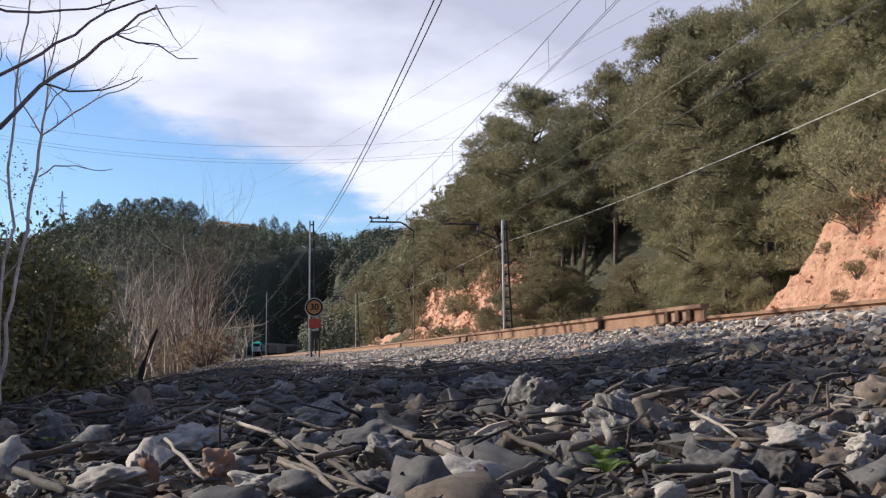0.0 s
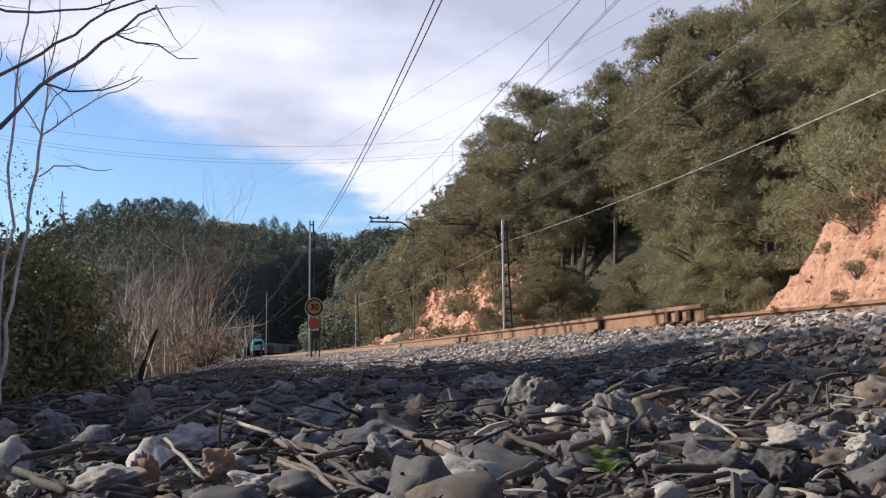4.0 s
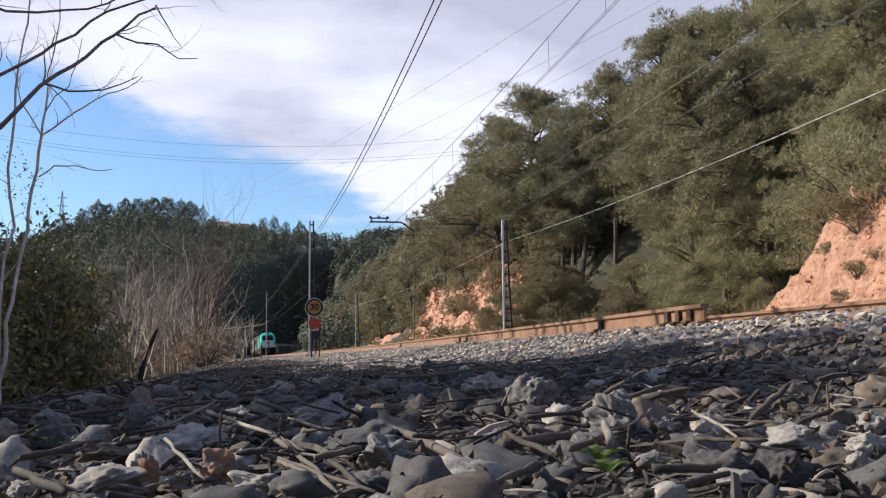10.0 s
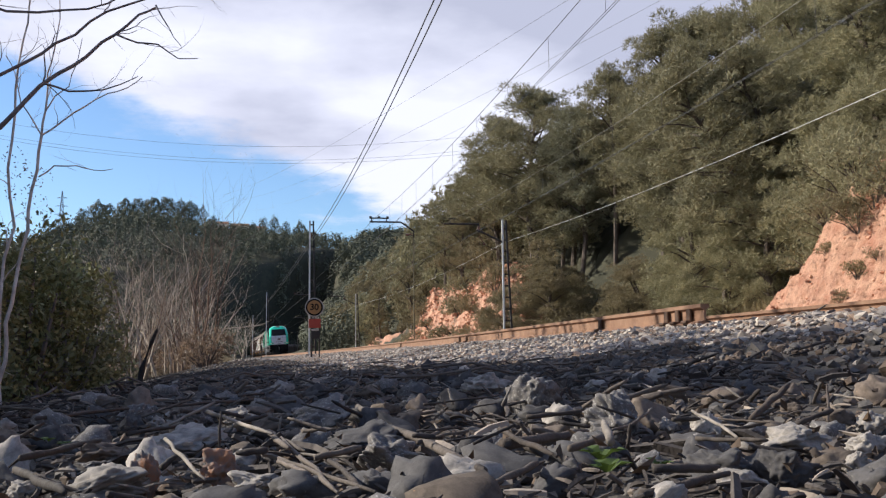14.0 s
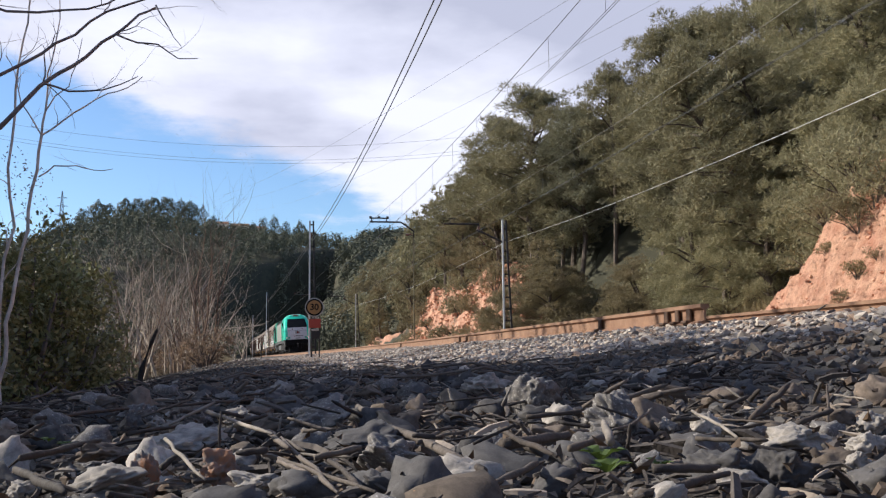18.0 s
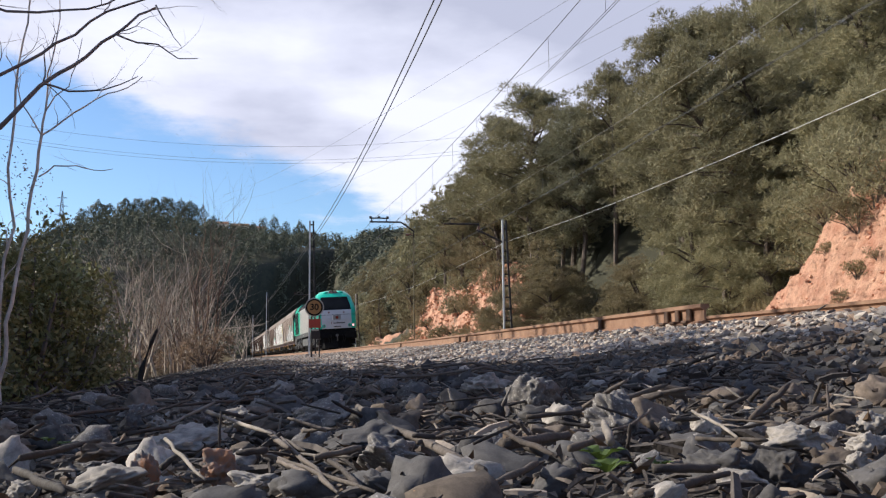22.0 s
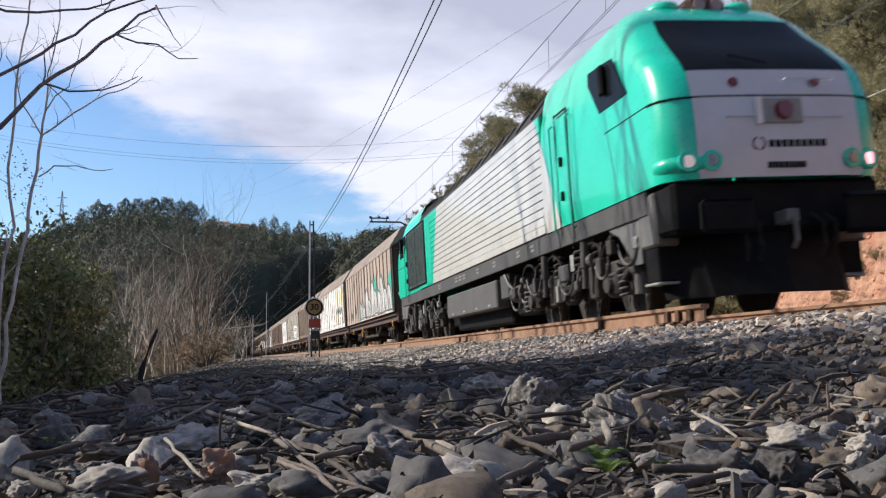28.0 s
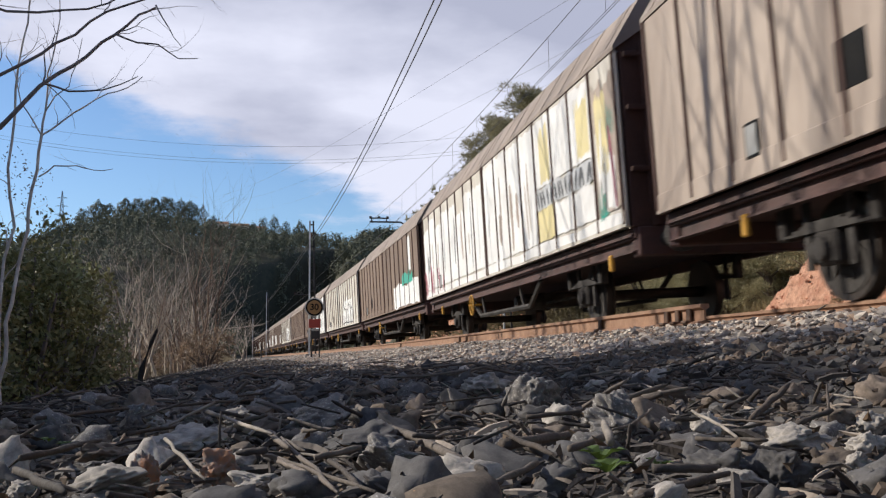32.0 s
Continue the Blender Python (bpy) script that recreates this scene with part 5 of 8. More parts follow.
def mast(off, y, top, arm=0.0, label="", dark=False, base_gap=0.46):
    """Two steel legs with rungs, drawn in towards the top; arm: reach of the bracket towards the track."""
    p = along(y, off, 0)
    z0 = ground_z(p.x, p.y) - 0.05
    ob = tagged(new("catenary_mast"), label, "mast", "catenary masts")
    ob.location = (p.x, p.y, z0)
    H = top - z0
    # sunlit left leg and shaded right leg are put into the steel's colour
    legs = (("leg", -0.09, -0.09, M["steel_dark"] if dark else M["steel"]), ("leg", base_gap - 0.09, 0.10, M["steel_dark"]))
    for nm, x0, x1, mat in legs:
        bm = bmesh.new()
        sweep(bm, [(-0.045, -0.06), (0.045, -0.06), (0.045, -0.045), (-0.03, -0.045), (-0.03, 0.045), (0.045, 0.045), (0.045, 0.06), (-0.045, 0.06)],
              [(Vector((x0, 0, 0)), Vector((1, 0, 0)), Vector((0, 1, 0))), (Vector((x1, 0, H)), Vector((1, 0, 0)), Vector((0, 1, 0)))])
        bmesh.ops.recalc_face_normals(bm, faces=bm.faces)
        part(nm, bm, mat, ob)
    k = 0
    for z in np.arange(0.5, H, 0.62):
        bm = bmesh.new()
        xr = base_gap - 0.09 + (0.19 - base_gap) * z / H
        box(bm, -0.09, xr, -0.02, 0.02, z - 0.04, z + 0.04)
        part("rung", bm, M["steel_dark"], ob)
    bm = bmesh.new()
    box(bm, -0.3, base_gap + 0.1, -0.3, 0.3, -0.3, 0.12, 0.03)
    part("footing", bm, M["sleeper"], ob)
    if arm:
        bm = bmesh.new()
        tube(bm, [(0, 0, H - 1.25), (-arm * 0.44, 0, H - 0.62), (-arm * 0.5, 0, H - 0.55)], 0.055, 8)
        tube(bm, [(-arm * 0.46, 0, H - 0.72), (-arm * 0.46, 0, H - 0.2)], 0.035, 8)
        tube(bm, [(-arm * 0.46, 0, H - 0.25), (-arm * 1.08, 0, H - 0.25)], 0.055, 8)
        part("bracket_arm", bm, M["steel_dark"], ob)
        bm = bmesh.new()
        for e in (-0.22, 0.0):
            tube(bm, [(-arm * 0.9 + e, 0, H - 0.25), (-arm * 0.9 + e, 0, H + 0.02)], 0.018, 6)
        tube(bm, [(-arm * 0.9 - 0.3, 0, H + 0.03), (-arm * 0.9 + 0.08, 0, H + 0.03)], 0.03, 6)
        part("wire_clamp", bm, M["steel_dark"], ob)
        bm = bmesh.new()
        for z in (0.0, 0.07, 0.14):
            cyl(bm, (-arm * 0.46, 0, H - 0.55 + z), (-arm * 0.46, 0, H - 0.51 + z), 0.075, n=12)
        part("insulator", bm, M["insulator"], ob)
        bm = bmesh.new()
        tube(bm, [(-arm * 0.46, 0, H - 0.9), (-arm * 0.35, 0, H - 1.35)], 0.02, 6)
        cyl(bm, (-arm * 0.35, 0, H - 1.35), (-arm * 0.38, 0, H - 1.28), 0.05, n=8)
        part("insulator_link", bm, M["insulator"], ob)
    return ob


for y in SPANS_B[2:5]:
    mast(7.05, y, 7.45, 3.05, "tall two-legged steel catenary mast with a dark bracket arm")
for y in SPANS_L[2:5]:
    m_ = mast(-2.95, y, 7.8, 0, "slim two-legged steel mast carrying feeder cables", base_gap=0.36)
    bm = bmesh.new()
    tube(bm, [(-0.09, 0, 6.9), (0.45, 0, 6.75)], 0.03, 6)
    part("bracket_arm", bm, M["steel_dark"], m_)
    bm = bmesh.new()
    cyl(bm, (-0.02, 0, 6.6), (-0.02, 0, 6.85), 0.06, n=10)
    part("insulator", bm, M["insulator"], m_)
POST = paint("weathered_post", (0.17, 0.145, 0.085), 0.8, 0, (0.12, 0.10, 0.06), 2, 0.8, 40, 0.1)
for y in SPANS_A[2:4]:
    p = along(y, 2.2, 0)
    ob = tagged(new("bracket_mast"), "slender dark steel post with a bent bracket arm", "mast", "catenary masts")
    ob.location = (p.x, p.y, 0.3)
    bm = bmesh.new()
    cyl(bm, (0, 0, 0), (0, 0, 6.3), 0.032, 0.03, 8)
    part("post", bm, POST, ob)
    bm = bmesh.new()
    tube(bm, [(0, 0, 6.2), (0, 0, 6.55), (-0.65, 0, 7.0), (-0.75, 0, 7.02), (-2.35, 0, 7.02)], 0.045, 8)
    part("bracket_arm", bm, M["steel_dark"], ob)
    bm = bmesh.new()
    for e in (-2.25, -1.45):
        tube(bm, [(e, 0, 7.0), (e, 0, 7.25)], 0.03, 6)
    tube(bm, [(-2.35, 0, 7.22), (-1.35, 0, 7.22)], 0.04, 6)
    for e in (-2.3, -1.85, -1.4):
        cyl(bm, (e, 0, 7.2), (e, 0, 7.32), 0.07, n=8)
    part("wire_clamp", bm, M["steel_dark"], ob)
    bm = bmesh.new()
    tube(bm, [(-0.05, 0, 6.4), (-0.3, 0, 6.35)], 0.025, 6)
    cyl(bm, (-0.42, 0, 6.35), (-0.25, 0, 6.35), 0.06, n=10)
    part("insulator", bm, M["insulator"], ob)
    bm = bmesh.new()
    tube(bm, [(-2.2, 0, 6.15 - 0.2), (-1.4, 0, 6.55), (0, 0, 6.3)], 0.018, 6)
    part("steady_arm", bm, M["steel_dark"], ob)


def speed_sign():
    S = dict(board=paint("sign_ochre", (0.36, 0.19, 0.06), 0.6, 0, (0.28, 0.15, 0.06), 6, 0.6, 40, 0.1), rim=paint("sign_rim", (0.42, 0.40, 0.36), 0.6, 0, bump=0.1),
             black=T["black"], red=paint("sign_red", (0.42, 0.055, 0.03), 0.6, 0, (0.33, 0.05, 0.03), 5, 0.6, 40, 0.1))
    p = Vector((0.77, 29.0, 0))
    z0 = ground_z(p.x, p.y) - 0.03
    ob = tagged(new("speed_sign"), "round ochre speed limit sign reading 30 above a red plate", "sign")
    ob.location = (p.x, p.y, z0)
    zc = 1.71 - z0
    for x, top, r in ((-0.08, zc + 0.1, 0.03), (0.16, zc - 0.25, 0.022)):
        bm = bmesh.new()
        cyl(bm, (x, 0.06, 0), (x, 0.06, top), r, n=10)
        part("post", bm, M["steel_dark"], ob)
    for nm, r, y, mat in (("rim", 0.295, 0.02, S["rim"]), ("ring", 0.262, 0.012, S["black"]), ("board", 0.215, 0.004, S["board"])):
        bm = bmesh.new()
        cyl(bm, (0, y + 0.008, zc), (0, y - 0.002, zc), r, n=40)
        part(nm, bm, mat, ob)
    cu = bpy.data.curves.new("numerals", "FONT")
    cu.body, cu.size, cu.extrude, cu.align_x, cu.align_y = "30", 0.27, 0.002, "CENTER", "CENTER"
    cu.materials.append(S["black"])
    cu.offset = 0.006
    tx = new("numerals", cu)
    tx.parent = ob
    tx.matrix_basis = pose(0, -0.003, zc, 90, 0, 0)
    bm = bmesh.new()
    box(bm, -0.17, 0.20, 0.0, 0.02, zc - 0.64, zc - 0.36, 0.006)
    part("red_plate", bm, S["red"], ob, "plain red plate below the disc")
    for i in range(3):
        bm = bmesh.new()
        box(bm, -0.06 + i * 0.08, -0.01 + i * 0.08, 0.0, 0.012, zc - 0.345, zc - 0.305)
        part("reflector", bm, S["rim"], ob)
    bm = bmesh.new()
    box(bm, -0.1, 0.17, 0.03, 0.05, zc - 0.98, zc - 0.70, 0.004)
    part("rear_plate", bm, M["steel_dark"], ob)
    bm = bmesh.new()
    box(bm, -0.08, 0.14, 0.015, 0.03, zc - 0.73, zc - 0.67, 0.004)
    part("marking_bar", bm, S["rim"], ob)


speed_sign()


def stake():
    ob = tagged(new("stake"), "dark weathered wooden stake leaning in the gravel", "stake")
    bm = bmesh.new()
    tube(bm, [(-1.0, 6.5, -0.12), (-0.975, 6.5, 0.08), (-0.915, 6.5, 0.26), (-0.88, 6.5, 0.345)], [0.018, 0.017, 0.014, 0.009], 7)
    for v in bm.verts:
        v.co += Vector((wob(v.co.x, v.co.z, 1, 14), wob(v.co.y, v.co.z, 2, 14), 0)) * 0.006
    part("shaft", bm, paint("charred_wood", (0.03, 0.025, 0.022), 0.9, 0, (0.015, 0.013, 0.012), 9, 0.8, 60, 0.5), ob)


stake()


def line_posts():
    """Short marker posts and small masts along the line, far off."""
    for off, y, h, r in ((-3.3, 118, 1.6, 0.05), (2.2, 132, 3.0, 0.05), (-4.2, 92, 1.2, 0.04), (3.0, 150, 2.6, 0.06)):
        p = along(y, off, 0)
        ob = tagged(new("line_post"), "thin grey post beside the track", "post", "line posts")
        ob.location = (p.x, p.y, ground_z(p.x, p.y) - 0.05)
        bm = bmesh.new()
        cyl(bm, (0, 0, 0), (0, 0, h), r, r * 0.8, 8)
        part("shaft", bm, M["steel_dark"], ob)
        bm = bmesh.new()
        box(bm, -0.09, 0.09, -0.09, -0.05, h - 0.3, h + 0.02, 0.01)
        part("cap", bm, M["steel_dark"], ob)


line_posts()


# ---- high-voltage lines and pylon on the hill ----
def pylon(x, y, h):
    z0 = ground_z(x, y)
    ob = tagged(new("pylon"), "slender lattice steel pylon on the far ridge", "pylon")
    ob.location = (x, y, z0)
    for sx in (-1, 1):
        for sy in (-1, 1):
            bm = bmesh.new()
            tube(bm, [(sx * 2.0, sy * 2.0, -1), (sx * 0.9, sy * 0.9, h * 0.6), (sx * 0.15, sy * 0.15, h)], 0.13, 4)
            part("leg", bm, M["wire_far"], ob)
    for i in range(9):
        a, b = h * i / 9.0, h * (i + 1) / 9.0
        w = lambda z: 2.0 + (0.9 - 2.0) * z / (h * 0.6) if z < h * 0.6 else 0.9 - 0.75 * (z - h * 0.6) / (h * 0.4)
        bm = bmesh.new()
        tube(bm, [(-w(a), -w(a), a), (w(b), -w(b), b)], 0.08, 4); tube(bm, [(w(a), -w(a), a), (-w(b), -w(b), b)], 0.08, 4)
        part("brace", bm, M["wire_far"], ob)
    for z, l in ((0.66, 3.4), (0.78, 2.9), (0.9, 2.4)):
        bm = bmesh.new()
        tube(bm, [(-l, 0, h * z), (0, 0, h * z + 0.6), (l, 0, h * z)], 0.1, 4); tube(bm, [(-l, 0, h * z), (l, 0, h * z)], 0.08, 4)
        part("cross_arm", bm, M["wire_far"], ob)


pylon(-112.0, 478.0, 34.5)


def power_line(pts, r):
    ob = tagged(new("power_line"), "thin high-voltage conductor across the sky", "power line", "power lines")
    bm = bmesh.new()
    a, b, sag = pts
    tube(bm, [Vector(a).lerp(Vector(b), i / 30) - Vector((0, 0, sag * 4 * (i / 30) * (1 - i / 30))) for i in range(31)], r, 4)
    part("conductor", bm, M["wire_far"], ob)


for dz, dy in ((0.0, 0.0), (-2.6, 1.0), (-3.9, -2.0)):
    power_line(((-130, 216 + dy, 71.5 + dz), (130, 158 + dy, 66.5 + dz), 26.0), 0.026)
for a, b, sag in (((14.0, 70, 28.6), (-48, 440, 76.7), 8.0), ((20.5, 70, 29.0), (-39, 440, 75.0), 8.0), ((25.8, 70, 29.3), (-25, 440, 70.0), 7.0)):
    a, b = Vector(a), Vector(b)
    power_line((a + (a - b) * 0.25, b, sag), 0.014)


# ---- plants ----
def tuft_arrays(clumps, per, length, width, rng, blades=4, outward=0.7, flat=0.75, rise=0.25, crown=False):
    """Small pointed blades in bunches over the clumps (x, y, z, radius); crown: bunches sit on the upper side."""
    out = []
    for x, y, z, r in clumps:
        n = max(6, int(per * r * r))
        d = rng.normal(size=(n, 3))
        d /= np.linalg.norm(d, axis=1)[:, None]
        d[:, 2] = np.where(d[:, 2] < -0.45, d[:, 2] * -0.5, d[:, 2]) if crown else np.where(d[:, 2] < -0.5, d[:, 2] * 0.5, d[:, 2])
        rad = r * (0.55 + 0.5 * rng.random(n) ** 0.6)
        p = np.array((x, y, z)) + d * rad[:, None] * np.array((1, 1, flat))
        p = np.repeat(p, blades, axis=0)
        q = np.repeat(d, blades, axis=0) * outward + rng.normal(size=(n * blades, 3)) * 0.6 + np.array((0, 0, rise))
        q /= np.linalg.norm(q, axis=1)[:, None]
        s = np.cross(q, rng.normal(size=q.shape))
        s /= np.linalg.norm(s, axis=1)[:, None]
        ln = length * (0.6 + 0.8 * rng.random(len(q)))[:, None]
        out.append(np.stack((p - s * width / 2, p + s * width / 2, p + q * ln), axis=1))
    return np.concatenate(out)


def leaf_arrays(clumps, per, size, rng):
    """Small pointed oval leaves, as two triangles each."""
    out = []
    for x, y, z, r in clumps:
        n = max(8, int(per * r * r))
        d = rng.normal(size=(n, 3))
        d /= np.linalg.norm(d, axis=1)[:, None]
        p = np.array((x, y, z)) + d * (r * (0.5 + 0.55 * rng.random(n) ** 0.5))[:, None]
        a = rng.normal(size=(n, 3)) + d * 0.4
        a /= np.linalg.norm(a, axis=1)[:, None]
        b = np.cross(a, rng.normal(size=(n, 3)))
        b /= np.linalg.norm(b, axis=1)[:, None]
        s = size * (0.6 + 0.8 * rng.random(n))[:, None]
        out.append(np.stack((p - a * s, p + b * s * 0.45, p + a * s, p - b * s * 0.45), axis=1))
    return np.concatenate(out)


def sheet(name, arr, mat):
    """One mesh of loose triangles or quads."""
    n, k = arr.shape[:2]
    me = bpy.data.meshes.new(name)
    me.vertices.add(n * k)
    me.vertices.foreach_set("co", arr.reshape(-1).astype(np.float32))
    me.loops.add(n * k)
    me.loops.foreach_set("vertex_index", np.arange(n * k, dtype=np.int32))
    me.polygons.add(n)
    me.polygons.foreach_set("loop_start", np.arange(0, n * k, k, dtype=np.int32))
    me.update(calc_edges=True)
    me.materials.append(mat)
    return me


def pine_kind(seed, height, half, low, mat, near=True, ragged=0.25):
    """Meshes of one kind of Aleppo pine: leaning trunk with limbs, and rounded bunches of fine needles."""
    rnd, rng = random.Random(seed), np.random.default_rng(seed)
    bm = bmesh.new()
    tip = Vector((rnd.uniform(-0.12, 0.12) * height, rnd.uniform(-0.06, 0.06) * height, height * 0.95))
    bend = Vector((rnd.uniform(-0.6, 0.6), rnd.uniform(-0.5, 0.5), 0))
    tube(bm, [Vector((0, 0, -0.8)), Vector((0, 0, 0)), tip * 0.3 + bend, tip * 0.6 + bend * 0.8, tip * 0.85, tip], [0.21, 0.18, 0.15, 0.11, 0.07, 0.03], 7)
    clumps = []
    n = int((40 if near else 30) * height / 14)
    for i in range(n):
        v = (i + rnd.random()) / n
        u = low + (1 - low) * v
        fat = max(0.04, 1 - abs(2 * (v - 0.44)) ** 2.4) ** 0.5 * (1 + rnd.uniform(-ragged, ragged)) if v < 0.95 else 0.35
        a = i * 2.4 + rnd.uniform(-0.6, 0.6)
        core = tip * u + bend * (1 - u)
        end = core + Vector((math.cos(a), math.sin(a), rnd.uniform(-0.1, 0.45))) * half * max(0.15, fat)
        tube(bm, [core - Vector((0, 0, 0.7)), core.lerp(end, 0.5) + Vector((0, 0, -0.2)), end], [0.065, 0.04, 0.012], 4)
        # a cushion of needles at the limb's end: a big bunch with smaller ones round it
        R = half * rnd.uniform(0.30, 0.52)
        clumps.append((*end, R * 0.62))
        for k in range(6 if near else 4):
            b = k * 1.05 + rnd.uniform(-0.5, 0.5)
            clumps.append((*(end + Vector((math.cos(b), math.sin(b), rnd.uniform(-0.9, 1.1))) * R * rnd.uniform(0.5, 1.0)), R * rnd.uniform(0.36, 0.58)))
        for k in range(2):
            clumps.append((*(core.lerp(end, rnd.uniform(0.3, 0.8)) + Vector([rnd.uniform(-0.5, 0.5) for _ in range(3)])), R * rnd.uniform(0.3, 0.5)))
    clumps += [(*(tip + Vector((rnd.uniform(-0.7, 0.7), rnd.uniform(-0.7, 0.7), rnd.uniform(-1.2, 0.15)))), rnd.uniform(0.35, 0.6)) for _ in range(7)]
    wood = bpy.data.meshes.new("trunk")
    bm.to_mesh(wood); bm.free(); wood.materials.append(M["bark"])
    per, length, width = (420, 0.20, 0.024) if near and height < 13 else (200, 0.28, 0.035) if near else (46, 0.42, 0.105)
    arr = tuft_arrays(clumps, per, length, width, rng, 4, 0.9, 1.0, 0.35, True)
    return wood, sheet("crown", arr, M[mat]), (height, half)


KINDS = dict(a=(11, 14, 2.1, 0.30, "pine"), b=(12, 14, 1.8, 0.32, "pine"), c=(13, 14, 1.9, 0.36, "pine_grey"), d=(14, 7, 1.9, 0.06, "pine_dry"), e=(17, 7.5, 2.0, 0.08, "pine_pale"), f=(18, 12, 2.0, 0.16, "pine_pale"))
PINES = {k: pine_kind(*v, True, 0.4 if k == "c" else 0.25) for k, v in KINDS.items()}
PINES_FAR = {k: pine_kind(*v, False) for k, v in KINDS.items() if k != "f"}


def bush_kind(seed, r, mat, per=190, length=0.18, width=0.041):
    rnd, rng = random.Random(seed), np.random.default_rng(seed)
    clumps = [(rnd.uniform(-r, r) * 0.75, rnd.uniform(-r, r) * 0.75, r * rnd.uniform(0.25, 1.0), r * rnd.uniform(0.3, 0.5)) for _ in range(12)]
    arr = tuft_arrays(clumps, per, length, width, rng, 4, 0.6, 0.85)
    bm = bmesh.new()
    for c in clumps:
        tube(bm, [(0, 0, -0.2), (c[0] * 0.4, c[1] * 0.4, c[2] * 0.5), (c[0], c[1], c[2])], [0.035, 0.025, 0.01], 4)
    wood = bpy.data.meshes.new("stems")
    bm.to_mesh(wood); bm.free(); wood.materials.append(M["bark"])
    return wood, sheet("foliage", arr, mat)


SHRUBS = [bush_kind(31, 1.2, M["pine"]), bush_kind(32, 1.0, M["pine_dry"]), bush_kind(33, 1.5, M["pine_dry"]), bush_kind(34, 0.9, M["grass"]), bush_kind(35, 1.3, M["pine_pale"], 300, 0.13, 0.024)]


def plant(kind, x, y, name, label, category, group, scale=1.0, turn=0.0, sink=0.1, tall=None):
    ob = tagged(new(name), label, category, group)
    ob.matrix_basis = pose(x, y, ground_z(x, y) - sink, 0, 0, turn) @ Matrix.Diagonal((scale, scale, tall or scale, 1))
    again("trunk" if name.endswith("tree") else "branching", kind[0], ob)
    again("crown" if name.endswith("tree") else "foliage", kind[1], ob)
    return ob


def pine(k, d, y, h, w, turn, near=True):
    kind = (PINES if near else PINES_FAR)[k]
    what = {"d": "low brownish-green pine at the foot of the wood", "e": "pale yellowish-green pine over the red cutting", "f": "pale yellowish-green tall pine on the bank", "c": "grey-green open Aleppo pine on the slope"}
    plant(kind, course(y) + toe(y) + d, y, "pine_tree", what.get(k, "olive-green Aleppo pine on the steep bank"), "pine tree", "hillside pines", w / kind[2][1], turn, 0.1, h / kind[2][0])


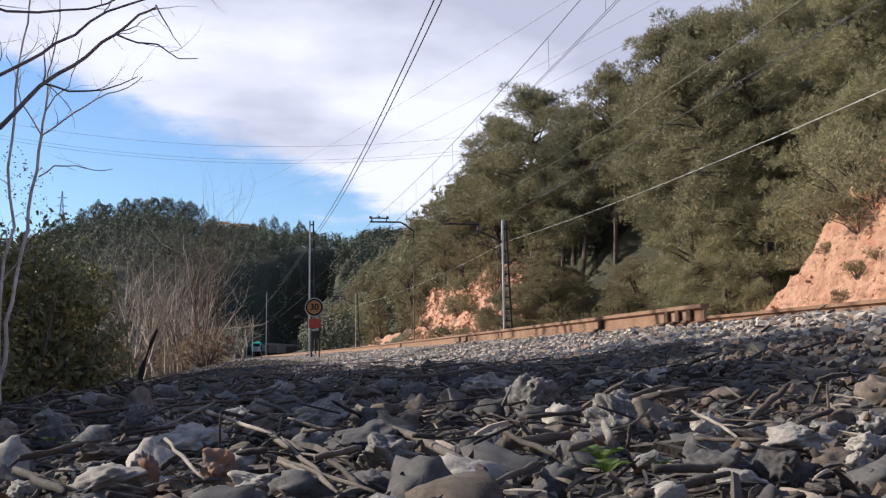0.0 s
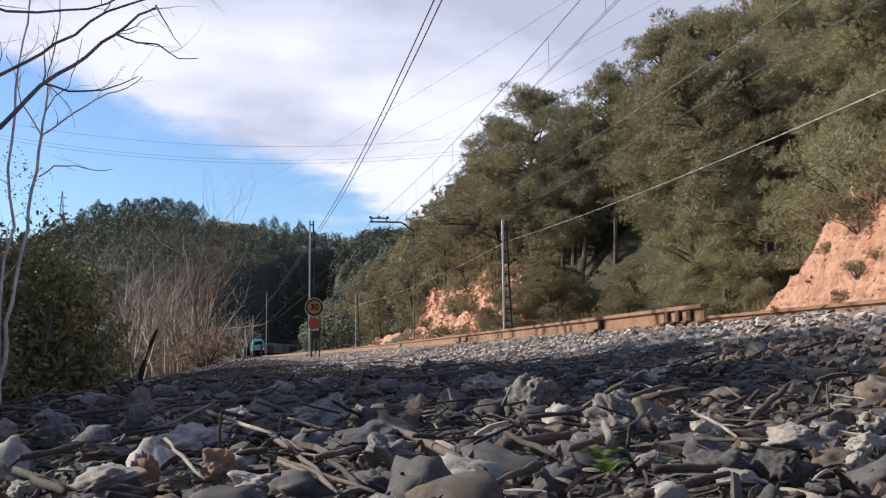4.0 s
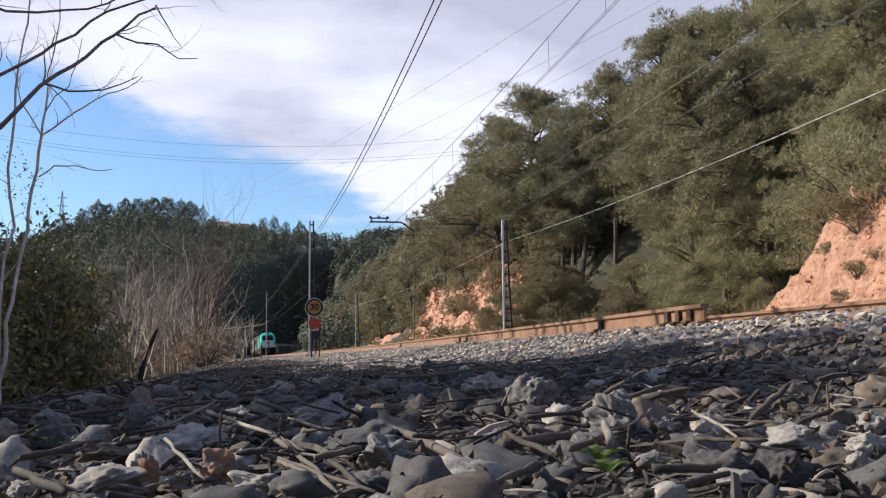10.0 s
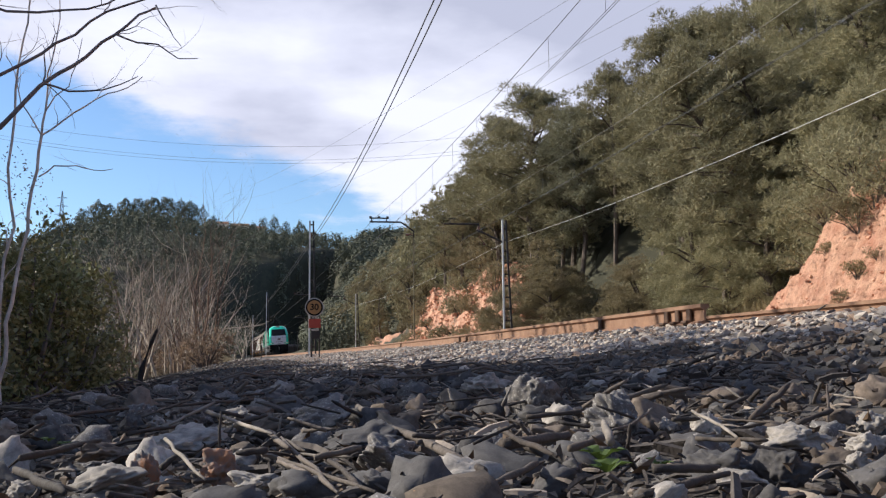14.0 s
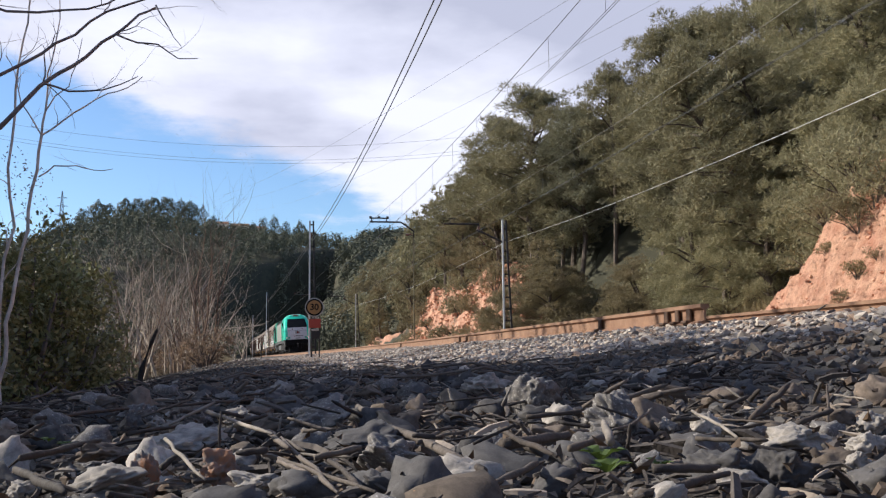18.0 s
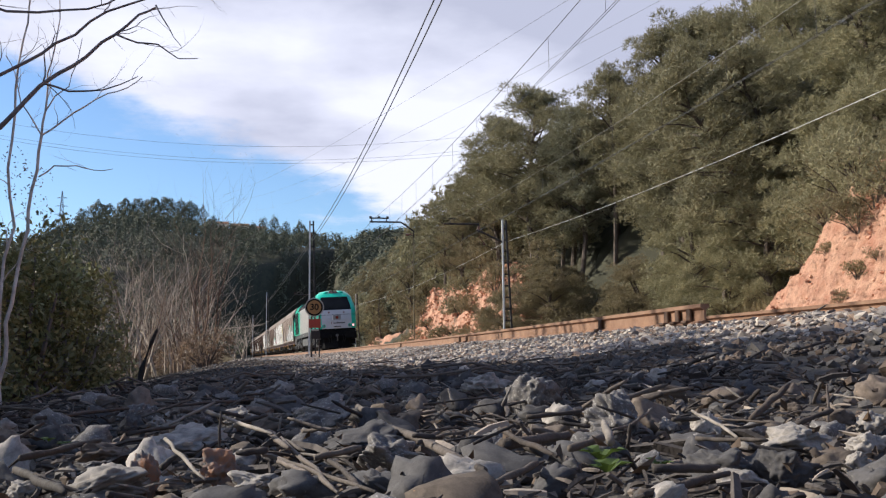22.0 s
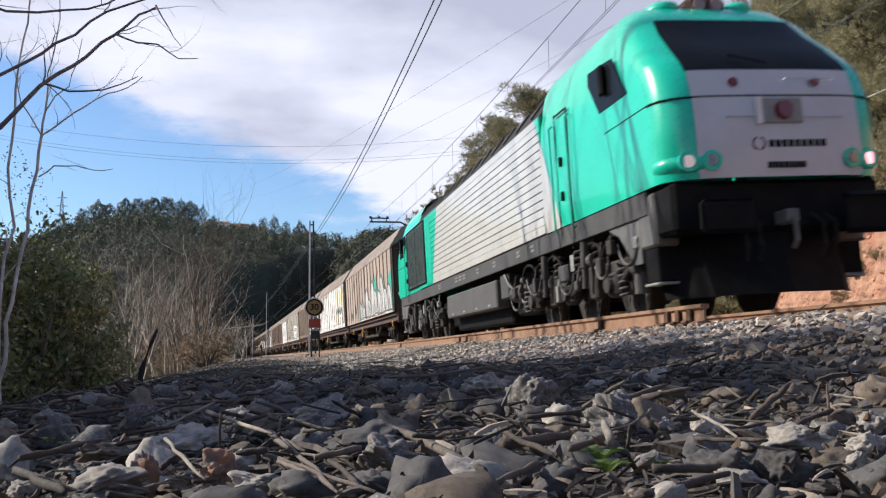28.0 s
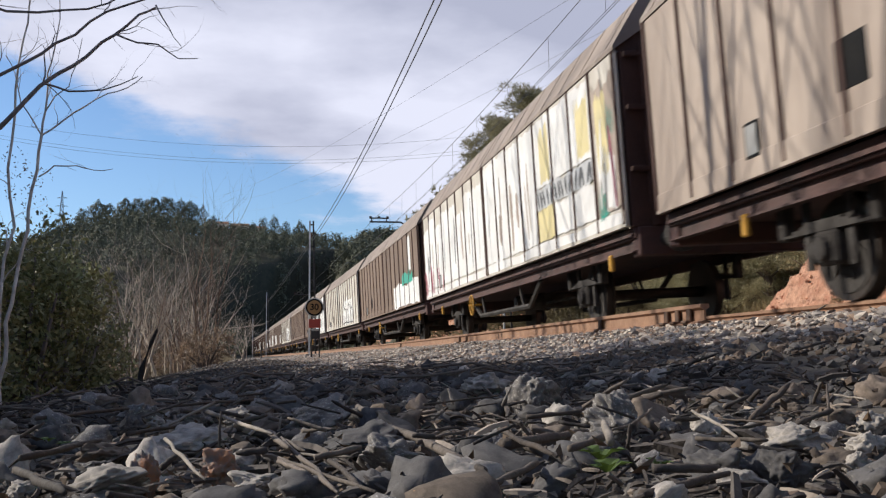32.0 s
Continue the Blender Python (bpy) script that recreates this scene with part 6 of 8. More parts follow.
def hillside():
    rnd = random.Random(5)
    # the trees that stand out: metres beyond the foot of the slope, place along the line, kind, height, half width
    big = ((6, 70, "a", 15.0, 3.3), (5, 76, "b", 14, 2.4), (7, 67, "a", 13, 2.2), (6, 86.5, "b", 12, 2.3), (7.4, 64, "c", 14.2, 2.0), (8.6, 62, "b", 14.6, 1.8), (8.2, 58, "a", 16.6, 2.6),
           (8.2, 56, "a", 16.8, 2.7), (6.4, 57, "b", 13.5, 2.3), (5.2, 52.5, "a", 14.4, 2.6), (2.0, 52, "d", 5.0, 1.8), (0.8, 50.5, "d", 3.2, 1.4), (4.2, 50, "d", 4.5, 1.6), (2.2, 45.5, "e", 7.0, 2.3), (2.8, 41, "e", 5.2, 1.8), (5.0, 38.5, "e", 6.6, 2.0), (1.0, 44, "e", 3.2, 1.4), (9, 53.5, "a", 15.3, 2.2), (6, 49, "c", 13.2, 2.0),
           (10, 51, "b", 14.4, 2.1), (7, 47.5, "c", 11, 1.8), (10, 47.5, "f", 14.3, 2.3), (11, 45.5, "f", 13.5, 2.4), (9, 34, "f", 10.8, 2.0), (6.5, 44, "e", 8.4, 1.8), (6.2, 33.2, "e", 6.8, 1.9),
           (6, 30.2, "e", 5.6, 1.8), (6.5, 29, "e", 6.6, 1.8), (4.5, 86, "d", 7, 1.8), (1.0, 59, "d", 5, 1.9), (2.6, 60.5, "d", 6, 1.9), (0.6, 61.8, "d", 4.5, 1.7))
    rest = ((7, 112, "e", 16, 2.4), (7, 122, "b", 16.2, 2.4), (7, 135, "e", 16.6, 2.5), (8, 152, "c", 15.5, 2.6), (4.5, 95, "a", 9, 2.1), (7, 101, "b", 14, 2.3), (3.5, 112, "d", 8, 2.0), (5, 128, "d", 9, 2.2),
            (4.5, 75, "d", 5.5, 1.6), (4.8, 66, "d", 5, 1.5))
    for near, rows in ((True, big), (False, rest)):
        for d, y, k, h, w in rows:
            pine(k, d, y, h, w, rnd.uniform(0, 360), near)
    for d, y, h, w, lean in ((5.5, 40, 12.5, 2.4, -24), (6.6, 39, 11.5, 2.2, -15)):
        x = course(y) + toe(y) + d
        ob = tagged(new("pine_tree"), "pine with a bare leaning trunk above the cutting", "pine tree", "hillside pines")
        ob.matrix_basis = pose(x, y, ground_z(x, y) - 0.1, 0, lean, 0) @ Matrix.Diagonal((w / 2.1, w / 2.1, h / 14, 1))
        again("trunk", PINES["a"][0], ob)
        again("crown", PINES["a"][1], ob)
    spots = [(course(r[1]) + toe(r[1]) + r[0], r[1]) for r in big + rest]
    for _ in range(4000):
        y = rnd.uniform(20, 64) if rnd.random() < 0.4 else rnd.uniform(60, 250)
        d = rnd.uniform(7.5, 16) if y < 110 else rnd.uniform(3, 16)
        x = course(y) + toe(y) + d
        if any((x - a) ** 2 + (y - b) ** 2 < (6.5 if y < 110 else 14) for a, b in spots):
            continue
        spots.append((x, y))
        pine(rnd.choice("abcab" if y < 110 else "aedae"), d, y, rnd.uniform(7, 9.5), rnd.uniform(1.7, 2.3), rnd.uniform(0, 360), False)
        if len(spots) > 135:
            break
    for _ in range(14):        # the wood goes on behind the camera
        pine(rnd.choice("ab"), rnd.uniform(5, 17), rnd.uniform(-75, 12), rnd.uniform(8, 11), 2.2, rnd.uniform(0, 360), False)
    for d, y, k, r in ((3.0, 27.2, 1, 0.8), (2.3, 25.0, 1, 0.6), (2.6, 23.0, 3, 0.5), (1.0, 25.0, 2, 0.28), (1.7, 26.6, 3, 0.4), (3.5, 28.8, 2, 0.7), (3.2, 30.0, 1, 0.5),
                       (2.0, 22.0, 1, 0.5), (1.4, 23.8, 1, 0.3), (2.2, 26.3, 1, 0.6), (2.0, 25.4, 2, 0.7), (2.6, 26.0, 1, 0.8), (1.3, 24.6, 3, 0.5), (2.9, 28.2, 2, 0.7), (2.4, 24.3, 2, 0.7), (0.5, 24.0, 3, 0.3), (0.4, 27.0, 3, 0.3), (0.3, 29.0, 3, 0.35), (0.6, 30.5, 1, 0.3)):
        r *= 1.5 if d > 2.2 else 1.0
        plant(SHRUBS[4 if d > 2.2 else k], course(y) + toe(y) + d, y, "shrub", "pale green scrub hanging over the red cutting", "shrub", "hillside shrubs", r, rnd.uniform(0, 360))
    for d, y, k, r in ((2.2, 79, 0, 1.5), (3.6, 80, 0, 1.7), (4.6, 79, 2, 1.4), (1.0, 81, 0, 1.0), (2.8, 70, 2, 1.3), (1.4, 68, 2, 1.1), (4.0, 72, 1, 1.2), (0.8, 72, 2, 0.8), (4.8, 88, 0, 1.3), (1.2, 93, 0, 1.3), (2.6, 97, 1, 1.4), (0.5, 52.5, 2, 1.2), (3.0, 53.5, 2, 1.5), (1.6, 49.5, 1, 1.2), (4.0, 55, 2, 1.5), (5.5, 52, 1, 1.4), (2.4, 56, 0, 1.4)):
        plant(SHRUBS[k], course(y) + toe(y) + d, y, "shrub", "green scrub clinging to the steep bank", "shrub", "hillside shrubs", r, rnd.uniform(0, 360))
    for _ in range(26):
        y, d = rnd.uniform(50, 65), rnd.uniform(0.3, 6.5)
        plant(SHRUBS[rnd.choice((0, 1, 2))], course(y) + toe(y) + d, y, "shrub", "scrubby brownish-green shrub on the slope", "shrub", "hillside shrubs", rnd.uniform(0.8, 1.4), rnd.uniform(0, 360))
    # scrub along the foot of the slope and in the cutting's face
    for _ in range(140):
        y = rnd.choice((rnd.uniform(12, 62), rnd.uniform(34, 60), rnd.uniform(58, 110), rnd.uniform(100, 200)))
        d = rnd.uniform(-0.3, 5.5)
        if 29 < y < 47 or bare(y) > 0.1 and (d < 4 and y < 50 or y > 50 and rnd.random() < 0.5):
            continue
        x = course(y) + toe(y) + d
        k = rnd.choice((0, 1, 2, 2))
        plant(SHRUBS[k], x, y, "shrub", "scrubby brownish-green shrub on the slope", "shrub", "hillside shrubs", rnd.uniform(0.6, 1.3), rnd.uniform(0, 360))


hillside()


def blades(name, spots, height, width, rng, mat, label, spread=0.35):
    """Grass in tussocks, one object."""
    out = []
    for x, y, n, h in spots:
        p = np.stack((x + rng.normal(size=n) * spread, y + rng.normal(size=n) * spread, np.full(n, ground_z(x, y) - 0.05)), axis=1)
        lean = rng.normal(size=(n, 3)) * 0.28
        lean[:, 2] = 1
        s = rng.normal(size=(n, 3)) * np.array((1, 1, 0.05))
        s /= np.linalg.norm(s, axis=1)[:, None]
        l = height * h * (0.5 + 0.7 * rng.random(n))[:, None]
        out.append(np.stack((p - s * width, p + s * width, p + lean * l), axis=1))
    ob = new(name, sheet(name, np.concatenate(out), mat))
    return tagged(ob, label, "grass", kind="stuff")


def grasses():
    rnd, rng = random.Random(8), np.random.default_rng(8)
    spots = []
    for _ in range(330):
        y = rnd.uniform(26, 62)
        o = rnd.uniform(7.6, toe(y) + (2.0 if bare(y) < 0.05 else -0.5))
        spots.append((course(y) + o, y, 46, rnd.uniform(0.6, 1.5)))
    for _ in range(160):
        y = rnd.uniform(60, 150)
        spots.append((course(y) + rnd.uniform(7.4, toe(y) + 0.6), y, 40, rnd.uniform(0.6, 1.3)))
    for _ in range(150):
        y = rnd.uniform(34, 47)
        spots.append((course(y) + rnd.uniform(8.6, toe(y) - 0.6), y, 24, rnd.uniform(1.3, 2.6)))
    for _ in range(110):
        y = rnd.uniform(37, 52)
        spots.append((course(y) + toe(y) + rnd.uniform(-3.2, 0.4), y, 34, rnd.uniform(1.6, 3.2)))
    for _ in range(170):        # tufts on the earth slope beside the cutting
        y = rnd.uniform(31, 45)
        spots.append((course(y) + toe(y) + rnd.uniform(-0.5, 5.0), y, 20, rnd.uniform(0.5, 1.6)))
    blades("dry_grass", spots, 0.55, 0.012, rng, M["grass"], "tall dry straw-coloured grass along the far ditch")
    spots = []
    for _ in range(120):
        y = rnd.uniform(60, 150)
        spots.append((course(y) - rnd.uniform(7.2, 14), y, 50, rnd.uniform(0.7, 2.2)))
    for _ in range(60):
        y = rnd.uniform(14, 60)
        spots.append((course(y) - rnd.uniform(8.4, 12), y, 40, rnd.uniform(0.4, 1.0)))
    blades("verge_grass", spots, 0.6, 0.014, rng, M["straw"], "straw-coloured grass on the verge beside the line")


grasses()


def far_woods():
    rnd, rng = random.Random(3), np.random.default_rng(3)
    out, n = [], 0
    # broad-crowned pines along the ridge: place across it, height of the crown's top, half width
    ridge = [(-97, 71.5, 3.0), (-90, 75.0, 4.3), (-85, 74.3, 3.0), (-78, 76.6, 3.9), (-72, 77.2, 3.7), (-65, 77.4, 4.4), (-58.5, 77.8, 4.0), (-52, 76.6, 3.2), (-47.5, 76.0, 3.9), (-42, 73.8, 2.4), (-36.5, 69.6, 1.6),
             (-12.9, 68.6, 2.5), (-7.4, 69.4, 2.5), (-2, 66.6, 2.3), (5, 66.6, 3.3)]
    while n < 3700:
        big = n < len(ridge)
        y = 150 + 335 * rnd.random() ** 0.62
        x = rnd.uniform(-0.42, 0.22) * y
        if rnd.random() < 0.28:        # the wooded flanks of the valley behind the bend
            y = rnd.uniform(235, 420)
            x = course(y) + rnd.uniform(8, 55)
        o = x - course(y)
        if big:
            x, y, o = ridge[n][0], 455.0, -50
        elif -5 < o < 8 and y < 330 or o > 22 and y < 230 or y < 335 and course(y) - 5 < x < 0.017 * y:
            continue
        if o < 0 and y < 185 and rnd.random() < 0.6:
            continue
        n += 1
        h = rnd.uniform(4.6, 8.6) * (1.05 if y > 425 else 1)
        r = h * rnd.uniform(0.26, 0.38)
        z = ground_z(x, y)
        if big:
            r, h = ridge[n - 1][2], 9.0
            z = ridge[n - 1][1] - h
        k = 1500 if big else 430 if y < 270 else 280 if y < 330 else 125
        d = rng.normal(size=(k, 3))
        d /= np.linalg.norm(d, axis=1)[:, None]
        # lumpy rounded crown: the needles lie along its surface
        lump = 1 + 0.22 * np.sin(d[:, 0] * 5 + n) * np.sin(d[:, 2] * 4 + 2 * n) + 0.10 * rng.normal(size=k)
        taper = 1 - 0.35 * np.clip(d[:, 2], 0, 1)
        p = np.array((x, y, z + h * 0.55)) + d * np.stack((r * taper, r * taper, np.full(k, h * 0.44)), axis=1) * lump[:, None]
        a = rng.normal(size=(k, 3))
        a -= d * (a * d).sum(1)[:, None] * 0.85
        a /= np.linalg.norm(a, axis=1)[:, None]
        b = np.cross(d, a) + rng.normal(size=(k, 3)) * 0.25
        b /= np.linalg.norm(b, axis=1)[:, None]
        s = r * ((0.045 if big else 0.07 if y < 270 else 0.09 if y < 330 else 0.13) + 0.09 * rng.random(k))[:, None]
        out.append(np.stack((p - b * s * 0.8, p + b * s * 0.8, p + a * s * 1.3), axis=1))
    tagged(new("far_wood", sheet("far_wood", np.concatenate(out), M["far"])), "dark green pine wood covering the far hill", "woodland", kind="stuff")


far_woods()


def far_houses():
    wall = paint("house_wall", (0.72, 0.68, 0.62), 0.8, 0, (0.6, 0.55, 0.5), 0.3, 0.6, 4, 0.1)
    tile = paint("house_roof", (0.33, 0.17, 0.11), 0.85, 0, (0.25, 0.13, 0.09), 0.5, 0.6, 4, 0.2)
    for x, y, w, h in ((-34, 470, 7, 5), (-25, 474, 9, 6), (-15, 468, 6, 5)):
        z = ground_z(x, y)
        ob = tagged(new("house"), "small white house on the far ridge", "house", "ridge houses")
        ob.location = (x, y, z + 5.2)
        bm = bmesh.new(); box(bm, -w / 2, w / 2, -3, 3, -8, h, 0.05); body = part("wall", bm, wall, ob)
        bm = bmesh.new()
        v = [bm.verts.new(c) for c in ((-w / 2 - .4, -3.4, h), (w / 2 + .4, -3.4, h), (w / 2 + .4, 3.4, h), (-w / 2 - .4, 3.4, h), (-w / 2, 0, h + 1.6), (w / 2, 0, h + 1.6))]
        for f in ((0, 1, 5, 4), (2, 3, 4, 5), (0, 4, 3), (1, 2, 5), (0, 3, 2, 1)):
            bm.faces.new([v[i] for i in f])
        part("roof", bm, tile, ob)
        for k in (-0.28, 0.0, 0.28):
            bm = bmesh.new(); box(bm, w * k - 0.5, w * k + 0.5, -3.05, -2.99, h - 2.6, h - 1.2); part("window", bm, T["screen"], body)


far_houses()


def evergreen(name, x, y, h, w, seed, label, size=0.045, per=420, base=0.0):
    rnd, rng = random.Random(seed), np.random.default_rng(seed)
    clumps = []
    small = min(1, w / 2.0)
    for _ in range(int(21 * h * w / 6 / small ** 2) + (8 if small == 1 else 16)):
        u = rnd.random()
        half = w / 2 * (1 - 0.55 * abs(u - 0.35))
        clumps.append((rnd.uniform(-half, half), rnd.uniform(-half, half), 0.25 + u * (h - 0.4), rnd.uniform(0.26, 0.5) * small ** 0.7))
    arr = leaf_arrays(clumps, per, size, rng)
    ob = tagged(new(name), label, "bush", "evergreen thicket")
    ob.matrix_basis = pose(x, y, ground_z(x, y) - 0.1 + base)
    bm = bmesh.new()
    for c in clumps[::2]:
        tube(bm, [(c[0] * 0.2, c[1] * 0.2, -0.2), (c[0] * 0.6, c[1] * 0.6, c[2] * 0.5), c[:3]], [0.05, 0.03, 0.01], 5)
    part("branching", bm, M["bark_dark"], ob)
    again("foliage", sheet("foliage", arr, M["oak"]), ob)
    return ob


for i, (x, y, h, w) in enumerate(((-2.85, 10.7, 2.15, 1.4), (-2.45, 11.0, 1.8, 0.9), (-3.66, 11.5, 2.15, 1.9), (-2.67, 12.3, 1.6, 1.2), (-3.2, 9.4, 2.05, 1.25), (-3.85, 9.8, 2.6, 1.6))):
    evergreen("evergreen_bush", x, y, h, w, 60 + i, "dense dark evergreen bush with brown-tinged leaves beside the verge", 0.036, 1900)
# the thicket goes on beside and behind the camera and shades the gravel
for i, (x, y, h, w) in enumerate(((-8.0, 21.5, 3.5, 3.2), (-8.0, 18.4, 3.7, 3.0), (-7.8, 15.2, 5.9, 3.4), (-8.0, 11.6, 6.1, 3.4), (-8.0, 10.0, 6.8, 3.0), (-7.8, 8.2, 7.3, 3.6), (-7.9, 6.5, 6.8, 2.6), (-8.0, 4.1, 5.55, 2.4), (-7.8, 0.9, 7.0, 3.0), (-8.0, -0.8, 7.0, 3.4), (-8.0, -4.4, 7.0, 3.6))):
    evergreen("evergreen_bush", x, y, h, w, 80 + i, "tall dark evergreen bush of the thicket beside the verge", 0.15, 380 if 3 < y < 5 else 560)


def grow(bm, p, d, length, r, depth, rnd, droop=0.0, sides=5, gnarl=0.22, kids=(2, 4), limbs=None):
    """A bare branch with twigs; limbs, when given, gathers the side branches as meshes of their own."""
    pts, rad = [p.copy()], [r]
    n = 5 if depth else 4
    q = d.normalized()
    for i in range(n):
        q = (q + Vector((rnd.gauss(0, gnarl), rnd.gauss(0, gnarl), rnd.gauss(0, gnarl) + droop))).normalized()
        p = p + q * length / n
        pts.append(p.copy()); rad.append(r * (1 - 0.75 * (i + 1) / n))
        if depth and i:
            for _ in range(rnd.randint(0, kids[0]) if i < n - 1 else kids[1] - 1):
                side = Vector((rnd.gauss(0, 1), rnd.gauss(0, 1), rnd.gauss(0.15, 0.7))).normalized()
                b = bm
                if limbs is not None:
                    b = bmesh.new()
                    limbs.append(b)
                grow(b, p.copy(), q * 0.8 + side * 0.75, length * rnd.uniform(0.35, 0.65), rad[-1] * 0.62, depth - 1, rnd, droop, 4 if depth > 1 else 3, gnarl, kids)
    tube(bm, pts, rad, sides)


def stem(parent, mat, *how):
    """One stem with its branches under it."""
    bm, limbs = bmesh.new(), []
    grow(bm, *how, limbs=limbs)
    ob = part("stem", bm, mat, parent)
    for b in limbs:
        tagged(part("branch", b, mat, ob), kind="stuff")      # a spray of twigs too fine to pick apart
    return ob


def saplings():
    """Leafless grey saplings in a thicket behind the evergreen."""
    rnd = random.Random(21)
    for i in range(66):
        y = rnd.uniform(21, 42)
        x = -0.118 * y + rnd.uniform(-2.6, 1.1) - (0.6 if y > 34 else 0) + 0.2
        h = rnd.uniform(2.0, 3.6) * (0.7 + y / 90)
        ob = tagged(new("bare_sapling"), "leafless grey-brown sapling in the thicket beside the line", "bare tree", "bare saplings")
        ob.matrix_basis = pose(x, y, ground_z(x, y) - 0.1)
        for k in range(rnd.randint(1, 3)):
            stem(ob, M[("bark_brown", "bark_pale", "bark_brown", "bark_pale")[i % 4]], Vector((rnd.uniform(-0.2, 0.2), rnd.uniform(-0.2, 0.2), 0)), Vector((rnd.gauss(0, 0.12), rnd.gauss(0, 0.12), 1)), h * rnd.uniform(0.7, 1.0), 0.033, 2, rnd, 0.08, 5, 0.12, (2, 3))
    rng = np.random.default_rng(22)
    for i in range(16):        # brambles and withered leaves among the stems
        y = rnd.uniform(20, 40)
        x = -0.118 * y + rnd.uniform(-2.4, 0.7)
        k = bush_kind(120 + i, rnd.uniform(0.6, 1.0), M["withered"], 150)
        plant(k, x, y, "shrub", "withered brown bramble among the bare saplings", "shrub", "brambles", rnd.uniform(0.7, 1.2), 0)
    # tall bare trees beside the camera; their shadows fall on the train
    for i, (x, y, h) in enumerate(((-6.6, 13.6, 12.0), (-6.5, 9.2, 11.5), (-6.1, 7.0, 10.5))):
        rn = random.Random(300 + i)
        ob = tagged(new("bare_tree"), "tall slender leafless tree in the verge thicket", "bare tree", "verge trees")
        ob.matrix_basis = pose(x, y, ground_z(x, y) - 0.2)
        for k in range(2):
            stem(ob, M["bark_pale"], Vector((rn.uniform(-0.2, 0.2), rn.uniform(-0.3, 0.3), 0)), Vector((rn.gauss(0, 0.06), rn.gauss(0, 0.12), 1)), h * rn.uniform(0.85, 1.0), 0.085, 2, rn, 0.05, 5, 0.10, (3, 4))
    for x, y, h, s in ((-6.9, 150, 6.5, 3), (-9.5, 165, 7, 4), (-12, 140, 6, 5), (-14.5, 160, 8, 6)):
        rn = random.Random(s)
        ob = tagged(new("bare_tree"), "leafless pale bushy tree beside the distant line", "bare tree", "distant bare trees")
        ob.matrix_basis = pose(x, y, ground_z(x, y) - 0.1)
        for k in range(5):
            stem(ob, M["bark_pale"], Vector((rn.uniform(-0.5, 0.5), 0, 0)), Vector((rn.gauss(0, 0.3), rn.gauss(0, 0.3), 1)), h * 0.8, 0.10, 2, rn, 0.03, 4, 0.12, (3, 4))


saplings()


def crooked(name, pts, r0, r1, mat, parent, rnd, twigs=0, length=0.3, sides=7):
    """A crooked bar through pts with a few twigs of its own."""
    pts = [Vector(p) for p in pts]
    fine = [pts[0]]
    for a, b in zip(pts, pts[1:]):
        fine += [a.lerp(b, 0.5) + Vector((rnd.gauss(0, 1), rnd.gauss(0, 1), rnd.gauss(0, 0.6))) * (b - a).length * 0.05, b]
    n = len(fine) - 1
    bm = bmesh.new()
    tube(bm, fine, [r0 + (r1 - r0) * i / n for i in range(n + 1)], sides)
    ob = part(name, bm, mat, parent)
    for k in range(twigs):
        u = (k + rnd.uniform(0.2, 1.0)) / twigs
        i = min(n - 1, int(u * n))
        d = (fine[i + 1] - fine[i]).normalized()
        bm = bmesh.new()
        grow(bm, fine[i].lerp(fine[i + 1], rnd.random()), d * 0.7 + Vector((rnd.gauss(0, 0.5), rnd.gauss(0, 0.4), rnd.gauss(0.25, 0.5))), length * rnd.uniform(0.5, 1.1), (r0 + (r1 - r0) * u) * 0.5, 1, rnd, 0.05, 5, 0.22, (1, 2))
        part("twig", bm, mat, ob)
    return ob


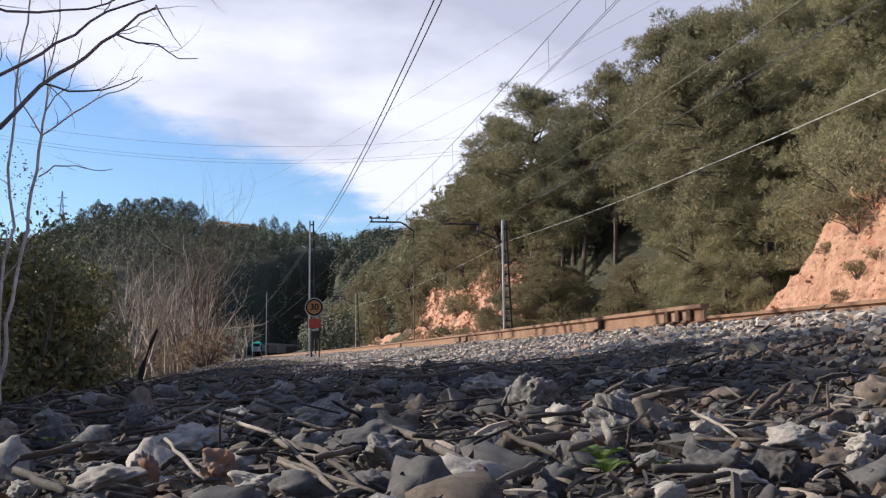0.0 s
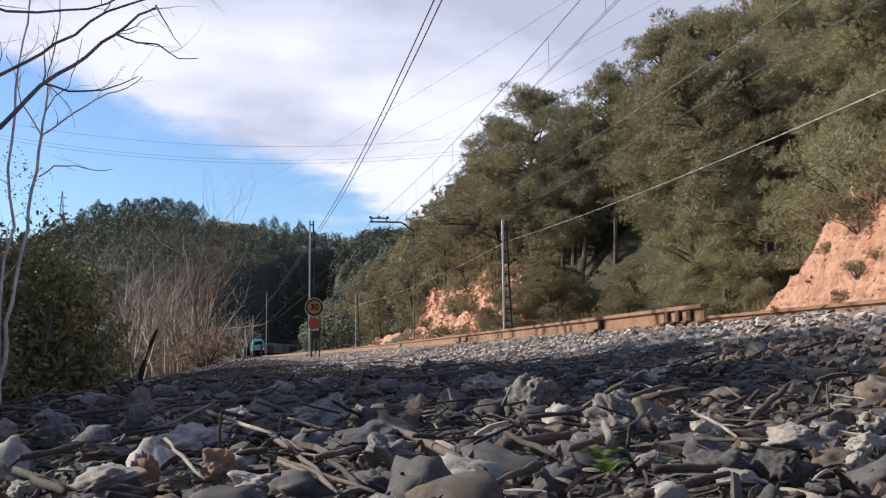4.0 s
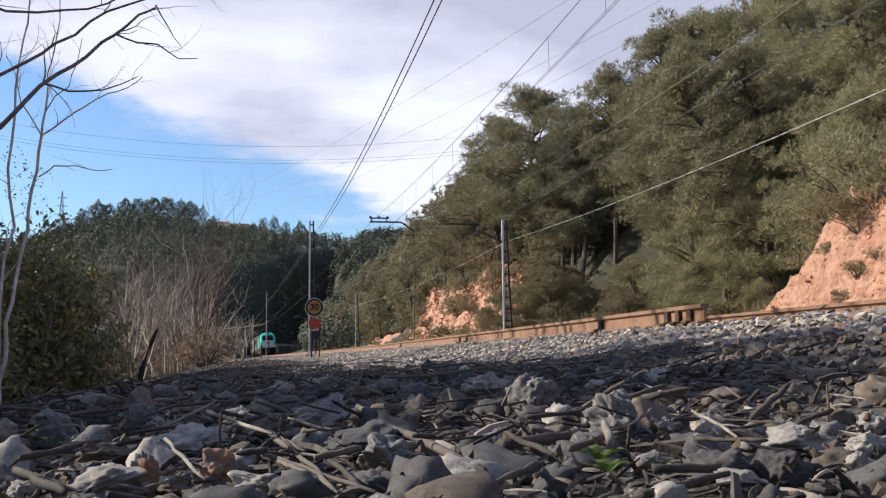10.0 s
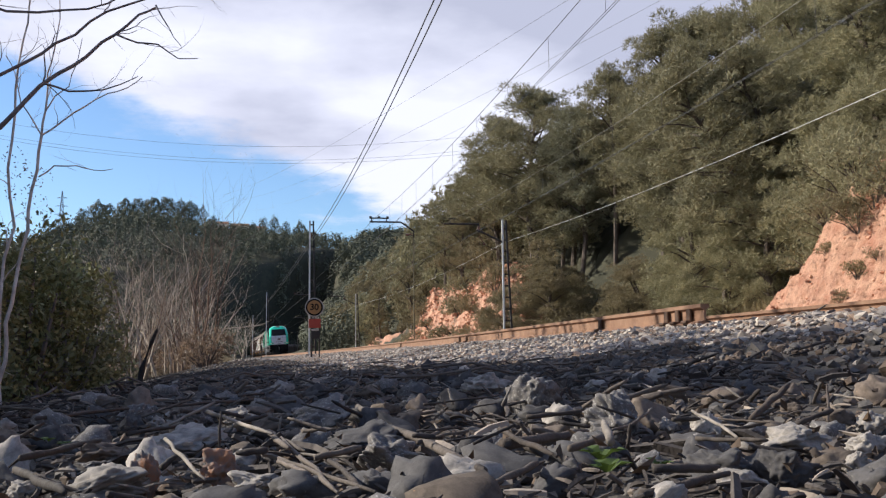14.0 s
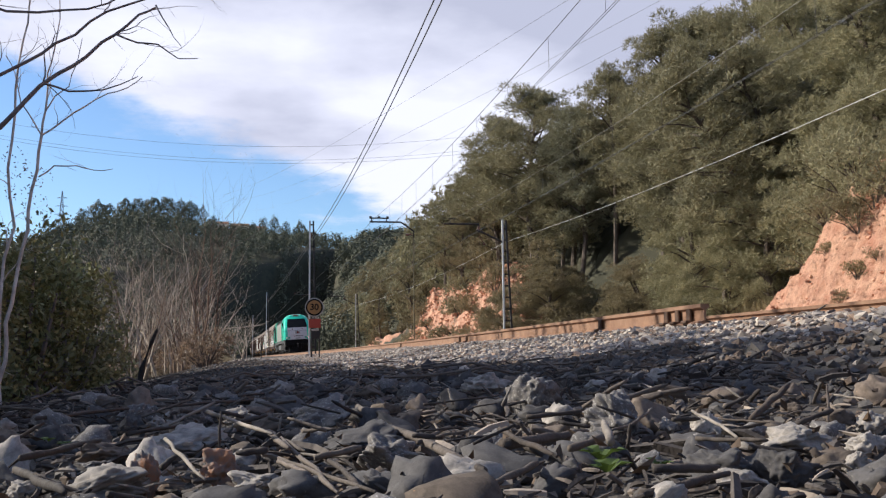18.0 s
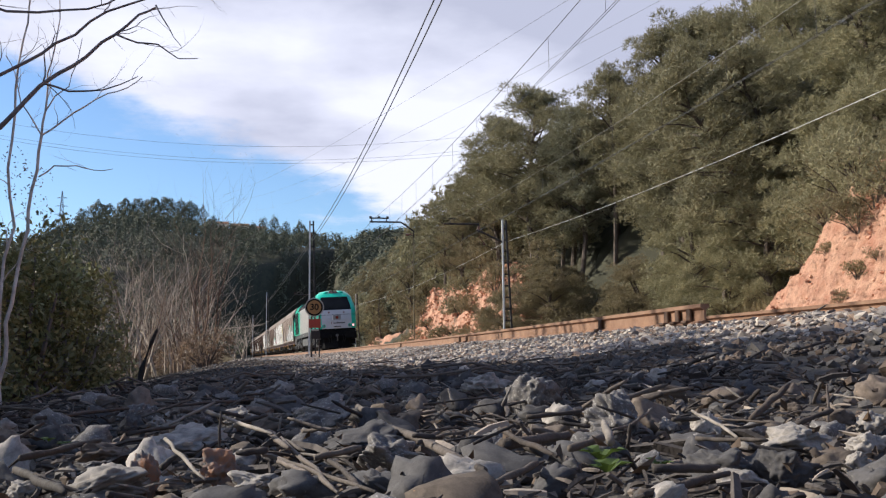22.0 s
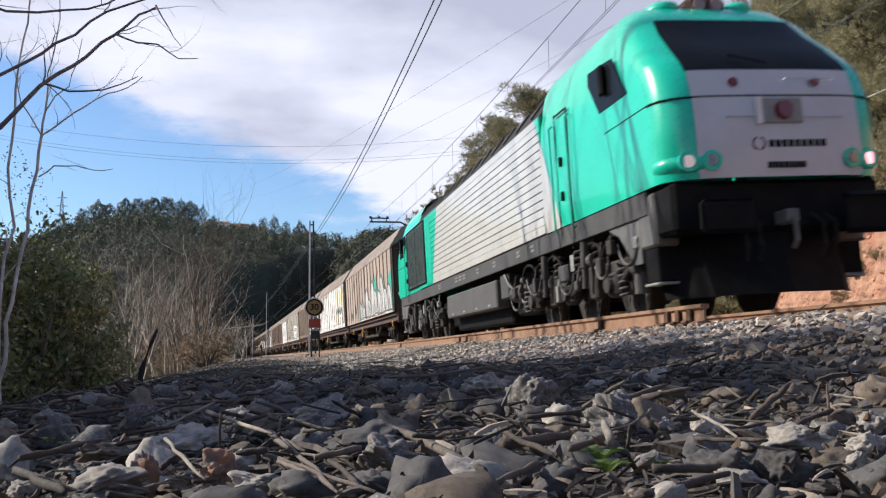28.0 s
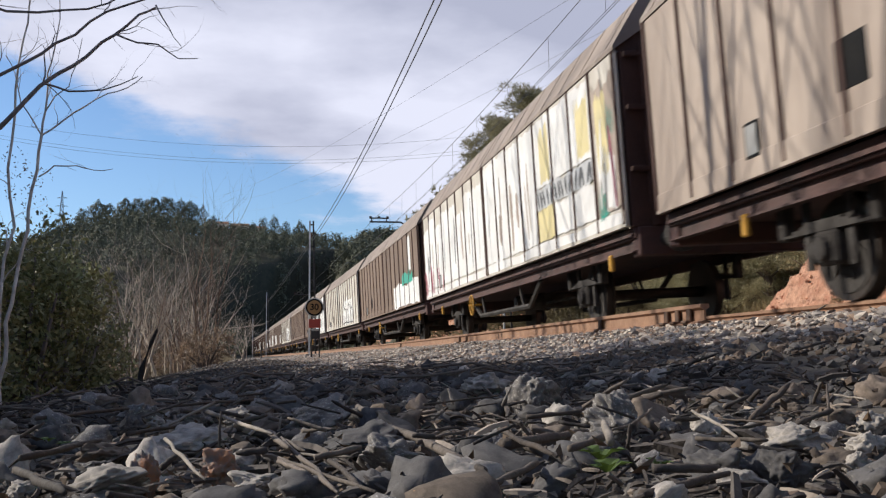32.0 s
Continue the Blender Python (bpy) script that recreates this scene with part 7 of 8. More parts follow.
def roadside_tree():
    """Slender pale bare trees near the camera."""
    rnd = random.Random(40)
    ob = tagged(new("bare_tree"), "slender pale leafless tree beside the camera", "bare tree", "verge trees")
    crooked("trunk", ((-2.0, 7.0, -0.2), (-1.98, 7.0, 0.14), (-1.99, 7.0, 0.41), (-1.94, 7.0, 0.67), (-1.90, 7.0, 0.94), (-1.87, 7.0, 1.22), (-1.82, 7.0, 1.52), (-1.80, 7.0, 1.78)), 0.016, 0.0105, M["bark_white"], ob, rnd, 0, sides=8)
    for pts, r, k in ((((-1.80, 7.00, 1.78), (-1.78, 7.00, 1.96), (-1.77, 7.00, 2.13), (-1.75, 7.00, 2.34), (-1.72, 7.00, 2.54), (-1.71, 7.00, 2.82)), 0.009, 4),
                      (((-1.80, 7.00, 1.78), (-1.66, 7.00, 1.89), (-1.50, 7.00, 2.01), (-1.35, 7.00, 2.11), (-1.21, 7.00, 2.16), (-1.10, 7.00, 2.25)), 0.0075, 3),
                      (((-1.81, 7.00, 1.47), (-1.71, 7.02, 1.56), (-1.56, 7.05, 1.57), (-1.44, 7.05, 1.54), (-1.30, 7.04, 1.55)), 0.0065, 2),
                      (((-1.78, 7.00, 1.96), (-1.71, 6.97, 2.07), (-1.61, 6.95, 2.14), (-1.56, 6.95, 2.32), (-1.53, 6.95, 2.51)), 0.006, 3),
                      (((-1.80, 7.00, 1.78), (-1.88, 7.04, 1.91), (-1.97, 7.06, 2.04), (-2.02, 7.06, 2.26), (-2.09, 7.06, 2.39)), 0.0065, 3)):
        crooked("branch", pts, r, r * 0.4, M["bark_white"], ob, rnd, k, 0.32)
    # a second stem behind it, with a few withered leaves still on
    ob = tagged(new("bare_tree"), "thin pale stem with a few withered leaves", "bare tree", "verge trees")
    crooked("trunk", ((-2.27, 7.8, -0.3), (-2.26, 7.8, 0.3), (-2.25, 7.8, 0.95), (-2.23, 7.8, 1.47), (-2.23, 7.8, 1.91), (-2.22, 7.8, 2.35), (-2.18, 7.8, 2.75), (-2.14, 7.8, 3.11)), 0.015, 0.007, M["bark_white"], ob, rnd, 9, 0.4)
    leaves = leaf_arrays([(-2.15, 7.8, 1.55, 0.16), (-2.05, 7.8, 1.42, 0.13), (-2.22, 7.8, 1.75, 0.13), (-2.0, 7.85, 1.62, 0.09)], 2600, 0.012, np.random.default_rng(44))
    again("withered_leaves", sheet("withered_leaves", leaves, M["withered"]), ob)
    # limbs of a tree that stands outside the view, reaching over
    ob = tagged(new("overhanging_tree"), "grey leafless tree reaching over the verge", "bare tree", "verge trees")
    bm = bmesh.new()
    tube(bm, [(-2.6, 3.1, -0.2), (-2.45, 3.15, 0.35), (-2.2, 3.3, 0.62), (-1.75, 3.42, 0.80), (-1.13, 3.5, 0.91)], [0.06, 0.05, 0.035, 0.02, 0.0125], 8)
    part("trunk", bm, M["bark_dark"], ob)
    for pts, r, k in ((((-1.13, 3.50, 0.91), (-1.05, 3.52, 0.99), (-0.97, 3.54, 1.10), (-0.87, 3.56, 1.21), (-0.77, 3.58, 1.29), (-0.67, 3.60, 1.39), (-0.59, 3.62, 1.48), (-0.53, 3.64, 1.52)), 0.010, 5),
                      (((-1.75, 3.42, 0.80), (-1.5, 3.45, 0.98), (-1.14, 3.50, 1.13), (-0.97, 3.54, 1.25), (-0.88, 3.56, 1.33), (-0.76, 3.58, 1.43), (-0.63, 3.60, 1.51), (-0.43, 3.64, 1.57)), 0.0085, 5),
                      (((-1.75, 3.42, 0.80), (-1.45, 3.5, 1.3), (-1.15, 3.50, 1.46), (-0.94, 3.54, 1.44), (-0.77, 3.56, 1.47), (-0.66, 3.58, 1.53)), 0.0075, 4),
                      (((-0.67, 3.60, 1.39), (-0.59, 3.60, 1.36), (-0.51, 3.58, 1.35), (-0.43, 3.56, 1.29), (-0.36, 3.58, 1.30)), 0.0042, 2),
                      (((-0.53, 3.64, 1.53), (-0.47, 3.60, 1.42), (-0.42, 3.56, 1.34)), 0.0032, 1),
                      (((-0.91, 3.55, 1.17), (-0.82, 3.54, 1.14), (-0.70, 3.54, 1.15), (-0.64, 3.56, 1.18), (-0.58, 3.58, 1.22)), 0.0045, 3)):
        crooked("limb", pts, r, r * 0.4, M["bark_dark"], ob, rnd, k, 0.2)
    # taller bare trees among the thicket: their twigs shade the passing train
    for i, (x, y, h) in enumerate(((-9.4, 20.0, 12.0), (-8.6, 17.8, 12.5), (-8.0, 15.8, 12.0), (-7.3, 13.4, 12.5), (-6.6, 11.0, 11.5))):
        ob = tagged(new("bare_tree"), "tall leafless tree among the thicket", "bare tree", "verge trees")
        ob.matrix_basis = pose(x, y, ground_z(x, y) - 0.1)
        for k in range(3):
            stem(ob, M["bark_pale"], Vector((rnd.uniform(-0.6, 0.6), rnd.uniform(-0.6, 0.6), 0)), Vector((rnd.gauss(0, 0.08), rnd.gauss(0, 0.1), 1)), h, 0.10, 2, rnd, 0.05, 6, 0.07, (2, 3))


roadside_tree()


# ---- the gravel underfoot ----
def rock_points(seed, count=10, rough_=0.0, cuts=0):
    """A broken stone of unit size: the hull of a few points on a ball, its faces roughened."""
    rnd = random.Random(seed)
    bm = bmesh.new()
    for i in range(count):      # spread over the ball, then shaken
        u = 1 - 2 * (i + 0.5) / count
        a = i * 2.39996 + rnd.uniform(-0.5, 0.5)
        q = math.sqrt(1 - u * u)
        v = Vector((q * math.cos(a), q * math.sin(a), u)) + Vector((rnd.gauss(0, 0.2), rnd.gauss(0, 0.2), rnd.gauss(0, 0.2)))
        bm.verts.new(v.normalized() * rnd.uniform(0.82, 1.08))
    r = bmesh.ops.convex_hull(bm, input=bm.verts)
    loose = [v for v in bm.verts if not v.link_faces]
    if loose:
        bmesh.ops.delete(bm, geom=loose, context="VERTS")
    if cuts:
        bmesh.ops.subdivide_edges(bm, edges=bm.edges[:], cuts=cuts, use_grid_fill=True)
        bmesh.ops.triangulate(bm, faces=bm.faces[:])
        for _ in range(1):
            bmesh.ops.smooth_vert(bm, verts=bm.verts[:], factor=0.5, use_axis_x=True, use_axis_y=True, use_axis_z=True)
        off = Vector((rnd.uniform(0, 50), rnd.uniform(0, 50), 0))
        for v in bm.verts:
            v.co *= 1 + rough_ * noise.noise(v.co * 1.7 + off) - rough_ * 0.9 * abs(noise.noise(v.co * 3.3 + off)) + rough_ * 0.55 * noise.noise(v.co * 6 + off) + rough_ * 0.22 * noise.noise(v.co * 13 + off) - rough_ * 0.10 * abs(noise.noise(v.co * 21 + off))
    bm.verts.index_update()
    return bm


def rock_mesh(seed, mat, cuts=3, count=13):
    bm = rock_points(seed, count, 0.34, cuts)
    me = bpy.data.meshes.new("stone")
    bm.to_mesh(me); bm.free(); me.materials.append(mat)
    me.polygons.foreach_set("use_smooth", [True] * len(me.polygons))
    return me


STONES = [paint("stone_grey", (0.165, 0.152, 0.142), 0.93, 0, (0.066, 0.062, 0.063), 3.6, 0.9, 24, 0.12, col3=(0.371, 0.351, 0.332), scale3=10, cut=0.56, rand=0.35),
          paint("stone_brown", (0.164, 0.128, 0.101), 0.93, 0, (0.074, 0.057, 0.046), 3.0, 0.9, 24, 0.12, col3=(0.543, 0.319, 0.171), scale3=4, cut=0.66, rand=0.3),
          paint("stone_pale", (0.37, 0.335, 0.30), 0.93, 0, (0.15, 0.138, 0.128), 3.0, 0.9, 24, 0.12, col3=(0.241, 0.204, 0.177), scale3=8, cut=0.64, rand=0.25),
          paint("stone_rusty", (0.137, 0.137, 0.137), 0.93, 0, (0.324, 0.132, 0.055), 1.6, 1.0, 24, 0.12, rand=0.1),
          paint("stone_dark", (0.085, 0.080, 0.080), 0.9, 0, (0.045, 0.042, 0.043), 3.0, 0.9, 24, 0.12, col3=(0.16, 0.145, 0.13), scale3=7, cut=0.62, rand=0.2)]
ROCKS = [[rock_mesh(200 + 20 * m + i, STONES[m], 9, 14) for i in range(6)] for m in range(5)]
ROCKS_LOW = [[rock_mesh(400 + 20 * m + i, STONES[(0, 1, 2, 4)[m]], 3, 14) for i in range(6)] for m in range(4)]

# place, width, height and kind of the large stones nearest the camera
NEAR = [(-0.27, 2.0, 0.058, 0.036, 2), (-0.22, 2.23, 0.083, 0.043, 0), (-0.15, 1.45, 0.117, 0.041, 2), (-0.09, 1.96, 0.104, 0.044, 2), (-0.07, 1.0, 0.058, 0.044, 3), (-0.15, 1.03, 0.038, 0.043, 3),
        (-0.18, 0.98, 0.105, 0.038, 2), (-0.26, 1.26, 0.068, 0.019, 0), (-0.03, 0.92, 0.067, 0.024, 2), (-0.37, 2.41, 0.099, 0.055, 0), (-0.33, 2.03, 0.04, 0.04, 4), (-0.25, 1.35, 0.084, 0.037, 1),
        (-0.26, 1.0, 0.049, 0.03, 2), (0.06, 1.68, 0.148, 0.057, 0), (0.11, 1.28, 0.136, 0.037, 4), (0.11, 1.02, 0.08, 0.038, 0), (0.93, 6.15, 0.125, 0.091, 4), (0.41, 2.94, 0.119, 0.05, 0)]
NEXT = [(0.49, 1.32, 0.108, 0.068, 0), (0.58, 1.37, 0.029, 0.029, 2), (0.61, 1.29, 0.055, 0.039, 2), (0.79, 1.49, 0.078, 0.027, 0), (0.88, 1.52, 0.048, 0.027, 1), (0.62, 1.05, 0.092, 0.036, 2), (0.81, 1.19, 0.043, 0.035, 2),
        (0.65, 0.96, 0.05, 0.03, 2), (0.39, 0.76, 0.049, 0.025, 2), (0.41, 0.83, 0.066, 0.035, 4), (0.46, 0.8, 0.055, 0.034, 4), (0.56, 0.85, 0.03, 0.024, 2), (0.54, 2.49, 0.146, 0.066, 2), (0.51, 1.9, 0.126, 0.088, 0)]


def near_stones():
    rnd = random.Random(77)
    taken = []
    for x, y, w, h, m in NEAR + NEXT:
        s = again("stone", rnd.choice(ROCKS[m]), ground)
        s.matrix_basis = pose(x, y + w * 0.3, ground_z(x, y) + 0.008 + h * 0.40, rnd.uniform(-14, 14), rnd.uniform(-14, 14), rnd.uniform(0, 360)) @ Matrix.Diagonal((w * 0.58, w * 0.52, h * 0.66, 1))
        taken.append((x, y + w * 0.3, w * 0.5))
    n = 0
    while n < 295:
        y = 0.62 + 3.4 * rnd.random() ** 1.15
        x = y * rnd.uniform(-0.36, 0.74) + rnd.uniform(-0.05, 0.05)
        r = rnd.uniform(0.022, 0.058) * (0.62 + 0.16 * y)
        if x - course(y) > -4.5:
            r *= 0.5
        if any((x - a) ** 2 + (y - b) ** 2 < (r + c) ** 2 * 0.6 for a, b, c in taken):
            continue
        if x < -0.13 * y - 0.2 and y > 1.9 and rnd.random() < 0.75:
            n += 1
            continue
        taken.append((x, y, r))
        m = rnd.choice((0, 0, 1, 1, 3, 3, 3, 2))
        s = again("stone", rnd.choice(ROCKS_LOW[m]), ground)
        s.matrix_basis = pose(x, y, ground_z(x, y) + r * 0.34, rnd.uniform(-40, 40), rnd.uniform(-40, 40), rnd.uniform(0, 360)) @ Matrix.Diagonal((r * rnd.uniform(0.95, 1.5), r, r * rnd.uniform(0.55, 0.95), 1))
        n += 1


def many_stones(name, spots, mats, label, seed, share):
    """Loose stones too many to count, one object. spots: x, y, radius."""
    rng = np.random.default_rng(seed)
    kinds = []
    for i in range(14):
        bm = rock_points(900 + i, 11)
        kinds.append((np.array([v.co[:] for v in bm.verts]), np.array([[v.index for v in f.verts] for f in bm.faces])))
        bm.free()
    V, F, K, base = [], [], [], 0
    turns = rng.random((len(spots), 3)) * 6.283
    which = rng.integers(0, len(kinds), len(spots))
    shape = 0.75 + 0.5 * rng.random((len(spots), 3))
    tone = rng.choice(len(mats), len(spots), p=share)
    for (x, y, r), t, k, s, m in zip(spots, turns, which, shape, tone):
        v, f = kinds[k]
        R = np.array(Euler(t).to_matrix())
        w = (v * s * r) @ R.T
        w[:, 2] *= 0.8
        V.append(w + np.array((x, y, ground_z(x, y) + r * 0.36)))
        F.append(f + base)
        K.append(np.full(len(f), m))
        base += len(v)
    V, F, K = np.concatenate(V), np.concatenate(F), np.concatenate(K)
    me = bpy.data.meshes.new(name)
    me.vertices.add(len(V)); me.vertices.foreach_set("co", V.reshape(-1).astype(np.float32))
    me.loops.add(F.size); me.loops.foreach_set("vertex_index", F.reshape(-1).astype(np.int32))
    me.polygons.add(len(F)); me.polygons.foreach_set("loop_start", np.arange(0, F.size, 3, dtype=np.int32))
    for m in mats:
        me.materials.append(m)
    me.polygons.foreach_set("material_index", K.astype(np.int32))
    me.polygons.foreach_set("use_smooth", [False] * len(F))
    me.update(calc_edges=True)
    return tagged(new(name, me), label, "gravel", kind="stuff")


# ballast tones, raised above the grit's so that they read as sunlit
GRAVEL = [paint("gravel_grey", (0.331, 0.289, 0.254), 0.93, 0, (0.199, 0.170, 0.149), 8, 0.8, 60, 0.5, island=0.38),
          paint("gravel_brown", (0.341, 0.243, 0.178), 0.93, 0, (0.188, 0.124, 0.084), 8, 0.8, 60, 0.5, island=0.38),
          paint("gravel_pale", (0.56, 0.485, 0.41), 0.93, 0, (0.34, 0.29, 0.235), 8, 0.8, 60, 0.5, island=0.3)]

# grit in darker copies of these tones: shade painted into the colour
SHADED_GRIT = [paint("shaded_grit_grey", (0.121, 0.110, 0.104), 0.93, 0, (0.060, 0.055, 0.050), 8, 0.8, 60, 0.5, island=0.38),
        paint("shaded_grit_brown", (0.128, 0.093, 0.069), 0.93, 0, (0.096, 0.066, 0.047), 8, 0.8, 60, 0.5, island=0.38),
        paint("shaded_grit_pale", (0.408, 0.354, 0.299), 0.93, 0, (0.272, 0.231, 0.190), 8, 0.8, 60, 0.5, island=0.3)]

MOULD = [paint("mould_dark", (0.05, 0.043, 0.038), 0.95, 0, (0.03, 0.026, 0.023), 8, 0.8, 60, 0.5, island=0.4),
         paint("mould_brown", (0.085, 0.06, 0.044), 0.95, 0, (0.05, 0.036, 0.028), 8, 0.8, 60, 0.5, island=0.4)]


def gravel():
    rnd = random.Random(9)
    spots = []
    for _ in range(2600):      # small stones in the gaps underfoot
        y = 0.55 + 3.6 * rnd.random() ** 0.8
        spots.append((y * rnd.uniform(-0.38, 0.76), y, rnd.uniform(0.007, 0.022) * (0.7 + 0.15 * y)))
    n = len(spots)
    for _ in range(6500):      # the stones go on beside and behind the camera
        y = rnd.uniform(-7, 5)
        x = rnd.uniform(-3.2, course(y) - 1.0)
        if y < 0.5 or not -0.36 * y < x < 0.7 * y:
            if x * x + y * y > 0.12:
                spots.append((x, y, rnd.uniform(0.018, 0.045)))
    for _ in range(31000):
        y = 3.0 + 6.5 * rnd.random() ** 0.8
        x = y * rnd.uniform(-0.36, 0.76)
        if x - course(y) < -1.0:
            spots.append((x, y, rnd.uniform(0.011, 0.025) * (1.7 if rnd.random() < 0.05 else 1)))
    for _ in range(19000):
        y = 9 + 13 * rnd.random()
        o = rnd.uniform(-8.2, -0.9)
        spots.append((course(y) + o, y, rnd.uniform(0.016, 0.034) * (0.7 if o < -6 else 1)))
    for _ in range(9000):
        y = 22 + 50 * rnd.random() ** 1.4
        spots.append((course(y) + rnd.uniform(-7.2, -1.0), y, rnd.uniform(0.026, 0.050)))
    for _ in range(2500):
        y = 4 + 14 * rnd.random()
        spots.append((course(y) + rnd.uniform(-0.9, 6.5), y, rnd.uniform(0.025, 0.045)))
    # this split runs beside the shade line; the camera's side gets the darkened tones
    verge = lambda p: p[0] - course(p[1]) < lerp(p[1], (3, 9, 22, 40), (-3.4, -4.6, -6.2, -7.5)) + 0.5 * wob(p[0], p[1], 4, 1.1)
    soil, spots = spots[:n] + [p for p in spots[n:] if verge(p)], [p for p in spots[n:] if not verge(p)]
    bank = lambda p: p[0] < -0.10 * p[1] - 0.16 + 0.2 * wob(p[0], p[1], 6, 1.4) and p[1] > 1.7
    mould = [(p[0], p[1], p[2] * 0.62) for i, p in enumerate(soil) if bank(p) and i % 5 < 3]
    soil = [p for p in soil if not bank(p)]
    many_stones("leaf_mould", mould, MOULD, "dark crumbly leaf mould and bark at the edge of the thicket", 6, [0.6, 0.4])
    many_stones("ballast", spots, GRAVEL, "loose grey and brown ballast stones", 4, [0.40, 0.26, 0.34])
    many_stones("gravel", soil, SHADED_GRIT, "small stones and grit between the larger stones, toned dark for shade", 5, [0.52, 0.45, 0.03])


# ---- sticks and litter ----
def stick_mesh(a, b, r, rnd, bend=0.06):
    bm = bmesh.new()
    a, b = Vector(a), Vector(b)
    l = (b - a).length
    pts = [a.lerp(b, i / 6) + Vector((rnd.gauss(0, 1), rnd.gauss(0, 1), rnd.gauss(0, 0.4))) * l * bend * math.sin(math.pi * i / 6) * 0.15 for i in range(7)]
    tube(bm, pts, [r * rnd.uniform(0.8, 1.15) * (1.0 if i < 6 else 0.6) for i in range(7)], 9)
    for v in bm.verts:      # knots and ridged bark
        v.co += Vector((wob(v.co.x, v.co.y, v.co.z, 90), wob(v.co.y, v.co.z, v.co.x, 90), wob(v.co.z, v.co.x, v.co.y, 90))) * r * 0.28
    return bm


# ends, radius and kind (grey bark, bleached, brown bark, dark) of the dead wood nearest the camera
STICKS = [(0.15, 2.06, 0.029, 0.18, 0.86, 0.03, 0.0084, 0), (0.25, 1.08, 0.032, 0.39, 1.19, 0.035, 0.0092, 2), (0.39, 1.51, 0.035, 0.5, 1.52, 0.042, 0.0057, 2), (-0.01, 1.06, 0.026, 0.07, 0.76, 0.028, 0.0032, 0),
          (-0.01, 1.33, 0.026, 0.04, 0.77, 0.027, 0.0037, 0), (0.29, 2.01, 0.033, 0.5, 2.19, 0.042, 0.0039, 0), (0.01, 1.1, 0.026, 0.07, 1.03, 0.028, 0.0025, 1), (0.42, 1.82, 0.037, 0.44, 1.82, 0.076, 0.0034, 1),
          (0.04, 1.06, 0.027, 0.06, 0.8, 0.027, 0.0039, 2), (0.26, 1.14, 0.045, 0.28, 0.96, 0.03, 0.0049, 2), (0.17, 0.77, 0.03, 0.24, 0.89, 0.032, 0.0046, 0)]
STICKS_LEFT = [(-0.14, 1.68, 0.045, -0.02, 1.22, 0.040, 0.0043, 1), (-0.03, 1.46, 0.025, 0.0, 1.08, 0.035, 0.0052, 0), (-0.01, 1.03, 0.026, 0.02, 0.91, 0.026, 0.0034, 0), (-0.03, 1.48, 0.025, 0.02, 1.13, 0.026, 0.0039, 0),
               (-0.14, 1.12, 0.045, -0.07, 0.83, 0.034, 0.0028, 1), (-0.32, 1.21, 0.019, -0.27, 1.43, 0.02, 0.0064, 2), (-0.25, 1.54, 0.02, -0.18, 1.7, 0.022, 0.0047, 2), (-0.29, 1.08, 0.019, -0.19, 0.86, 0.022, 0.0061, 3),
               (-0.81, 2.82, 0.007, -0.52, 2.36, 0.014, 0.0067, 2), (-0.53, 2.11, 0.014, -0.39, 2.41, 0.017, 0.0058, 2), (-0.3, 2.44, 0.019, -0.06, 2.67, 0.025, 0.0053, 2), (-0.15, 2.91, 0.023, 0.1, 3.34, 0.028, 0.0056, 2)]
STICKS_RIGHT = [(0.74, 2.15, 0.059, 0.85, 2.16, 0.066, 0.0034, 1), (0.85, 2.16, 0.066, 0.75, 1.79, 0.059, 0.0025, 1), (0.39, 1.15, 0.035, 0.47, 1.24, 0.04, 0.003, 0), (0.47, 1.24, 0.04, 0.59, 1.46, 0.048, 0.003, 0),
                (0.61, 1.35, 0.05, 0.5, 0.99, 0.042, 0.0034, 1), (0.58, 1.2, 0.048, 0.6, 1.1, 0.049, 0.0019, 2), (0.88, 1.4, 0.068, 0.85, 1.27, 0.066, 0.0022, 1), (0.37, 0.99, 0.034, 0.37, 0.98, 0.061, 0.0031, 3),
                (0.46, 1.01, 0.04, 0.51, 0.94, 0.043, 0.0038, 0), (0.26, 0.67, 0.032, 0.37, 0.75, 0.035, 0.0045, 2), (0.17, 1.63, 0.03, 0.28, 1.77, 0.032, 0.0041, 2), (0.16, 1.16, 0.03, 0.24, 1.39, 0.032, 0.0039, 2)]


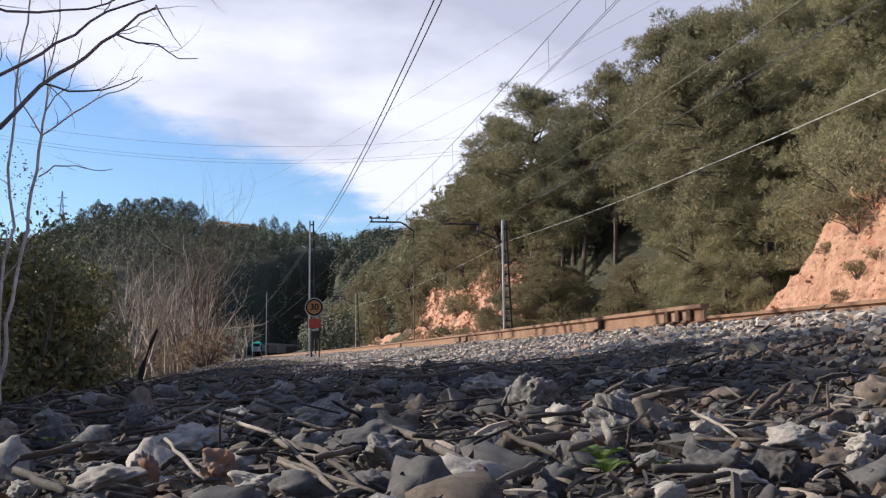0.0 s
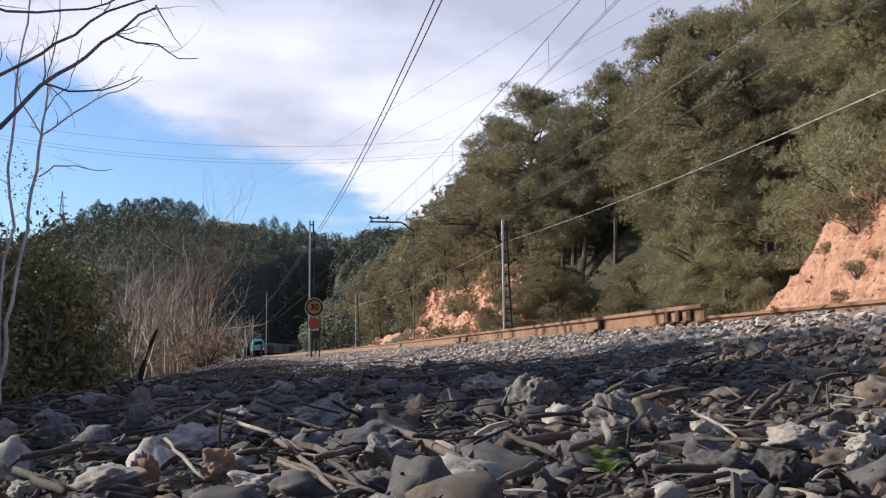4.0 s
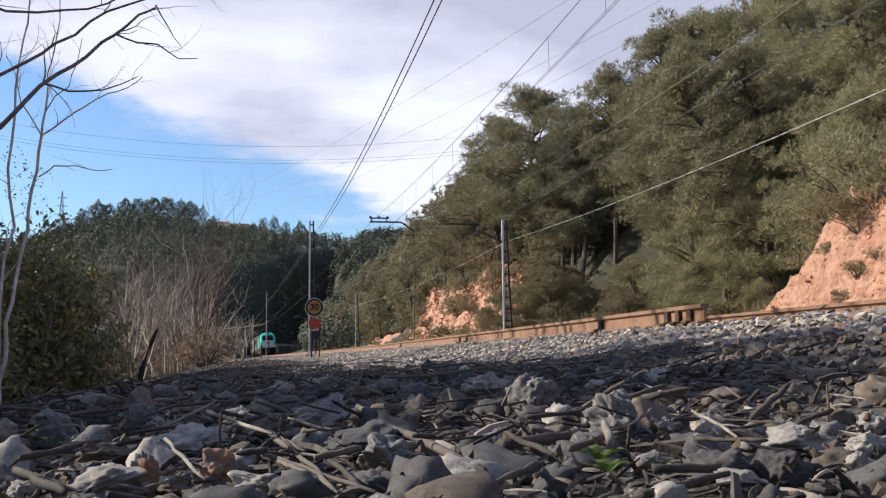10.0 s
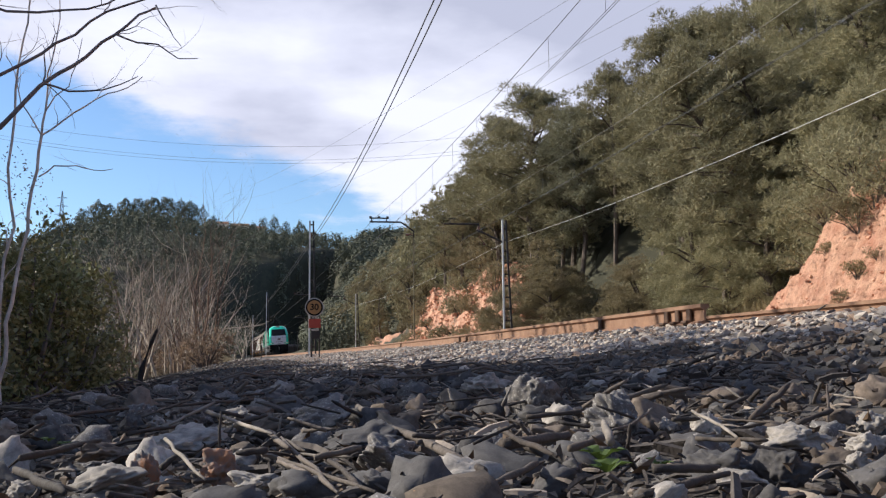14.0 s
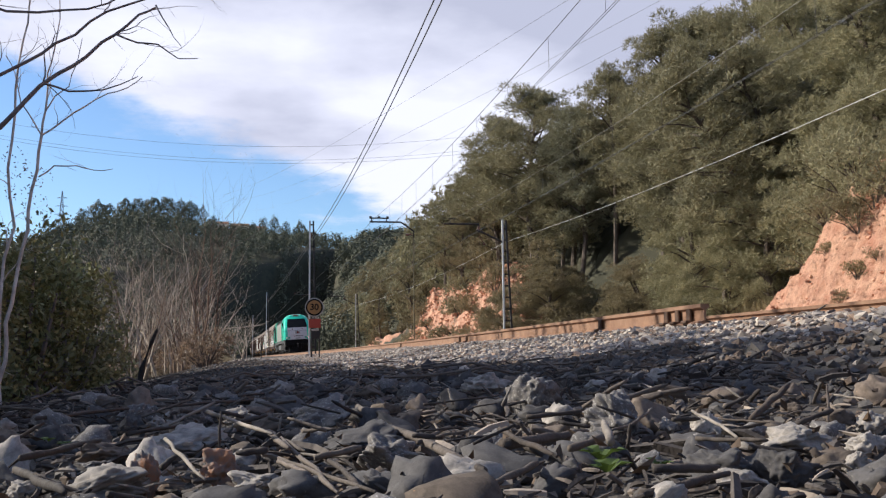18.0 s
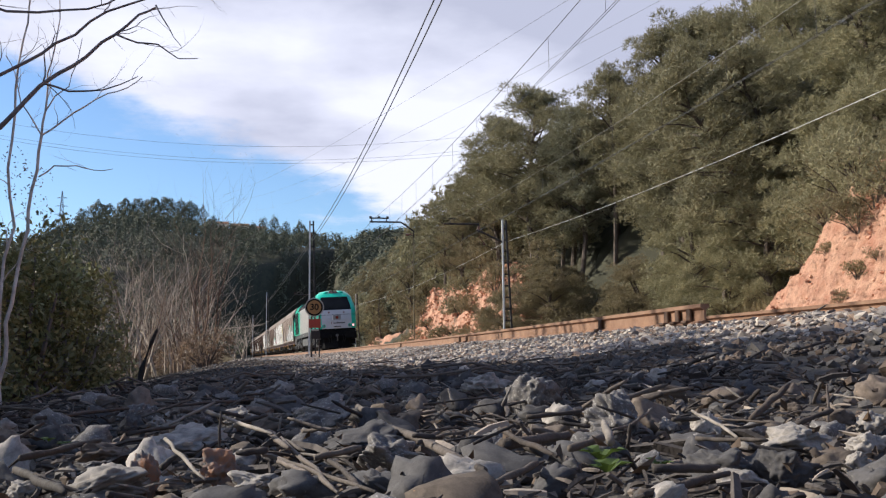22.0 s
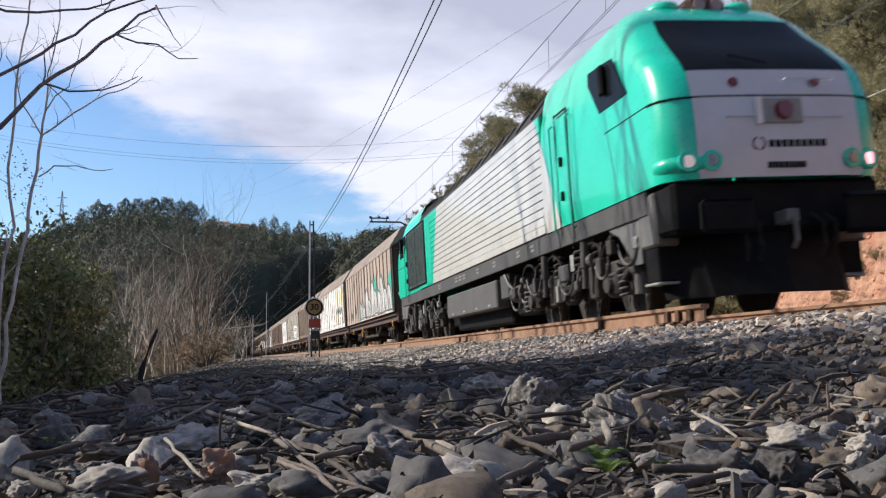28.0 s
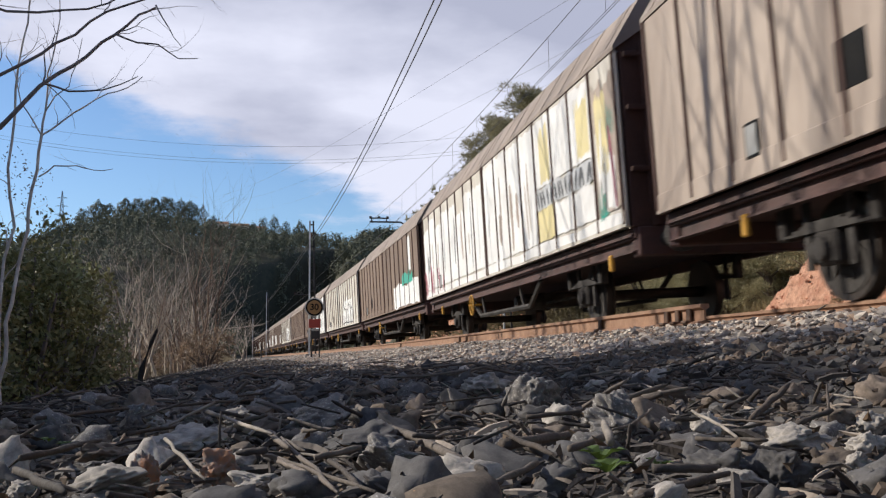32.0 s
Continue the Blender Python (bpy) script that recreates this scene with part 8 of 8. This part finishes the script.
def chips(rnd):
    """Bark, splinters and broken cane that cover the soil: bent flat slivers, one object."""
    ring = ((-1, -1), (1, -1), (0.7, 1), (-0.8, 1))
    V, F, K = [], [], []
    for i in range(4200):
        y = 0.6 + 5.4 * rnd.random() ** 1.3
        x = y * rnd.uniform(-0.40, 0.66)
        if x - course(y) > lerp(y, (0.6, 3, 7), (-4.3, -4.3, -4.6)):
            if rnd.random() < 0.93:
                continue
        big = 2.2 if rnd.random() < 0.05 else 1.0
        l, w, h = (rnd.uniform(0.006, 0.022) * (0.75 + 0.25 * y) * big, rnd.uniform(0.0010, 0.0036) * (0.8 + 0.2 * y) * big, rnd.uniform(0.0008, 0.0022) * (0.8 + 0.2 * y) * big)
        m = pose(x, y, ground_z(x, y) + rnd.uniform(0.002, 0.020 + 0.004 * y), rnd.gauss(0, 40), rnd.gauss(0, 20), rnd.gauss(0, 55) + (180 if rnd.random() < 0.5 else 0))
        curl, base = rnd.uniform(-0.25, 0.25), len(V)
        for e, taper in ((-1, rnd.uniform(0.3, 1)), (-0.3, 1), (0.4, rnd.uniform(0.8, 1.1)), (1, rnd.uniform(0.15, 0.9))):
            V += [m @ Vector((e * l, a * w * taper + curl * l * e * e, b * h * taper + 0.12 * l * (1 - e * e))) for a, b in ring]
        for j in range(3):
            o = base + 4 * j
            F += [(o + k, o + (k + 1) % 4, o + 4 + (k + 1) % 4, o + 4 + k) for k in range(4)]
        F += [(base + 3, base + 2, base + 1, base), (base + 12, base + 13, base + 14, base + 15)]
        K += [rnd.choice((0, 0, 0, 0, 1, 1, 1, 2))] * 14
    mats = [paint("bark_chip_dark", (0.055, 0.044, 0.039), 0.9, 0, (0.03, 0.024, 0.022), 20, 0.8, 120, 0.5, island=0.45), paint("bark_chip_grey", (0.11, 0.093, 0.082), 0.9, 0, (0.06, 0.05, 0.045), 20, 0.8, 120, 0.5, island=0.45),
            paint("wood_chip_pale", (0.32, 0.265, 0.215), 0.85, 0, (0.19, 0.15, 0.12), 20, 0.8, 120, 0.4, island=0.4)]
    ob = raw("bark_litter", V, F, mats)
    ob.data.polygons.foreach_set("material_index", K)
    tagged(ob, "brown bark chips, splinters and broken cane covering the soil", "litter", kind="stuff")


def litter():
    rnd = random.Random(15)
    lab = ("bleached broken reed stalk lying on the gravel", "dry grey stick lying on the gravel", "dark dead twig lying among the stones", "brown bark-covered dead branch lying on the gravel")
    wood = [paint("reed", (0.27, 0.235, 0.20), 0.8, 0, (0.10, 0.085, 0.072), 14, 0.9, 90, 0.4, rand=0.3), M["stick"], paint("dark_twig", (0.06, 0.048, 0.042), 0.85, 0, (0.03, 0.025, 0.023), 14, 0.9, 90, 0.4, rand=0.3),
            paint("brown_branch", (0.095, 0.073, 0.06), 0.88, 0, (0.042, 0.033, 0.028), 14, 0.9, 90, 0.6, rand=0.3, stretch=(1, 1, 1))]

    def put(a, b, r, k, bend=0.05):
        ob = part("dry_stick", stick_mesh(a, b, r, rnd, bend), wood[k], smooth=True)
        tagged(ob, lab[k], "stick", "dry sticks")

    for x0, y0, z0, x1, y1, z1, r, k in STICKS + STICKS_LEFT + STICKS_RIGHT:
        put((x0, y0, z0 + 0.004), (x1, y1, z1 + 0.004), r * 0.72, (1, 0, 3, 2)[k])
    chips(rnd)
    for _ in range(100):
        y = 0.75 + 4.4 * rnd.random() ** 1.1
        x = y * rnd.uniform(-0.34, 0.62)
        a = rnd.gauss(0, 0.9)
        l = rnd.uniform(0.025, 0.11) * (0.7 + 0.22 * y)
        z = max(ground_z(x, y), -0.03) + rnd.uniform(0.02, 0.05)
        put((x, y, z), (x + l * math.cos(a), y + l * math.sin(a), z + rnd.gauss(0.0, 0.03)), rnd.uniform(0.0015, 0.005) * (0.8 + 0.15 * y), rnd.choice((1, 1, 2, 2, 3, 3, 0)))
    for _ in range(60):       # splinters of bark and cane
        y = 0.8 + 2.4 * rnd.random()
        x = y * rnd.uniform(-0.05, 0.62)
        a = rnd.uniform(-0.6, 0.6) + (math.pi if rnd.random() < 0.5 else 0)
        l = rnd.uniform(0.03, 0.075)
        z = max(ground_z(x, y), 0.0) + rnd.uniform(0.025, 0.05)
        put((x, y, z), (x + l * math.cos(a), y + l * math.sin(a), z + rnd.gauss(0.004, 0.012)), rnd.uniform(0.0015, 0.004), rnd.choice((1, 2, 2)), 0.1)
    for _ in range(7):       # short upright stubs
        y = 1.0 + 2.6 * rnd.random()
        x = y * rnd.uniform(-0.2, 0.5)
        z = ground_z(x, y)
        put((x, y, z), (x + rnd.gauss(0, 0.012), y, z + rnd.uniform(0.04, 0.075)), rnd.uniform(0.0012, 0.0025), rnd.choice((0, 2)))
    # fallen reeds further along the verge: a mat nobody could count
    bm = bmesh.new()
    for _ in range(130):
        y = 3.2 + 9 * rnd.random() ** 1.2
        x = course(y) - rnd.uniform(4.3, 8.6)
        a = rnd.uniform(-1.6, 1.6)
        l = rnd.uniform(0.1, 0.5)
        z = ground_z(x, y) + rnd.uniform(0.03, 0.07)
        p = Vector((x, y, z))
        tube(bm, [p, p + Vector((l * 0.5 * math.cos(a), l * 0.5 * math.sin(a), rnd.uniform(0, 0.03))), p + Vector((l * math.cos(a + 0.1), l * math.sin(a + 0.1), rnd.gauss(0, 0.02)))], rnd.uniform(0.003, 0.007), 5)
    tagged(part("fallen_reeds", bm, M["stick"]), "grey fallen reeds and twigs strewn on the verge", "litter", kind="stuff")
    # dead leaves
    leaf = paint("dead_leaf", (0.13, 0.085, 0.052), 0.8, 0, (0.08, 0.052, 0.034), 10, 0.8, 60, 0.3, island=0.4)
    bm = bmesh.new()
    for _ in range(200):
        y = 0.7 + 3.6 * rnd.random()
        x = y * rnd.uniform(-0.36, 0.7)
        m = pose(x, y, ground_z(x, y) + rnd.uniform(0.015, 0.045), rnd.uniform(-50, 50), rnd.uniform(-50, 50), rnd.uniform(0, 360))
        s = rnd.uniform(0.005, 0.011)
        v = [bm.verts.new(m @ Vector(c)) for c in ((-s * 1.6, 0, s * 0.4), (-s * 0.3, s * 0.6, 0), (s * 1.6, 0, s * 0.5), (-s * 0.3, -s * 0.6, 0.0), (s * 0.5, 0, -s * 0.15))]
        for f in ((0, 4, 1), (1, 4, 2), (2, 4, 3), (3, 4, 0)):
            bm.faces.new([v[i] for i in f])
    tagged(part("dead_leaves", bm, leaf), "curled brown dead leaves among the stones", "leaves", kind="stuff")
    # little weeds
    weed = paint("weed_leaf", (0.07, 0.12, 0.02), 0.6, 0, (0.10, 0.14, 0.03), 10, 0.8, 40, 0.1, island=0.3, through_light=0.3)
    for x, y, s in ((0.335, 0.98, 1.0), (0.30, 0.86, 0.8), (-0.36, 1.62, 0.7), (-0.42, 1.75, 0.6), (0.37, 0.90, 0.6)):
        ob = tagged(new("weed"), "small fresh green weed between the stones", "weed", "small weeds")
        ob.matrix_basis = pose(x, y, ground_z(x, y) + 0.02)
        for k in range(7):
            bm = bmesh.new()
            a, l = k * 0.95 + rnd.uniform(-0.3, 0.3), 0.028 * s * rnd.uniform(0.7, 1.2)
            c, d = Vector((math.cos(a), math.sin(a), 0)), Vector((-math.sin(a), math.cos(a), 0))
            v = [bm.verts.new(p) for p in (Vector((0, 0, 0)), c * l * 0.55 + d * l * 0.3 + Vector((0, 0, l * 0.5)), c * l + Vector((0, 0, l * 0.45)), c * l * 0.55 - d * l * 0.3 + Vector((0, 0, l * 0.5)), c * l * 0.5 + Vector((0, 0, l * 0.38)))]
            for f in ((0, 1, 4), (1, 2, 4), (2, 3, 4), (3, 0, 4)):
                bm.faces.new([v[i] for i in f])
            part("leaf", bm, weed, ob)


def rubble():
    """Broken red earth on the faces of the cuttings."""
    rnd = random.Random(52)
    spots = []
    while len(spots) < 5200:
        near = rnd.random() < 0.45
        y = rnd.uniform(15, 36) if near else rnd.uniform(63, 104)
        d = rnd.uniform(-0.3, 4.5 if near else 6.0)
        x = course(y) + toe(y) + d
        if rnd.random() > 0.25 + 1.5 * max(0.0, wob(x, y * 0.7, 2, 0.7)):
            continue
        spots.append((x, y, rnd.uniform(0.02, 0.07) * (1 if near else 3.2) * (2 if rnd.random() < 0.06 else 1)))
    clods = [paint("clod_red", (0.50, 0.25, 0.155), 0.95, 0, (0.33, 0.14, 0.08), 3, 0.9, 30, 0.6, island=0.3), paint("clod_pale", (0.60, 0.38, 0.26), 0.95, 0, (0.45, 0.24, 0.15), 3, 0.9, 30, 0.6, island=0.25)]
    many_stones("earth_rubble", spots, clods, "crumbled red and ochre earth clods on the cutting's face", 12, [0.6, 0.4])


litter()
near_stones()
gravel()
rubble()


# ---- what moves: the train comes on at an even pace ----
SPEED = 9.12


def degrees(a):
    return a * 180 / math.pi


def place(y_mid, base):
    """Pose of a vehicle whose middle is at y_mid, carried by two points base apart."""
    a, b = frame_at(y_mid - base / 2), frame_at(y_mid + base / 2)
    fwd = (a[0] - b[0]).normalized()
    up = (a[2] + b[2]).normalized()
    side = fwd.cross(up).normalized()
    up = side.cross(fwd)
    p = (a[0] + b[0]) / 2
    return Matrix(((side.x, fwd.x, up.x, p.x), (side.y, fwd.y, up.y, p.y), (side.z, fwd.z, up.z, p.z), (0, 0, 0, 1)))


def front(t):
    """Place of the loco's front corners along the line; the train gathers speed at the end."""
    return 10.09 + SPEED * (28.0 - t) - 0.07 * max(0.0, t - 28.0) ** 2


def motions():
    times = [i * 1.0 for i in range(33)]
    walk(loco, [(t, place(front(t) + 10.5, 13.5)) for t in times])
    for i, w in enumerate(wagons):
        walk(w, [(t, place(front(t) + FIRST + PITCH * i + 7.5, 9.0)) for t in times])
    for w, r in WHEELS:
        at = w.matrix_basis.translation.copy()
        n = int(32.0 * SPEED / r / radians(78)) + 1
        walk(w, [(32.0 * k / n, pose(*at, -degrees((front(0.0) - front(32.0 * k / n)) / r))) for k in range(n + 1)])


motions()
